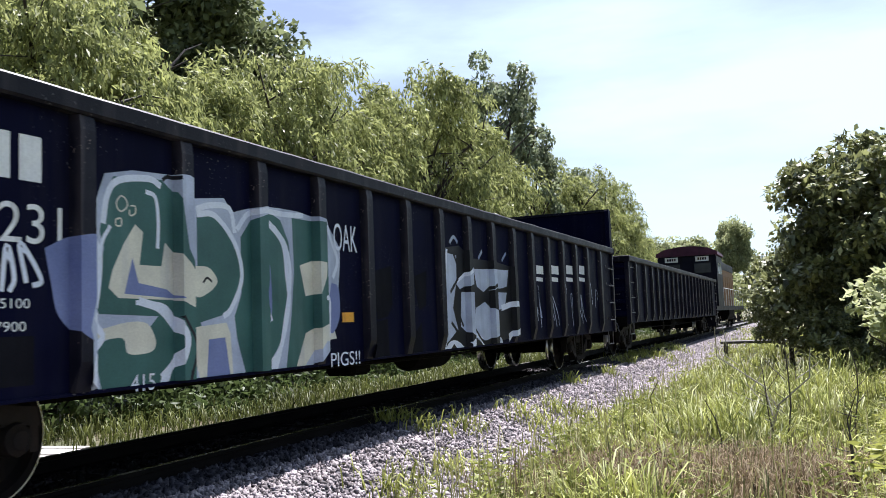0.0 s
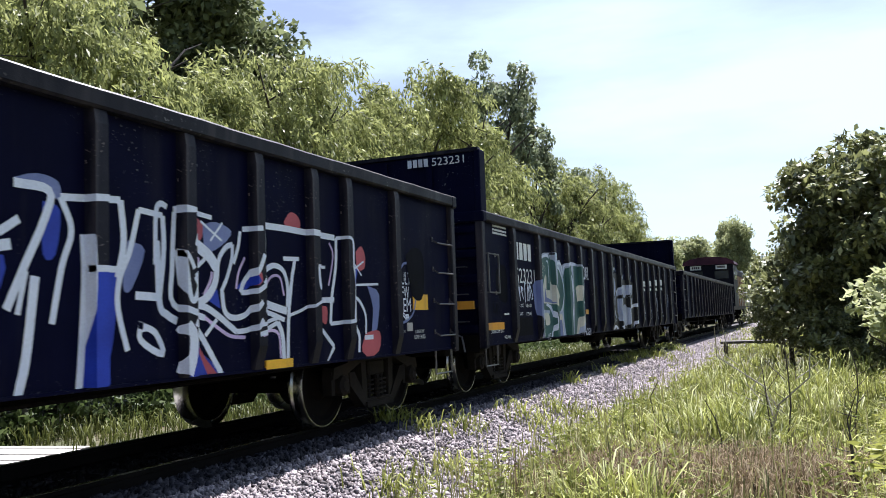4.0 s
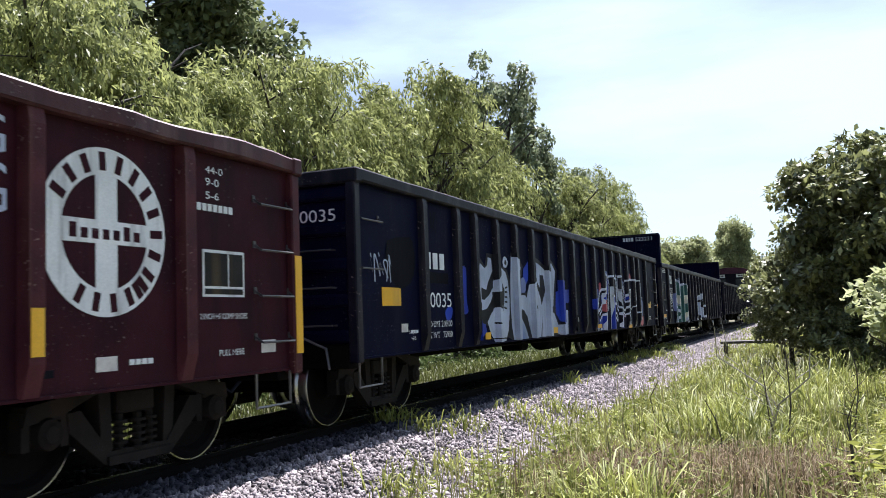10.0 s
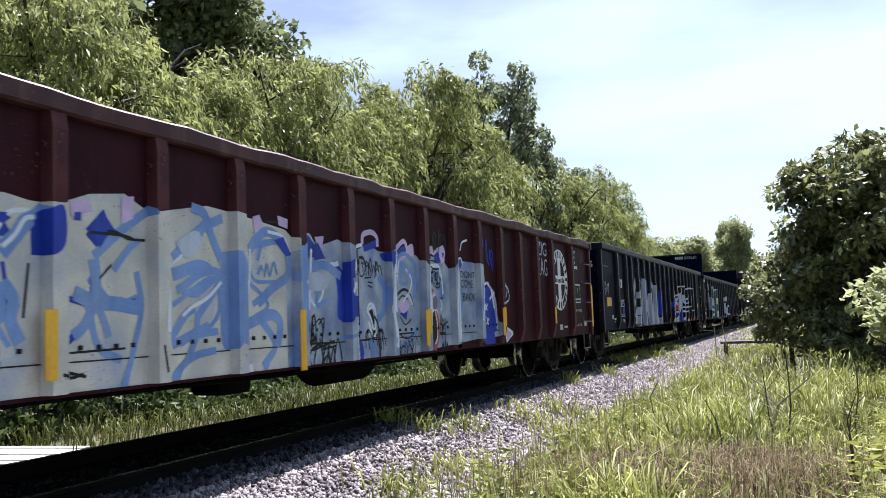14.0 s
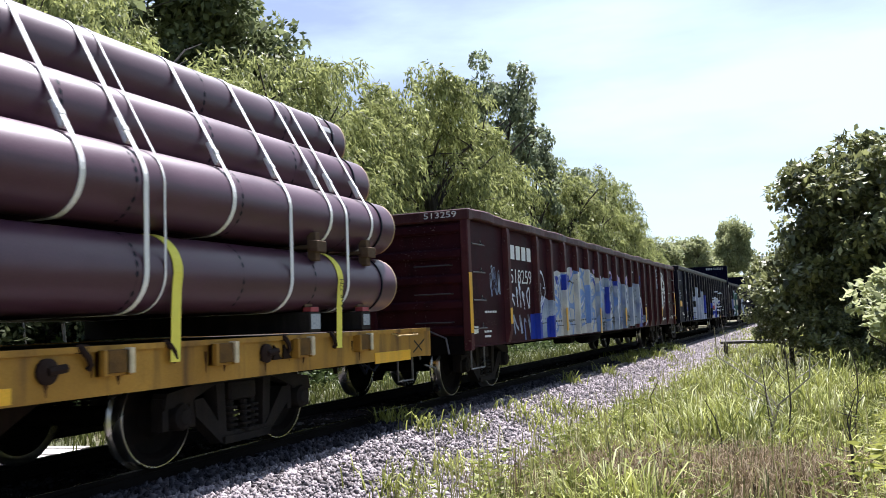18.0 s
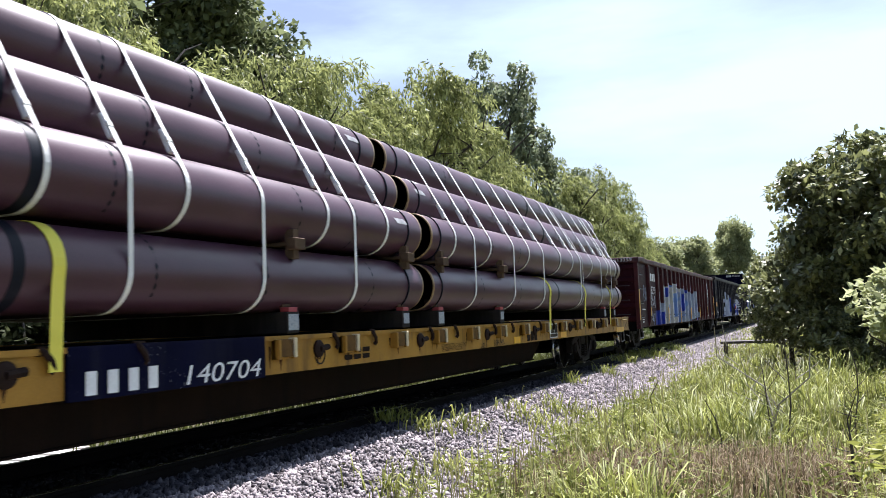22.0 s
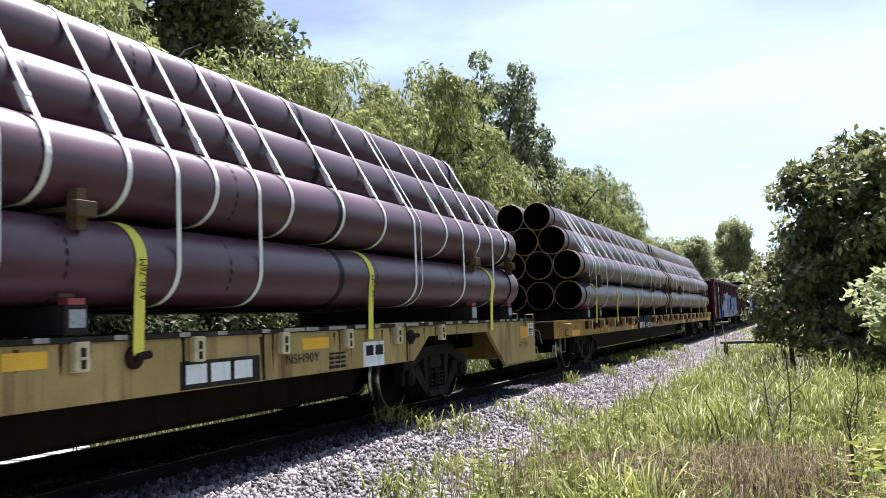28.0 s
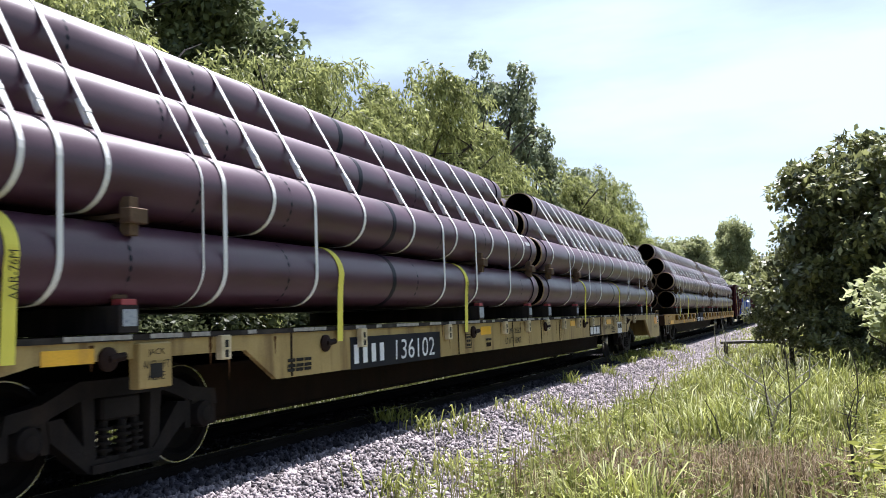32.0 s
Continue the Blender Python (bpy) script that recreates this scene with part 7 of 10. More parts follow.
side_r.paint("graffiti", [stroke(curve([(-6.43, 1.44), (-6.4, 1.66), (-6.34, 1.82), (-6.2, 1.93), (-6.07, 1.92), (-5.96, 1.78), (-5.9, 1.62), (-5.95, 1.47)], 5), 0.03), stroke(curve([(-6.28, 1.64), (-6.16, 1.64)], 5), 0.04), stroke(curve([(-6.04, 1.65), (-5.93, 1.64)], 5), 0.03), stroke(curve([(-6.47, 1.4), (-6.28, 1.35), (-6.47, 1.15)], 5), 0.03), stroke(curve([(-6.5, 1.05), (-6.26, 1.25), (-5.95, 1.47)], 5), 0.03), stroke(curve([(-5.54, 1.87), (-5.53, 1.48), (-5.58, 0.79)], 5), 0.05), stroke(curve([(-5.21, 1.65), (-5.09, 1.74), (-4.99, 1.88), (-4.83, 1.91)], 5), 0.03), stroke(curve([(-3.62, 1.88), (-3.61, 1.63)], 5), 0.05), stroke(curve([(-3.64, 1.43), (-3.66, 1.12)], 5), 0.06)], P_PURE)
side_r.paint("graffiti", [[(-4.38, 1.83), (-4.22, 1.98), (-4.15, 1.85), (-4.25, 1.71)], [(-5.2, 1.87), (-4.99, 1.88), (-5.09, 1.76)], [(-5.81, 1.1), (-5.65, 1.09), (-5.65, 0.79), (-5.86, 0.79)], stroke(curve([(-4.57, 1.37), (-4.28, 1.32), (-3.92, 1.35)], 5), 0.04), stroke(curve([(-4.31, 1.51), (-4.36, 1.23), (-4.58, 1.05)], 5), 0.05), stroke(curve([(-5.03, 1.58), (-4.97, 1.24)], 5), 0.03), curve([(-4.8, 1.89), (-4.64, 1.95), (-4.63, 1.7), (-4.77, 1.64), (-4.8, 1.89)], 4)], P_BLUE)
side_r.paint("graffiti", [stroke(curve([(-5.5, 1.24), (-5.27, 1.4), (-5.1, 1.24), (-4.98, 1.07)], 5), 0.04), stroke(curve([(-5.5, 0.93), (-5.34, 1), (-5.16, 0.87), (-5.04, 0.99)], 5), 0.03), stroke(curve([(-3.53, 1.32), (-3.04, 1.54), (-3, 1.22), (-3.45, 1.02)], 5), 0.04), stroke(curve([(-2.61, 1.55), (-2.28, 1.33), (-2.52, 1.21)], 5), 0.04), stroke(curve([(-5.52, 1.75), (-5.27, 1.9)], 5), 0.03), curve([(-2.93, 1.76), (-2.71, 1.72), (-2.69, 1.1), (-2.94, 1), (-2.93, 1.76)], 4)], P_STROKE)
side_r.paint("graffiti", [stroke(curve([(-6.26, 1.09), (-6.18, 1.09)], 5), 0.018), stroke(curve([(-6.14, 1.09), (-6.11, 1.09)], 5), 0.02), stroke(curve([(-6, 1.09), (-5.96, 1.09)], 5), 0.02), stroke(curve([(-6.5, 1.01), (-5.86, 1.02)], 5), 0.015), stroke(curve([(-4.58, 1.01), (-4.02, 1.02)], 5), 0.015), stroke(curve([(-4.65, 0.88), (-4.51, 0.85), (-4.4, 0.87)], 5), 0.02), stroke(curve([(-5.61, 1.01), (-5.58, 0.79)], 5), 0.015), stroke(curve([(-4.34, 1.81), (-4.03, 1.81), (-3.91, 1.78)], 5), 0.02), stroke(curve([(-4.84, 1.58), (-4.88, 1.24)], 5), 0.02), stroke(curve([(-3.72, 1.03), (-3.68, 0.83)], 5), 0.018)], P_BLACK)
side_r.paint("graffiti", [stroke(curve([(-1.69, 0.97), (-1.73, 1.11), (-1.69, 1.21), (-1.63, 1.25), (-1.65, 1.04), (-1.58, 0.97)], 5), 0.022), stroke(curve([(-1.58, 0.93), (-1.56, 1.14), (-1.51, 1.23), (-1.48, 1.03), (-1.54, 0.96), (-1.45, 1.1)], 5), 0.022), stroke(curve([(-1.43, 1.14), (-1.33, 1.19), (-1.38, 0.95)], 5), 0.02), stroke(curve([(-1.43, 0.79), (-1.61, 0.79), (-1.58, 0.89), (-1.43, 0.94), (-1.33, 0.91)], 5), 0.025), stroke(curve([(-1.56, 0.89), (-1.13, 0.97)], 5), 0.022), stroke(curve([(-1.38, 0.79), (-1.28, 0.95), (-1.23, 0.79), (-1.16, 0.9), (-1.13, 0.79)], 5), 0.022), stroke(curve([(-1.71, 0.96), (-1.13, 0.95)], 5), 0.02), stroke(curve([(-0.56, 1.64), (-0.61, 1.78), (-0.5, 1.85), (-0.43, 1.75), (-0.5, 1.64), (-0.58, 1.65)], 5), 0.018), stroke(curve([(-0.38, 1.67), (-0.31, 1.84), (-0.28, 1.69)], 5), 0.018), stroke(curve([(-0.21, 1.7), (-0.16, 1.81), (-0.12, 1.68)], 5), 0.018), stroke(curve([(-0.69, 1.37), (-0.66, 1.47), (-0.74, 1.36), (-0.7, 1.26)], 5), 0.016)], P_BLACK)
side_r.paint("graffiti", [stroke(curve([(-0.76, 1.22), (-0.66, 1.26), (-0.6, 1.2), (-0.72, 1.18)], 5), 0.02), stroke(curve([(-0.39, 1.58), (-0.28, 1.57)], 5), 0.016), stroke(curve([(-0.39, 1.54), (-0.29, 1.52)], 5), 0.016), stroke(curve([(-0.78, 0.94), (-0.23, 0.97)], 5), 0.02)], P_BLACK)
side_r.paint("graffiti", [stroke(curve([(0.26, 1.3), (0.33, 1.44), (0.49, 1.51), (0.65, 1.48), (0.77, 1.32)], 5), 0.035), stroke(curve([(0.36, 1.39), (0.48, 1.44), (0.61, 1.4)], 5), 0.02), stroke(curve([(0.2, 0.99), (0.76, 1)], 5), 0.018), stroke(curve([(0.19, 0.79), (0.25, 0.91), (0.29, 0.79)], 5), 0.018), stroke(curve([(0.34, 0.79), (0.47, 0.85), (0.5, 0.79)], 5), 0.016), stroke(curve([(0.54, 0.79), (0.63, 0.86), (0.71, 0.79)], 5), 0.016), curve([(1.32, 1.19), (1.42, 1.24), (1.53, 1.16), (1.54, 0.95), (1.43, 0.79), (1.31, 0.84), (1.28, 1.01), (1.32, 1.19)], 4), stroke(curve([(1.29, 1.7), (1.45, 1.76), (1.51, 1.65)], 5), 0.016), stroke(curve([(1.73, 1.16), (1.72, 0.79)], 5), 0.02)], P_BLACK)
side_r.paint("graffiti", [stroke(curve([(-0.43, 1.28), (-0.35, 1.34), (-0.25, 1.3), (-0.24, 1.15), (-0.27, 1.04), (-0.35, 1.19), (-0.43, 1.27)], 5), 0.035), stroke(curve([(-0.86, 1.6), (-0.8, 1.73), (-0.69, 1.92), (-0.5, 1.98)], 5), 0.04), stroke(curve([(-0.83, 1.24), (-0.87, 1.4), (-0.8, 1.56)], 5), 0.04), stroke(curve([(0.19, 1.97), (0.14, 1.69), (0.08, 1.32), (0.12, 0.96)], 5), 0.03), stroke(curve([(-0.75, 1.81), (-0.77, 1.57), (-0.77, 0.79)], 5), 0.04), stroke(curve([(-1.63, 1.78), (-1.56, 1.68), (-1.02, 1.75)], 5), 0.05), stroke(curve([(0.58, 1.76), (0.74, 1.62), (0.61, 1.42)], 5), 0.03), stroke(curve([(1.2, 1.74), (1.2, 1.22)], 5), 0.04), stroke(curve([(2.11, 1.85), (2.05, 0.87)], 5), 0.04), stroke(curve([(-1.61, 1.57), (-1.42, 1.61), (-1.33, 1.47), (-1.47, 1.32), (-1.58, 1.39)], 5), 0.03)], P_PURE)
side_r.paint("graffiti", [curve([(-1.05, 1.4), (-0.86, 1.46), (-0.85, 1.2), (-1.05, 1.19), (-1.05, 1.4)], 4), [(-0.94, 1.76), (-0.81, 1.81), (-0.82, 1.6), (-0.93, 1.6)], curve([(-0.7, 0.91), (-0.58, 0.95), (-0.52, 0.82), (-0.61, 0.79), (-0.73, 0.79), (-0.7, 0.91)], 4), curve([(1.46, 1.97), (1.61, 1.96), (1.61, 1.88), (1.45, 1.88), (1.46, 1.97)], 4), [(-0.1, 1.9), (0.15, 1.95), (0.15, 1.79), (-0.03, 1.84)], [(0.38, 1.23), (0.6, 1.28), (0.56, 1.15)]], P_BLUE)
side_r.paint("graffiti", [curve([(-0.74, 0.84), (-0.64, 0.87), (-0.61, 0.79), (-0.73, 0.79), (-0.74, 0.84)], 4), curve([(0.32, 1.32), (0.48, 1.42), (0.65, 1.32), (0.48, 1.23), (0.32, 1.32)], 4), curve([(1.33, 1.43), (1.43, 1.48), (1.46, 1.35), (1.36, 1.33), (1.33, 1.43)], 4)], P_PINK)
side_r.paint("graffiti", [stroke(curve([(-4.31, 1.63), (-4.29, 1.49), (-4.3, 1.36)], 4), 0.09), stroke(curve([(-4.48, 1.4), (-4.3, 1.34), (-4.11, 1.33), (-3.88, 1.3)], 4), 0.1), stroke(curve([(-4.3, 1.34), (-4.39, 1.19), (-4.49, 1.12)], 4), 0.08), stroke(curve([(-4.29, 1.34), (-4.22, 1.21), (-4.18, 1.1)], 4), 0.06), stroke(curve([(-3.91, 1.56), (-3.86, 1.32), (-3.92, 1.07), (-4, 0.85), (-4.09, 0.69)], 4), 0.05), stroke(curve([(-4.13, 1.56), (-4, 1.7), (-3.88, 1.79)], 4), 0.05), stroke(curve([(-3.52, 1.68), (-3.29, 1.81), (-3.12, 1.99)], 4), 0.08), stroke(curve([(-3.3, 2.09), (-3.14, 2.05), (-3.05, 1.87), (-2.93, 1.69)], 4), 0.08), stroke(curve([(-3.53, 1.55), (-3.23, 1.63), (-3.08, 1.6)], 4), 0.1)], P_STROKE, "sky blue brush strokes")
side_r.paint("graffiti", [stroke(curve([(-3.48, 1.46), (-3.27, 1.41), (-3.09, 1.5), (-2.93, 1.56)], 4), 0.06), stroke(curve([(-3.57, 1.06), (-3.38, 1.25), (-3.27, 1.3)], 4), 0.07), stroke(curve([(-3.4, 1.06), (-3.17, 1.1), (-2.99, 1.11)], 4), 0.06), stroke(curve([(-3.58, 0.73), (-3.44, 0.85), (-3.27, 0.93), (-3.02, 0.96)], 4), 0.06), stroke(curve([(-5.03, 1.46), (-4.95, 1.35), (-4.97, 1.23), (-4.9, 1.09)], 4), 0.09), stroke(curve([(-5.04, 1.68), (-4.94, 1.77), (-4.88, 1.85), (-4.79, 1.89)], 4), 0.06), stroke(curve([(-3.38, 0.89), (-3.27, 1.06), (-3.24, 1.24)], 4), 0.06), stroke(curve([(-2.55, 1.8), (-2.41, 1.92), (-2.26, 1.98), (-2.03, 1.9), (-1.94, 1.73), (-1.97, 1.59), (-2.22, 1.47), (-2.43, 1.34)], 4), 0.09), stroke(curve([(-2.55, 1.69), (-2.48, 1.54), (-2.26, 1.53), (-2.07, 1.54)], 4), 0.03)], P_STROKE)
side_r.paint("graffiti", [stroke(curve([(-2.43, 1.59), (-2.37, 1.67), (-2.34, 1.55), (-2.29, 1.69), (-2.25, 1.58), (-2.18, 1.71), (-2.13, 1.6)], 4), 0.025), stroke(curve([(-2.73, 1.12), (-2.52, 1.18), (-2.23, 1.24), (-2.1, 1.16), (-2.15, 0.95)], 4), 0.1), stroke(curve([(-2.43, 1.71), (-2.38, 1.82), (-2.29, 1.9)], 4), 0.04), stroke(curve([(-1.89, 1.59), (-1.59, 1.68), (-1.28, 1.72), (-0.98, 1.62)], 4), 0.09), stroke(curve([(-1.39, 1.52), (-1.46, 1.33), (-1.24, 1.38)], 4), 0.05), stroke(curve([(-1.04, 0.98), (-0.74, 1.03), (-0.55, 1.12)], 4), 0.04), stroke(curve([(-0.37, 0.95), (-0.31, 0.81), (-0.39, 0.69)], 4), 0.08), stroke(curve([(0.32, 1.86), (0.56, 1.94), (0.87, 1.81), (0.9, 1.61)], 4), 0.05), stroke(curve([(0.5, 1.8), (0.42, 1.6), (0.61, 1.6), (0.66, 1.77)], 4), 0.05)], P_STROKE)
side_r.paint("graffiti", [stroke(curve([(-5.03, 1.67), (-4.94, 1.75), (-4.87, 1.85), (-4.8, 1.87)], 4), 0.03), stroke(curve([(-2.94, 1.51), (-3.12, 1.38), (-3.3, 1.31), (-3.42, 1.24)], 4), 0.03), stroke(curve([(-3.56, 1.62), (-3.44, 1.69), (-3.36, 1.76)], 4), 0.025), stroke(curve([(-2.54, 1.81), (-2.55, 1.57), (-2.59, 1.4)], 4), 0.03), stroke([(-2.66, 0.73), (-2.53, 0.82)], 0.035), stroke(curve([(-2.71, 1.75), (-2.62, 1.78), (-2.55, 1.71)], 4), 0.02), stroke(curve([(-1.54, 1.87), (-1.56, 1.65), (-1.6, 1.28)], 4), 0.035), stroke(curve([(-2.27, 1.98), (-2.02, 1.95), (-1.92, 1.82)], 4), 0.03), stroke(curve([(-0.39, 1.28), (-0.28, 1.3), (-0.22, 1.2), (-0.27, 1.02)], 4), 0.03)], P_PURE, "white outline strokes")
side_r.paint("graffiti", [stroke(curve([(-0.66, 1.75), (-0.68, 1.45), (-0.72, 1.21)], 4), 0.03), stroke(curve([(0.4, 1.85), (0.33, 1.59), (0.27, 1.2), (0.23, 0.94)], 4), 0.03), stroke(curve([(1.3, 1.83), (1.21, 1.47), (1.25, 1.3)], 4), 0.035), stroke(curve([(0.47, 1.36), (0.63, 1.45), (0.75, 1.33)], 4), 0.03)], P_PURE)
side_r.paint("graffiti", [stroke(curve([(-4.19, 1.83), (-4.1, 1.83), (-3.99, 1.79), (-3.82, 1.79)], 4), 0.02), stroke(curve([(-4.59, 0.91), (-4.51, 0.88), (-4.38, 0.85)], 4), 0.022), stroke([(-4.26, 1.5), (-4.15, 1.6)], 0.015), stroke(curve([(-2.31, 2.07), (-2.2, 2.07), (-2.04, 2.09)], 4), 0.015), stroke([(-1.55, 1.22), (-1.53, 1)], 0.02), stroke(curve([(-1.55, 1.11), (-1.41, 1.19), (-1.35, 1.08)], 4), 0.016), stroke(curve([(-1.63, 0.95), (-1.48, 1), (-1.54, 0.79), (-1.64, 0.84)], 4), 0.02), stroke(curve([(-1.42, 1), (-1.33, 0.77), (-1.21, 0.99)], 4), 0.02), stroke([(-1.38, 0.89), (-1.1, 0.92)], 0.02)], P_BLACK, "thin black scribbles")
side_r.paint("graffiti", [stroke(curve([(-1.16, 0.76), (-1.07, 0.99), (-0.99, 0.78)], 4), 0.02), stroke(curve([(-1.44, 0.75), (-1.27, 0.83), (-1.17, 0.7)], 4), 0.016), stroke(curve([(-0.58, 1.84), (-0.48, 1.82), (-0.45, 1.76)], 4), 0.025), stroke(curve([(-0.45, 1.73), (-0.36, 1.76), (-0.31, 1.64), (-0.46, 1.62)], 4), 0.016), stroke(curve([(-0.19, 1.71), (-0.09, 1.77), (-0.04, 1.65)], 4), 0.016), stroke(curve([(-0.26, 1.21), (-0.18, 1.11), (-0.14, 0.94), (-0.16, 0.64)], 4), 0.03), stroke(curve([(0.38, 1.2), (0.52, 1.1), (0.69, 1.16)], 4), 0.016), stroke(curve([(0.33, 1), (0.56, 0.93), (0.75, 0.99)], 4), 0.016), stroke(curve([(0.35, 0.68), (0.47, 0.8), (0.57, 0.63), (0.7, 0.78)], 4), 0.016)], P_BLACK)
side_r.paint("graffiti", [stroke(curve([(1.45, 1.19), (1.36, 0.97), (1.31, 0.8)], 4), 0.03)], P_BLACK)
side_r.paint("graffiti", [[(-4.51, 2), (-4.34, 2.04), (-4.32, 1.95), (-4.51, 1.9)], [(-4.05, 2.08), (-3.93, 2.1), (-3.94, 1.94), (-4.05, 1.89)], [(-2.49, 2.09), (-2.39, 2.12), (-2.33, 2.03), (-2.46, 1.94)], [(-2.11, 2.14), (-1.94, 2.12), (-1.95, 2.03), (-2.09, 2.05)], [(-1.47, 1.99), (-1.3, 2.01), (-1.33, 1.89), (-1.43, 1.9)]], P_PINK, "pale mauve tips")
side_r.paint("graffiti", [[(-4.48, 1.93), (-4.42, 1.94), (-4.42, 1.88), (-4.48, 1.88)], [(-5.04, 1.88), (-4.97, 1.85), (-5.02, 1.81), (-5.04, 1.81)], [(-1.52, 1.9), (-1.41, 1.94), (-1.28, 1.79), (-1.48, 1.76)], [(-2.17, 1.91), (-2.02, 1.95), (-1.89, 1.79), (-1.98, 1.77)], [(-0.92, 1.42), (-0.76, 1.42), (-0.77, 1.2), (-0.93, 1.21)]], P_BLUE, "deep blue spray")
side_r.paint("graffiti", [curve([(-1.79, 1.54), (-1.55, 1.64), (-1.23, 1.62), (-1.3, 1.48), (-1.61, 1.47), (-1.79, 1.54)], 3), curve([(-3.49, 1.8), (-3.26, 1.91), (-3.18, 1.82), (-3.36, 1.68), (-3.49, 1.8)], 3)], P_WHITE)
side_r.paint("graffiti", [stroke(curve([(1.16, 1.8), (1.31, 1.83), (1.5, 1.83), (1.62, 1.78), (1.67, 1.63), (1.69, 1.47)], 4), 0.04), stroke(curve([(1.59, 1.42), (1.64, 1.32), (1.59, 1.25)], 4), 0.025), stroke(curve([(1.31, 1.46), (1.32, 1.25), (1.3, 1.07)], 4), 0.05), stroke(curve([(1.23, 1.3), (1.36, 1.25), (1.49, 1.25)], 4), 0.05), stroke(curve([(2.1, 1.67), (2.1, 1.4), (2.08, 1.08), (2.06, 0.84)], 4), 0.04), stroke(curve([(3.08, 1.88), (3.04, 1.6), (3.02, 1.42)], 4), 0.03), stroke(curve([(2.16, 1.88), (2.34, 1.98), (2.42, 1.91)], 4), 0.03), stroke(curve([(2.34, 2.08), (2.43, 2.2), (2.63, 2.25)], 4), 0.03)], P_PURE)
side_r.paint("graffiti", [stroke(curve([(1.25, 1.75), (1.3, 1.81), (1.37, 1.81), (1.38, 1.76), (1.31, 1.74), (1.26, 1.75)], 4), 0.02), stroke([(1.38, 1.79), (1.59, 1.8)], 0.025), stroke(curve([(1.29, 1.71), (1.25, 1.64), (1.28, 1.6), (1.32, 1.64), (1.34, 1.6)], 4), 0.022), stroke([(1.36, 1.68), (1.38, 1.62)], 0.02), stroke(curve([(1.44, 1.73), (1.54, 1.74), (1.51, 1.65), (1.45, 1.67), (1.44, 1.73)], 4), 0.02), stroke(curve([(1.59, 1.61), (1.5, 1.61), (1.47, 1.56), (1.57, 1.56), (1.58, 1.6)], 4), 0.022), stroke(curve([(1.15, 1.55), (1.23, 1.55), (1.3, 1.59)], 4), 0.03), stroke([(1.59, 1.41), (1.7, 1.43)], 0.02), stroke(curve([(1.55, 1.1), (1.67, 1.07), (1.82, 1.12)], 4), 0.022)], P_BLACK, "thin black scribbles")
side_r.paint("graffiti", [stroke(curve([(1.14, 0.98), (1.4, 0.97), (1.71, 0.97)], 4), 0.025), stroke(curve([(1.59, 0.77), (1.64, 0.84), (1.66, 0.74)], 4), 0.022), stroke(curve([(1.7, 0.87), (1.73, 0.75), (1.77, 0.85), (1.8, 0.75)], 4), 0.022), stroke(curve([(2.09, 0.89), (2.17, 0.96), (2.22, 0.87), (2.26, 0.94)], 4), 0.02), stroke(curve([(2.18, 0.92), (2.08, 0.84), (2.24, 0.73)], 4), 0.022), stroke([(2.41, 0.69), (2.46, 0.78)], 0.02), stroke(curve([(2.12, 1.16), (2.15, 1.2), (2.19, 1.08)], 4), 0.02), stroke(curve([(2.19, 1.24), (2.27, 1.26), (2.25, 1.19), (2.16, 1.18)], 4), 0.02), stroke(curve([(1.16, 1.91), (1.31, 1.9), (1.5, 1.89)], 4), 0.016)], P_BLACK)
side_r.paint("graffiti", [stroke(curve([(1.41, 2.16), (1.45, 2.27), (1.5, 2.25), (1.52, 2.18)], 4), 0.02), stroke(curve([(1.67, 2.13), (1.72, 2.07), (1.78, 2.26)], 4), 0.02)], P_BLACK)
side_r.paint("graffiti", [curve([(1.34, 1.23), (1.41, 1.26), (1.51, 1.14), (1.53, 0.95), (1.45, 0.83), (1.34, 0.82), (1.32, 0.97), (1.34, 1.23)], 3)], P_BLACK, "black crescent with red and cream rims")
side_r.paint("graffiti", [stroke(curve([(1.41, 1.25), (1.47, 1.1), (1.46, 0.92), (1.38, 0.83)], 4), 0.03)], P_CREAM)
side_r.paint("graffiti", [stroke(curve([(1.44, 1.26), (1.52, 1.12), (1.52, 0.95), (1.44, 0.83), (1.34, 0.82)], 4), 0.04), stroke([(1.32, 1.52), (1.38, 1.51)], 0.05)], P_RED)
side_r.paint("graffiti", [curve([(1.35, 1.42), (1.46, 1.45), (1.5, 1.36), (1.44, 1.28), (1.36, 1.3), (1.35, 1.42)], 3), curve([(1.15, 1.39), (1.23, 1.43), (1.3, 1.34), (1.23, 1.25), (1.15, 1.27), (1.15, 1.39)], 3)], P_MUD, "grey mauve blot")
side_r.paint("graffiti", [[(1.18, 2.01), (1.27, 2.06), (1.38, 2.09), (1.43, 2.02), (1.31, 1.98)], [(1.6, 2.08), (1.75, 2.12), (1.81, 2.02), (1.77, 1.9), (1.67, 1.87), (1.61, 1.95)], [(2.14, 2.05), (2.28, 2.08), (2.2, 1.93), (2.15, 1.95)]], P_PINK, "pale mauve tips")
side_r.paint("graffiti", [[(1.19, 1.97), (1.31, 1.96), (1.36, 1.92), (1.21, 1.93)], [(1.7, 2.02), (1.77, 2.02), (1.74, 1.94), (1.71, 1.96)], [(2.2, 1.85), (2.34, 1.95), (2.4, 1.9), (2.19, 1.69), (2.16, 1.73)], [(3.22, 1.61), (3.42, 1.52), (3.53, 1.23), (3.65, 0.83), (3.64, 0.71), (3.24, 0.76), (3.1, 0.86), (3.11, 1.23)]], P_BLUE, "deep blue spray")
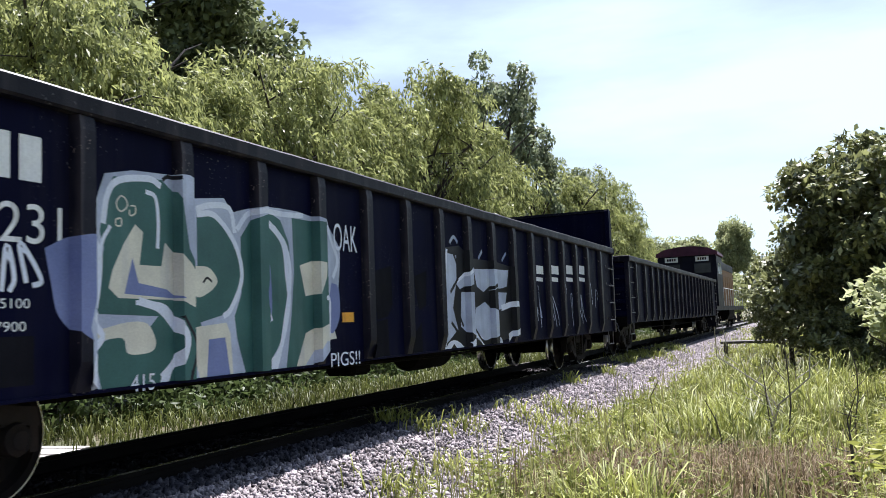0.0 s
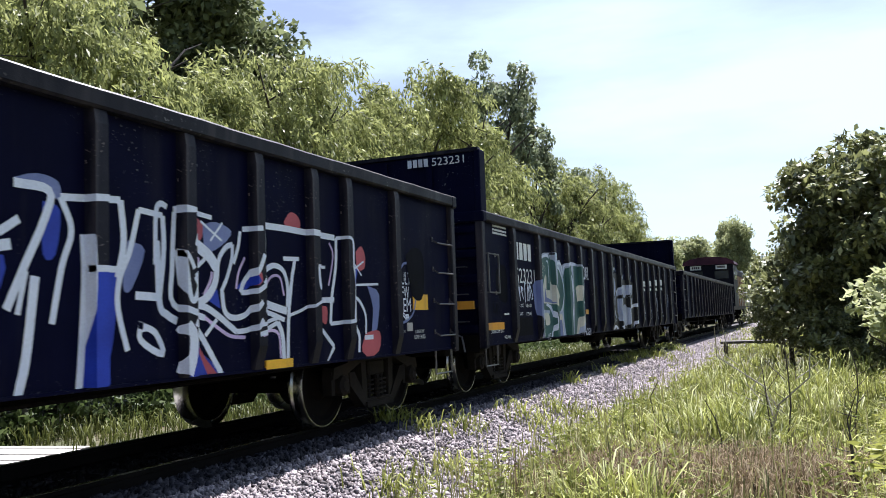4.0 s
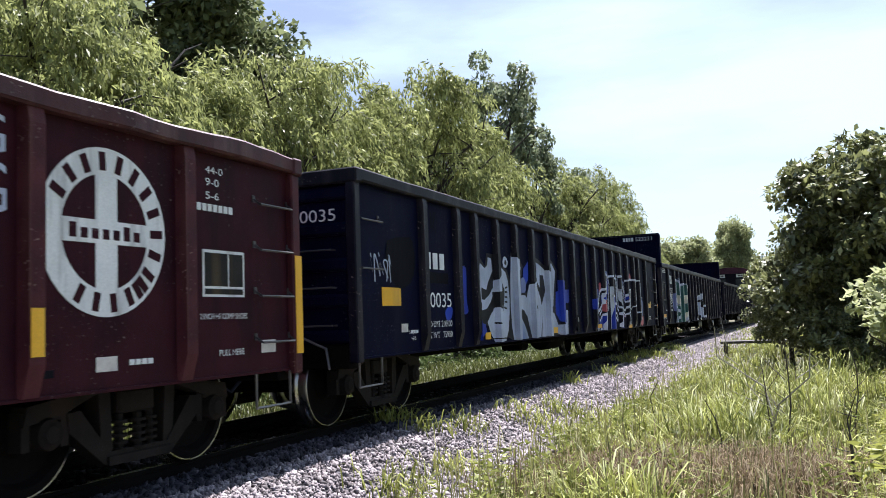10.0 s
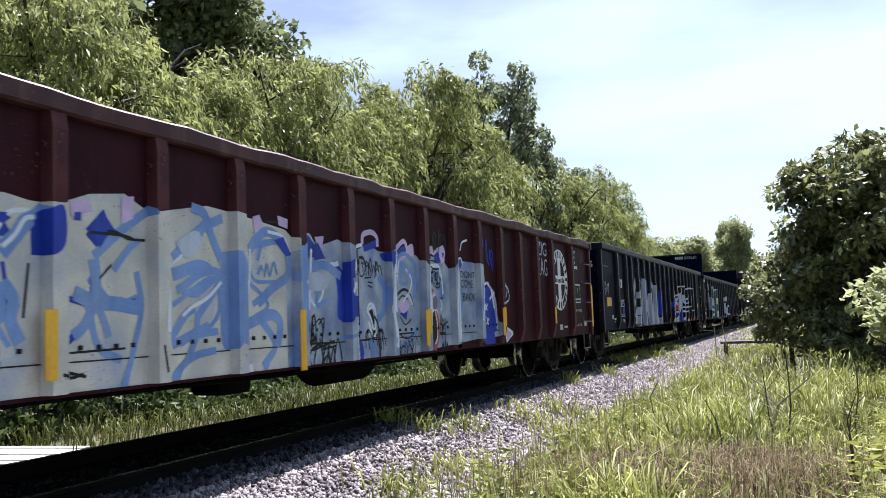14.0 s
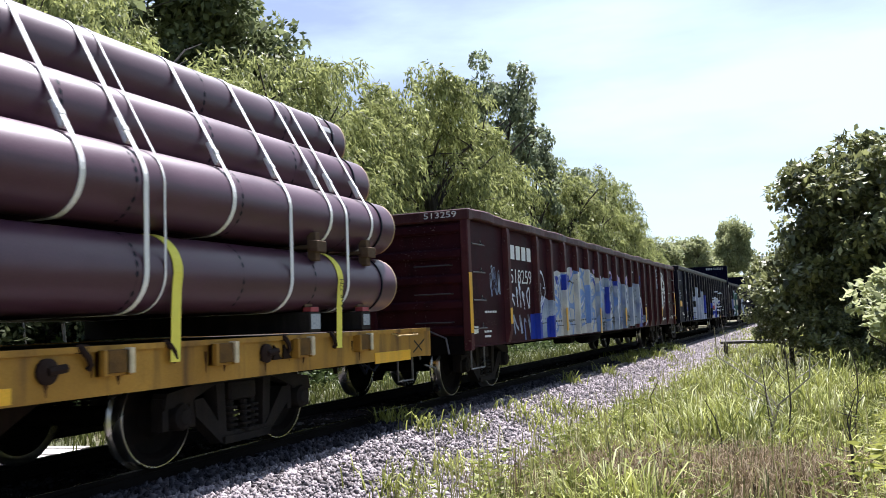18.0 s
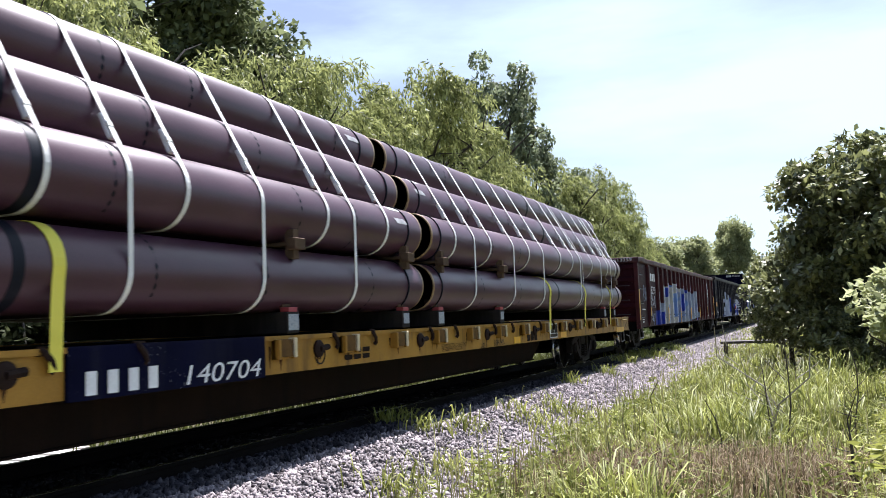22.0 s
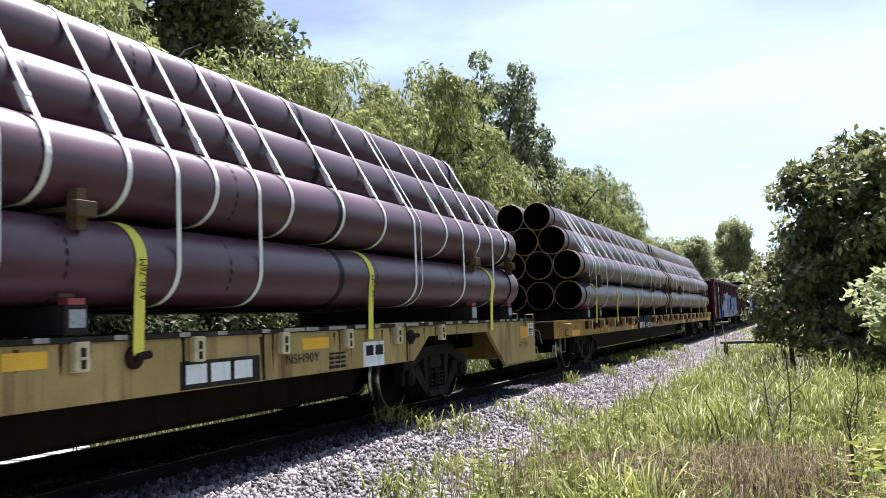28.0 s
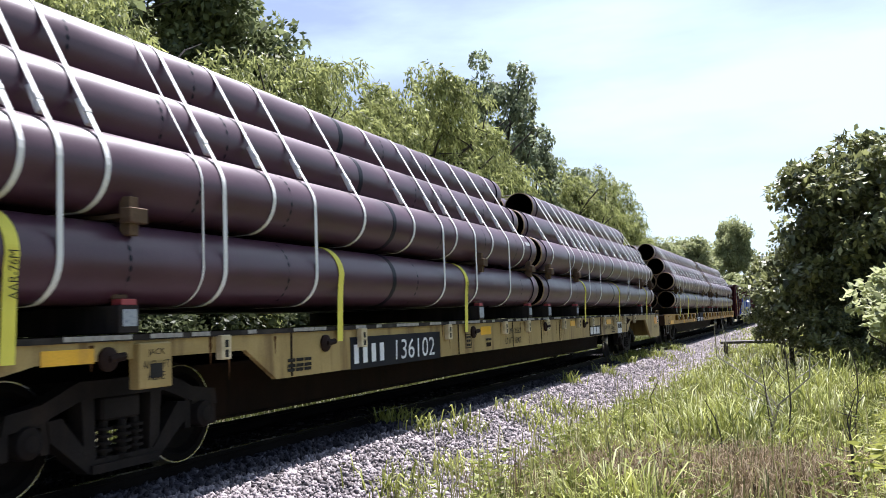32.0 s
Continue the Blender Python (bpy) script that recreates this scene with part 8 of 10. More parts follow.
side_r.paint("graffiti", [stroke(curve([(3.15, 1.56), (3.34, 1.66), (3.46, 1.62)], 4), 0.04), stroke([(3.55, 1.57), (3.66, 1.28)], 0.05), stroke([(3.46, 1.42), (3.67, 1.52)], 0.04), stroke([(3.26, 1.35), (3.35, 1.25)], 0.03), stroke([(3.37, 1.35), (3.24, 1.25)], 0.03), stroke([(3.31, 1.16), (3.37, 1.04)], 0.03), stroke([(3.41, 1.14), (3.29, 1.05)], 0.03), stroke([(4.09, 1.01), (4.19, 0.75)], 0.05), stroke([(4.19, 0.75), (4.5, 0.89)], 0.05)], P_PURE)
side_r.paint("graffiti", [stroke([(4.5, 0.89), (4.09, 1.01)], 0.05), stroke(curve([(4.18, 1.64), (4.33, 1.6), (4.37, 1.43), (4.17, 1.38), (4.11, 1.46)], 4), 0.025)], P_PURE)
stencil("DONT", car_r, 1.525, 2.28, 1.71, 0.09, P_BLACK, 0.56, name="scrawl")
stencil("COME", car_r, 1.525, 2.29, 1.57, 0.11, P_BLACK, 0.46, name="scrawl")
stencil("BACK", car_r, 1.525, 2.36, 1.39, 0.11, P_BLACK, 0.47, name="scrawl")
side_w.paint("repaint_patch", [[(-2.76, 1.69), (-2.26, 1.78), (-2.25, 1.33), (-2.38, 1.2), (-2.63, 1.17)], [(-2.69, 1.14), (-2.38, 1.17), (-2.36, 0.79), (-2.89, 0.79)], [(-1.66, 1.67), (-1.26, 1.76), (-1.3, 1.33), (-1.52, 1.26)], [(-1.66, 0.99), (-1.45, 1.12), (-1.45, 0.79), (-1.81, 0.79)]], M_GREY)
stencil("OAK", car_w, 1.52, -3.58, 1.88, 0.28, P_PURE, 0.49, name="scrawl")
stencil("PIGS!!", car_w, 1.52, -3.69, 0.71, 0.14, P_PURE, 0.6, name="scrawl")
side_w.paint("graffiti", [stroke(curve([(-6.55, 2.05), (-6.51, 2.09), (-6.46, 2.07), (-6.45, 2.02), (-6.51, 1.98), (-6.55, 2.01), (-6.55, 2.05)], 4), 0.012), stroke(curve([(-6.42, 2.03), (-6.37, 2.03), (-6.37, 1.98), (-6.42, 1.96), (-6.43, 2)], 4), 0.012), stroke(curve([(-6.56, 1.92), (-6.51, 1.93), (-6.51, 1.88), (-6.56, 1.88), (-6.56, 1.92)], 4), 0.012)], P_CREAM, "thin pale rings")
side_w.paint("graffiti", [stroke(curve([(-6.77, 1.78), (-6.71, 1.64), (-6.75, 1.32), (-6.82, 1.23), (-6.75, 1.18), (-6.69, 1.1), (-6.81, 0.97), (-6.83, 0.81)], 4), 0.05), stroke(curve([(-6.68, 1.88), (-6.64, 2.08), (-6.53, 2.2), (-6.23, 2.25), (-6.1, 2.21)], 4), 0.05), stroke(curve([(-5.7, 2.08), (-5.52, 2.13), (-5.27, 2.13), (-5.2, 1.93)], 4), 0.05), stroke(curve([(-5.17, 1.96), (-5.01, 2.11), (-4.76, 2.16), (-4.46, 2.16), (-4.12, 2.18)], 4), 0.05), stroke(curve([(-4.72, 1.62), (-4.74, 1.33), (-4.68, 1.18)], 4), 0.045), stroke(curve([(-4.63, 2.03), (-4.43, 1.86), (-4.37, 1.57), (-4.46, 1.21), (-4.58, 0.86), (-4.75, 0.67)], 4), 0.05), stroke(curve([(-3.7, 2.16), (-3.6, 1.97), (-3.49, 1.78), (-3.59, 1.6)], 4), 0.05), stroke(curve([(-3.86, 1.39), (-3.67, 1.39), (-3.69, 1.01)], 4), 0.045), stroke(curve([(-6.11, 0.79), (-5.97, 0.9), (-5.91, 1.07), (-6.01, 1.2), (-6.14, 1.3), (-6.34, 1.35)], 4), 0.06)], P_PURE)
side_w.paint("graffiti", [[(-0.69, 2.09), (-0.14, 2.15), (0.36, 2), (1.33, 2), (2.09, 1.95), (2.47, 1.34), (2.32, 0.84), (1, 0.68), (-0.78, 0.74)]], P_BLACK, "black backing of the silver letters")
side_w.paint("graffiti", [[(-0.65, 2.03), (-0.25, 2.01), (-0.27, 1.67), (-0.43, 1.29), (-0.27, 1), (-0.68, 0.83), (-0.78, 1.17)], [(-0.3, 1.63), (0.19, 1.86), (0.26, 1.64), (-0.16, 1.55)], [(0.4, 1.85), (1.32, 1.88), (1.15, 1.58), (0.82, 1.51), (0.5, 1.6)], [(-0.11, 1.51), (0.3, 1.51), (0.17, 0.9), (-0.17, 1.04)], [(0.43, 1.29), (0.81, 1.38), (1.17, 1.25), (1.29, 0.87), (0.72, 0.78), (0.33, 0.9)], [(1.38, 1.88), (1.95, 1.89), (1.84, 1.63), (1.43, 1.57)], [(1.39, 1.53), (1.83, 1.53), (1.7, 1.29), (1.38, 1.26)]], P_WHITE, "silver letters with black outlines")
side_w.paint("graffiti", [stroke(curve([(-0.58, 2.08), (-0.69, 1.5), (-0.73, 0.74)], 4), 0.06), stroke(curve([(0.27, 1.91), (0.22, 1.34), (0.21, 0.82)], 4), 0.07), stroke(curve([(1.3, 1.98), (1.3, 1.53), (1.21, 1.15)], 4), 0.06), stroke(curve([(1.54, 1.29), (2.27, 1.34), (2.35, 0.99), (1.85, 0.84)], 4), 0.09), stroke(curve([(-0.8, 0.73), (-0.44, 0.84), (0.04, 0.72)], 4), 0.05), stroke(curve([(0.05, 0.79), (0.46, 0.9), (0.91, 0.68)], 4), 0.06), stroke(curve([(1.29, 0.87), (1.52, 0.77), (1.33, 0.7)], 4), 0.06), stroke([(-0.3, 1.63), (0.24, 1.84)], 0.05)], P_PURE)
side_w.paint("graffiti", [stroke(curve([(-0.39, 2.09), (-0.18, 1.76), (-0.5, 1.5)], 4), 0.05), stroke(curve([(0.34, 1.99), (0.65, 1.89), (1.32, 1.93)], 4), 0.06), stroke(curve([(0.54, 1.52), (0.84, 1.43), (1.11, 1.28)], 4), 0.06), stroke([(0.77, 1.5), (1.22, 1.65)], 0.05), stroke(curve([(-0.5, 1.1), (-0.18, 0.93), (0.33, 0.88)], 4), 0.05), stroke(curve([(-0.21, 1.5), (-0.24, 1.25), (-0.07, 1.04)], 4), 0.05), stroke(curve([(0.39, 0.99), (0.73, 0.8), (1.23, 0.86)], 4), 0.04), stroke([(1.42, 1.56), (1.84, 1.59)], 0.05)], P_BLACK)
side_w.paint("graffiti", [stroke(curve([(-0.47, 2.17), (-0.32, 2.26), (-0.18, 2.19)], 4), 0.05), stroke([(0.61, 2.01), (0.77, 2.13)], 0.05), stroke([(1.65, 2.03), (1.86, 2.16)], 0.05)], P_SKY, "pale blue overspray")

# ------------------------------------------------------------------ details of the flat cars
bars(car_f, 1.459, 4.81, 0.73, (0.165,) * 3, 0.16, M_SILL, 0.041)
part("notice_plate", boxes((1.4495, 1.456, 6.23, 6.73, 0.73, 1)), M_WHITE, car_f)
part("notice_panel", boxes((1.4495, 1.459, 6.28, 6.47, 0.82, 0.97)), M_INK, car_f)
part("notice_panel", boxes((1.4495, 1.459, 6.51, 6.71, 0.82, 0.98)), M_INK, car_f)
part("notice_panel", boxes((1.4495, 1.459, 6.24, 6.71, 0.75, 0.81)), M_INK, car_f)
part("number_panel", boxes((1.4495, 1.478, -5.1, -2.89, 0.69, 1.05)), M_BLACK, car_f, "deep black number panel in the side sill")
bars(car_f, 1.481, -4.95, 0.72, (0.099,) * 4, 0.16, M_WHITE, 0.099)
stencil("140704", car_f, 1.481, -3.94, 0.71, 0.15, M_WHITE, 0.96, slant=0.3)
stencil("FOR RESTRICTED LOADING ONLY", car_f, 1.459, 1.11, 0.77, 0.05, M_SILL, 0.89)
stencil("SEE EQUIPMENT REGISTER", car_f, 1.459, 1.11, 0.72, 0.05, M_SILL, 0.72)
stencil("L-03-S", car_f, 1.459, 2.56, 0.71, 0.07, M_INK, 0.26)
stencil("BSH 90S", car_f, 1.459, 3.14, 0.72, 0.08, M_INK, 0.47)
bars(car_f, 1.459, -1.44, 0.83, (0.157,) * 3, 0.05, M_SILL, 0.039)
bars(car_f, 1.459, -1.44, 0.76, (0.155,) * 3, 0.05, M_SILL, 0.039)
bm = bmesh.new(); ring_lathe(bm, [(0.10, 1.4505), (0.10, 1.456), (0.085, 1.456), (0.085, 1.4505)], "x", (0, -1.92, 0.845), 24, closed=True); part("stencil_ring", bm, M_INK, car_f); part("stencil_bar", boxes((1.4505, 1.456, -1.97, -1.87, 0.875, 0.89)), M_INK, car_f); part("stencil_bar", boxes((1.4505, 1.4565, -1.929, -1.911, 0.795, 0.875)), M_INK, car_f)
part("reflector", boxes((1.4495, 1.456, -6.08, -5.68, 0.72, 0.82)), M_AMBER, car_f)
part("reflector", boxes((1.4495, 1.456, 6.95, 7.38, 0.72, 0.82)), M_AMBER, car_f)
part("reflector", boxes((1.4495, 1.456, 4.13, 4.44, 0.72, 0.82)), M_AMBER, car_f)
part("reflector", boxes((1.4495, 1.456, -12.3, -11.68, 0.72, 0.84)), M_AMBER, car_f)
part("reflector", boxes((1.4495, 1.456, 12.13, 13.05, 0.68, 0.8)), M_AMBER, car_f)
part("reflector", boxes((1.4495, 1.456, -8.92, -8.84, 0.7, 0.8)), M_AMBER, car_f)
bars(car_f, 1.459, -12.84, 0.73, (0.216,) * 1, 0.14, M_INK, 0.024)
part("notice_panel", boxes((1.4495, 1.461, -12.8, -12.63, 0.75, 0.85)), M_YELLOW, car_f)
part("emblem_panel", boxes((1.4495, 1.456, 4.85, 5.89, 0.67, 0.89)), M_INK, car_h, "black panel with white bars")
bars(car_h, 1.459, 4.91, 0.71, (0.251,) * 3, 0.15, M_WHITE, 0.055)
stencil("NSH90Y", car_h, 1.459, 6.3, 0.78, 0.09, M_INK, 0.59)
part("notice_plate", boxes((1.4495, 1.456, 7.8, 8.29, 0.66, 0.93)), M_WHITE, car_h)
part("notice_panel", boxes((1.4495, 1.459, 7.86, 8.03, 0.78, 0.89)), M_INK, car_h)
part("notice_panel", boxes((1.4495, 1.459, 8.08, 8.26, 0.78, 0.89)), M_INK, car_h)
bars(car_h, 1.459, 7.08, 0.83, (0.096,) * 3, 0.02, M_INK, 0.017)
bars(car_h, 1.459, 7.08, 0.78, (0.096,) * 3, 0.03, M_INK, 0.017)
bars(car_h, 1.459, 7.08, 0.74, (0.096,) * 3, 0.02, M_INK, 0.017)
bars(car_h, 1.459, 7.07, 0.69, (0.099,) * 3, 0.03, M_INK, 0.017)
part("reflector", boxes((1.4495, 1.456, 3.25, 3.59, 0.92, 1.03)), M_AMBER, car_h)
part("reflector", boxes((1.4495, 1.456, 6.59, 7.08, 0.9, 1.01)), M_AMBER, car_h)
part("number_panel", boxes((1.4495, 1.456, -5.78, -3.40, 0.65, 0.99)), M_BAND, car_h, "black number panel")
bars(car_h, 1.459, -5.71, 0.71, (0.099,) * 4, 0.2, M_WHITE, 0.099)
stencil("136102", car_h, 1.459, -4.72, 0.7, 0.23, M_WHITE, 1.12, slant=0.06)
stencil("LD LMT  202600", car_h, 1.459, -0.78, 0.88, 0.09, M_INK, 0.79)
stencil("LT WT    83400", car_h, 1.459, -0.79, 0.72, 0.1, M_INK, 0.79)
part("reflector", boxes((1.4495, 1.456, -1.87, -1.44, 0.9, 1.02)), M_AMBER, car_h)
bm = boxes((1.45, 1.456, -2.49, -2.27, 0.73, 0.742), (1.45, 1.456, -2.49, -2.27, 0.918, 0.93), (1.45, 1.456, -2.49, -2.478, 0.73, 0.93), (1.45, 1.456, -2.282, -2.27, 0.73, 0.93)); part("stencil_frame", bm, M_INK, car_h)
bars(car_h, 1.459, -2.46, 0.87, (0.064,) * 2, 0.03, M_INK, 0.016)
bars(car_h, 1.459, -2.46, 0.82, (0.064,) * 2, 0.03, M_INK, 0.016)
bars(car_h, 1.459, -2.46, 0.76, (0.064,) * 2, 0.03, M_INK, 0.016)
bars(car_h, 1.459, -1.69, 0.81, (0.049,) * 4, 0.03, M_INK, 0.016)
bars(car_h, 1.459, -1.67, 0.72, (0.195,) * 1, 0.06, M_SILL, 0.065)
bars(car_h, 1.459, -6.97, 0.8, (0.122,) * 3, 0.03, M_INK, 0.021)
bars(car_h, 1.459, -6.97, 0.75, (0.122,) * 3, 0.03, M_INK, 0.021)
bars(car_h, 1.459, -6.98, 0.71, (0.122,) * 3, 0.03, M_INK, 0.022)
part("reflector", boxes((1.4495, 1.456, -9.76, -9.32, 0.93, 1.03)), M_AMBER, car_h)
part("warning_plate", boxes((1.4495, 1.456, 13.72, 14, 0.82, 1.03)), M_WHITE, car_h)
stencil("DANGER", car_h, 1.46, 13.75, 0.96, 0.05, P_RED, 0.22)
bars(car_h, 1.459, 13.74, 0.91, (0.064,) * 3, 0.03, M_INK, 0.016)
bars(car_h, 1.459, 13.74, 0.88, (0.064,) * 3, 0.02, M_INK, 0.016)
bars(car_h, 1.459, 13.74, 0.84, (0.064,) * 3, 0.02, M_INK, 0.016)
part("reflector", boxes((1.4495, 1.456, 13.28, 13.7, 0.79, 0.99)), M_ORANGE, car_h)
stencil("INCH HF COMP SHOES", car_h, 1.459, 13.19, 0.65, 0.08, M_INK, 0.5)
jack = part("jack_pad", bevel(boxes((1.40, 1.50, -8.94, -8.59, 0.72, 1.05)), 0.01), M_CREAM, car_h, "cream jacking pad")
stencil("JACK", jack, 1.503, -8.852, 0.95, 0.055, M_INK, 0.175)
stencil("AND LIFT", jack, 1.503, -8.905, 0.865, 0.055, M_INK, 0.28)
stencil("HERE", jack, 1.503, -8.852, 0.78, 0.055, M_INK, 0.175)
part("jack_hole", bevel(boxes((1.49, 1.505, -8.835, -8.695, 0.79, 0.9)), 0.01), M_INK, jack)

# round emblem on the red car: a white ring and cross, its lettering as plain marks
lg = part("emblem", boxes((1.501, 1.503, 7.40, 7.52, 1.35, 2.30), (1.501, 1.503, 7.02, 7.90, 1.76, 1.88)), M_WHITE, car_r, "scratched white round emblem with a cross")
bm = bmesh.new()
ring_lathe(bm, [(0.585, 1.5005), (0.585, 1.504), (0.40, 1.504), (0.40, 1.5005)], "x", (0, 7.46, 1.823), 40, closed=True)
part("emblem_ring", bm, M_WHITE, lg)
part("emblem_bar", boxes((1.5005, 1.5045, 7.07, 7.85, 1.74, 1.90)), M_WHITE, lg)
part("emblem_bar", boxes((1.5005, 1.5040, 7.36, 7.56, 1.40, 2.25)), M_WHITE, lg)
for k in range(17):
    a = radians(150 - 18.5 * k + (26 if k > 11 else 0))
    c, s = math.cos(a), math.sin(a)
    bm = bmesh.new()
    box(bm, 1.5045, 1.5065, -0.03, 0.03, -0.065, 0.065)
    part("emblem_mark", bm, M_RED, lg, at=pose(0, 7.46 + 0.49 * c, 1.823 + 0.49 * s, math.degrees(a) - 90, 0, 0))
for k in range(7):
    part("emblem_mark", boxes((1.5045, 1.5065, 7.13 + 0.098 * k, 7.19 + 0.098 * k, 1.77, 1.87 if k in (0, 5) else 1.84)), M_RED, lg)

# rivets along the lower edge of the red car's repaired panels
rivet = mesh_of("rivet", boxes((1.50, 1.516, -0.016, 0.016, -0.016, 0.016)), M_INK)
for k in range(60):
    y = -35.2 + k * 0.16 - mid_r
    if all(abs(y - p) > 0.09 for p in side_r.posts):
        part("rivet", rivet, None, car_r, at=pose(0, y, 1.04))
for k in range(11):
    y0 = side_r.posts[2 + k] + 0.08
    part("seam", boxes((1.4995, 1.5075, y0, side_r.posts[3 + k] - 0.08, 0.945, 0.955)), M_INK, car_r)

# numbers on the end sheets and the bulkhead
def end_text(words, parent, x0, y, z, size, width):
    """White figures on a surface that faces backwards along the train."""
    stencil(words, parent, 0, 0, 0, size, M_WHITE, width, turn=pose(x0, y, z, 0, 0, -90))


end_text("60035", car_a, 0.83, -9.55 - 0.115, 2.22, 0.13, 0.55)
end_text("513259", car_r, 0.92, -9.80 - 0.062, 2.575, 0.085, 0.50)
end_text("523231", car_w, 0.81, -9.725 - 0.045, 3.45, 0.12, 0.52)
for k in range(4):
    part("marking", boxes((0.41 + 0.09 * k, 0.475 + 0.09 * k, -9.775, -9.768, 3.45, 3.57)), M_WHITE, car_w)
part("reflector", boxes((1.10, 1.40, -9.80, -9.72, 1.28, 1.40)), M_ORANGE, car_w)

# stake pockets, winch rings, hooks and rust along the flat cars
rd = random.Random(17)
pocket_f = stake_pocket_mesh(M_YELLOW)
stake = mesh_of("stake", bevel(boxes((1.45, 1.525, -0.09, 0.09, -0.14, 0.02)), 0.006), M_POCKET)
cheek = mesh_of("cheek", bevel(boxes((1.44, 1.545, 0.10, 0.15, -0.15, 0.03)), 0.008), M_PALE)
gusset = bmesh.new()
prism(gusset, [(-0.07, -0.10), (0.07, -0.10), (-0.05, 0.03)], 1.45, 1.47)
gusset = mesh_of("gusset", gusset, M_SILL)
ringm = bmesh.new()
ring_lathe(ringm, [(0.085, 1.452), (0.085, 1.475), (0.06, 1.495), (0.025, 1.495), (0.02, 1.46)], "x", (0, 0, 0), 18)
tube(ringm, [(1.49, -0.02, 0.0), (1.50, 0.12, 0.015)], 0.03, 8)
ringm = mesh_of("strap_winch", ringm, M_WINCH, 40)
hookm = bmesh.new()
tube(hookm, [(1.46, -0.03, 0.07), (1.49, -0.02, 0.04), (1.49, 0.03, -0.01), (1.48, 0.06, -0.06), (1.46, 0.05, -0.09)], 0.022, 6)
box(hookm, 1.45, 1.475, -0.06, 0.05, 0.02, 0.08)
hookm = mesh_of("lashing_hook", hookm, M_WINCH)


def rust_run(parent, y, z, length, seed, x=1.4515, material=M_RUSTRUN):
    """A thin run of rust down a side, widest at its top."""
    r = random.Random(seed)
    n = 6
    left = [(y - 0.022 * (1 - k / n) * r.uniform(0.5, 1.3) - 0.003, z - length * k / n) for k in range(n + 1)]
    right = [(y + 0.022 * (1 - k / n) * r.uniform(0.5, 1.3) + 0.003, z - length * k / n) for k in range(n + 1)]
    bm = bmesh.new()
    v = [[bm.verts.new((x, *p)) for p in pair] for pair in zip(left, right)]
    for a, b in zip(v, v[1:]):
        bm.faces.new((a[0], a[1], b[1], b[0]))
    part("rust_run", bm, material, parent, "brown rust run")


for k in range(23):
    y = -13.41 + k * 1.2
    odd = k % 2 == (1 if k < 10 else 0)
    if y < -11.7 or y > 11.9:
        continue
    if not -5.2 < y < -2.65:
        p = part("stake_pocket", pocket_f, None, car_f, at=pose(0, y, F1_Z - 0.04))
        part("stake", stake, None, p, "rusty block in the pocket", at=pose(0, 0, 0))
        part("cheek", cheek, None, p, "pale cheek on the forward side of the pocket", at=pose(0, 0, 0))
        rust_run(car_f, y - 0.17, F1_Z - 0.08, rd.uniform(0.08, 0.2), k)
        rust_run(car_f, y + rd.uniform(-0.05, 0.08), F1_Z - 0.19, rd.uniform(0.05, 0.12), 50 + k)
    if odd and not -4.9 < y - 0.4 < -2.5:
        part("strap_winch", ringm, None, car_f, "rusty strap winch", at=pose(0, y - 0.55, F1_Z - 0.135))
        part("lashing_hook", hookm, None, car_f, at=pose(0, y - 0.26, F1_Z - 0.055))
        part("lashing_hook", hookm, None, car_f, at=pose(0, y + 0.58, F1_Z - 0.05))
        rust_run(car_f, y - 0.55, F1_Z - 0.2, 0.1, 90 + k)
for y in (10.03, 10.21, 10.37):
    part("gusset", gusset, None, car_f, at=pose(0, y, F1_Z - 0.10))

bracket = mesh_of("lashing_bracket", bevel(boxes((1.45, 1.515, -0.065, 0.065, -0.19, 0.01)), 0.008), M_PALE)
eye = mesh_of("bracket_hole", boxes((1.51, 1.517, -0.022, 0.022, -0.03, 0.03)), M_INK)
seam_me = mesh_of("seam", boxes((1.4495, 1.4575, -0.012, 0.012, -0.43, -0.03)), M_SILL)
lip_me = [mesh_of("lip_patch", boxes((1.474, 1.4785, 0.0, w, -0.02, 0.0135)), M_LIP) for w in (0.12, 0.22, 0.35)]
for k, y in enumerate((-12.7, -10.3, -7.95, -5.57, -3.17, -0.86, 0.35, 1.5, 2.66, 3.83, 5.02, 6.23, 7.43, 8.6, 9.9)):
    b = part("lashing_bracket", bracket, None, car_h, "pale lashing bracket", at=pose(0, y, F2_Z - 0.03))
    part("bracket_hole", eye, None, b, at=pose(0, 0, -0.06))
    part("bracket_hole", eye, None, b, at=pose(0, 0, -0.14))
    for d in (-0.13, 0.11):
        if not -5.9 < y + d < -3.4:
            rust_run(car_h, y + d, F2_Z - 0.03, rd.uniform(0.15, 0.38), 130 + k)
    if not -5.0 < y + 1.0 < -3.0:
        rust_run(car_h, y + rd.uniform(0.5, 1.0), F2_Z - 0.05, rd.uniform(0.1, 0.34), 160 + k)
for y in (-6.9, -2.75, -0.4, 1.2, 2.42, 4.89, 5.95, 8.9):
    part("seam", seam_me, None, car_h, at=pose(0, y, F2_Z))
for k, y in enumerate((-9.2, -6.3, -2.2, 1.45, 4.35, 9.0)):
    part("strap_winch", ringm, None, car_h, "rusty strap winch", at=pose(0, y, F2_Z - 0.15))
y = -half_h + 0.3
while y < half_h - 0.5:
    part("lip_patch", lip_me[rd.randrange(3)], None, car_h, at=pose(0, y, F2_Z))
    y += rd.uniform(0.25, 0.75)

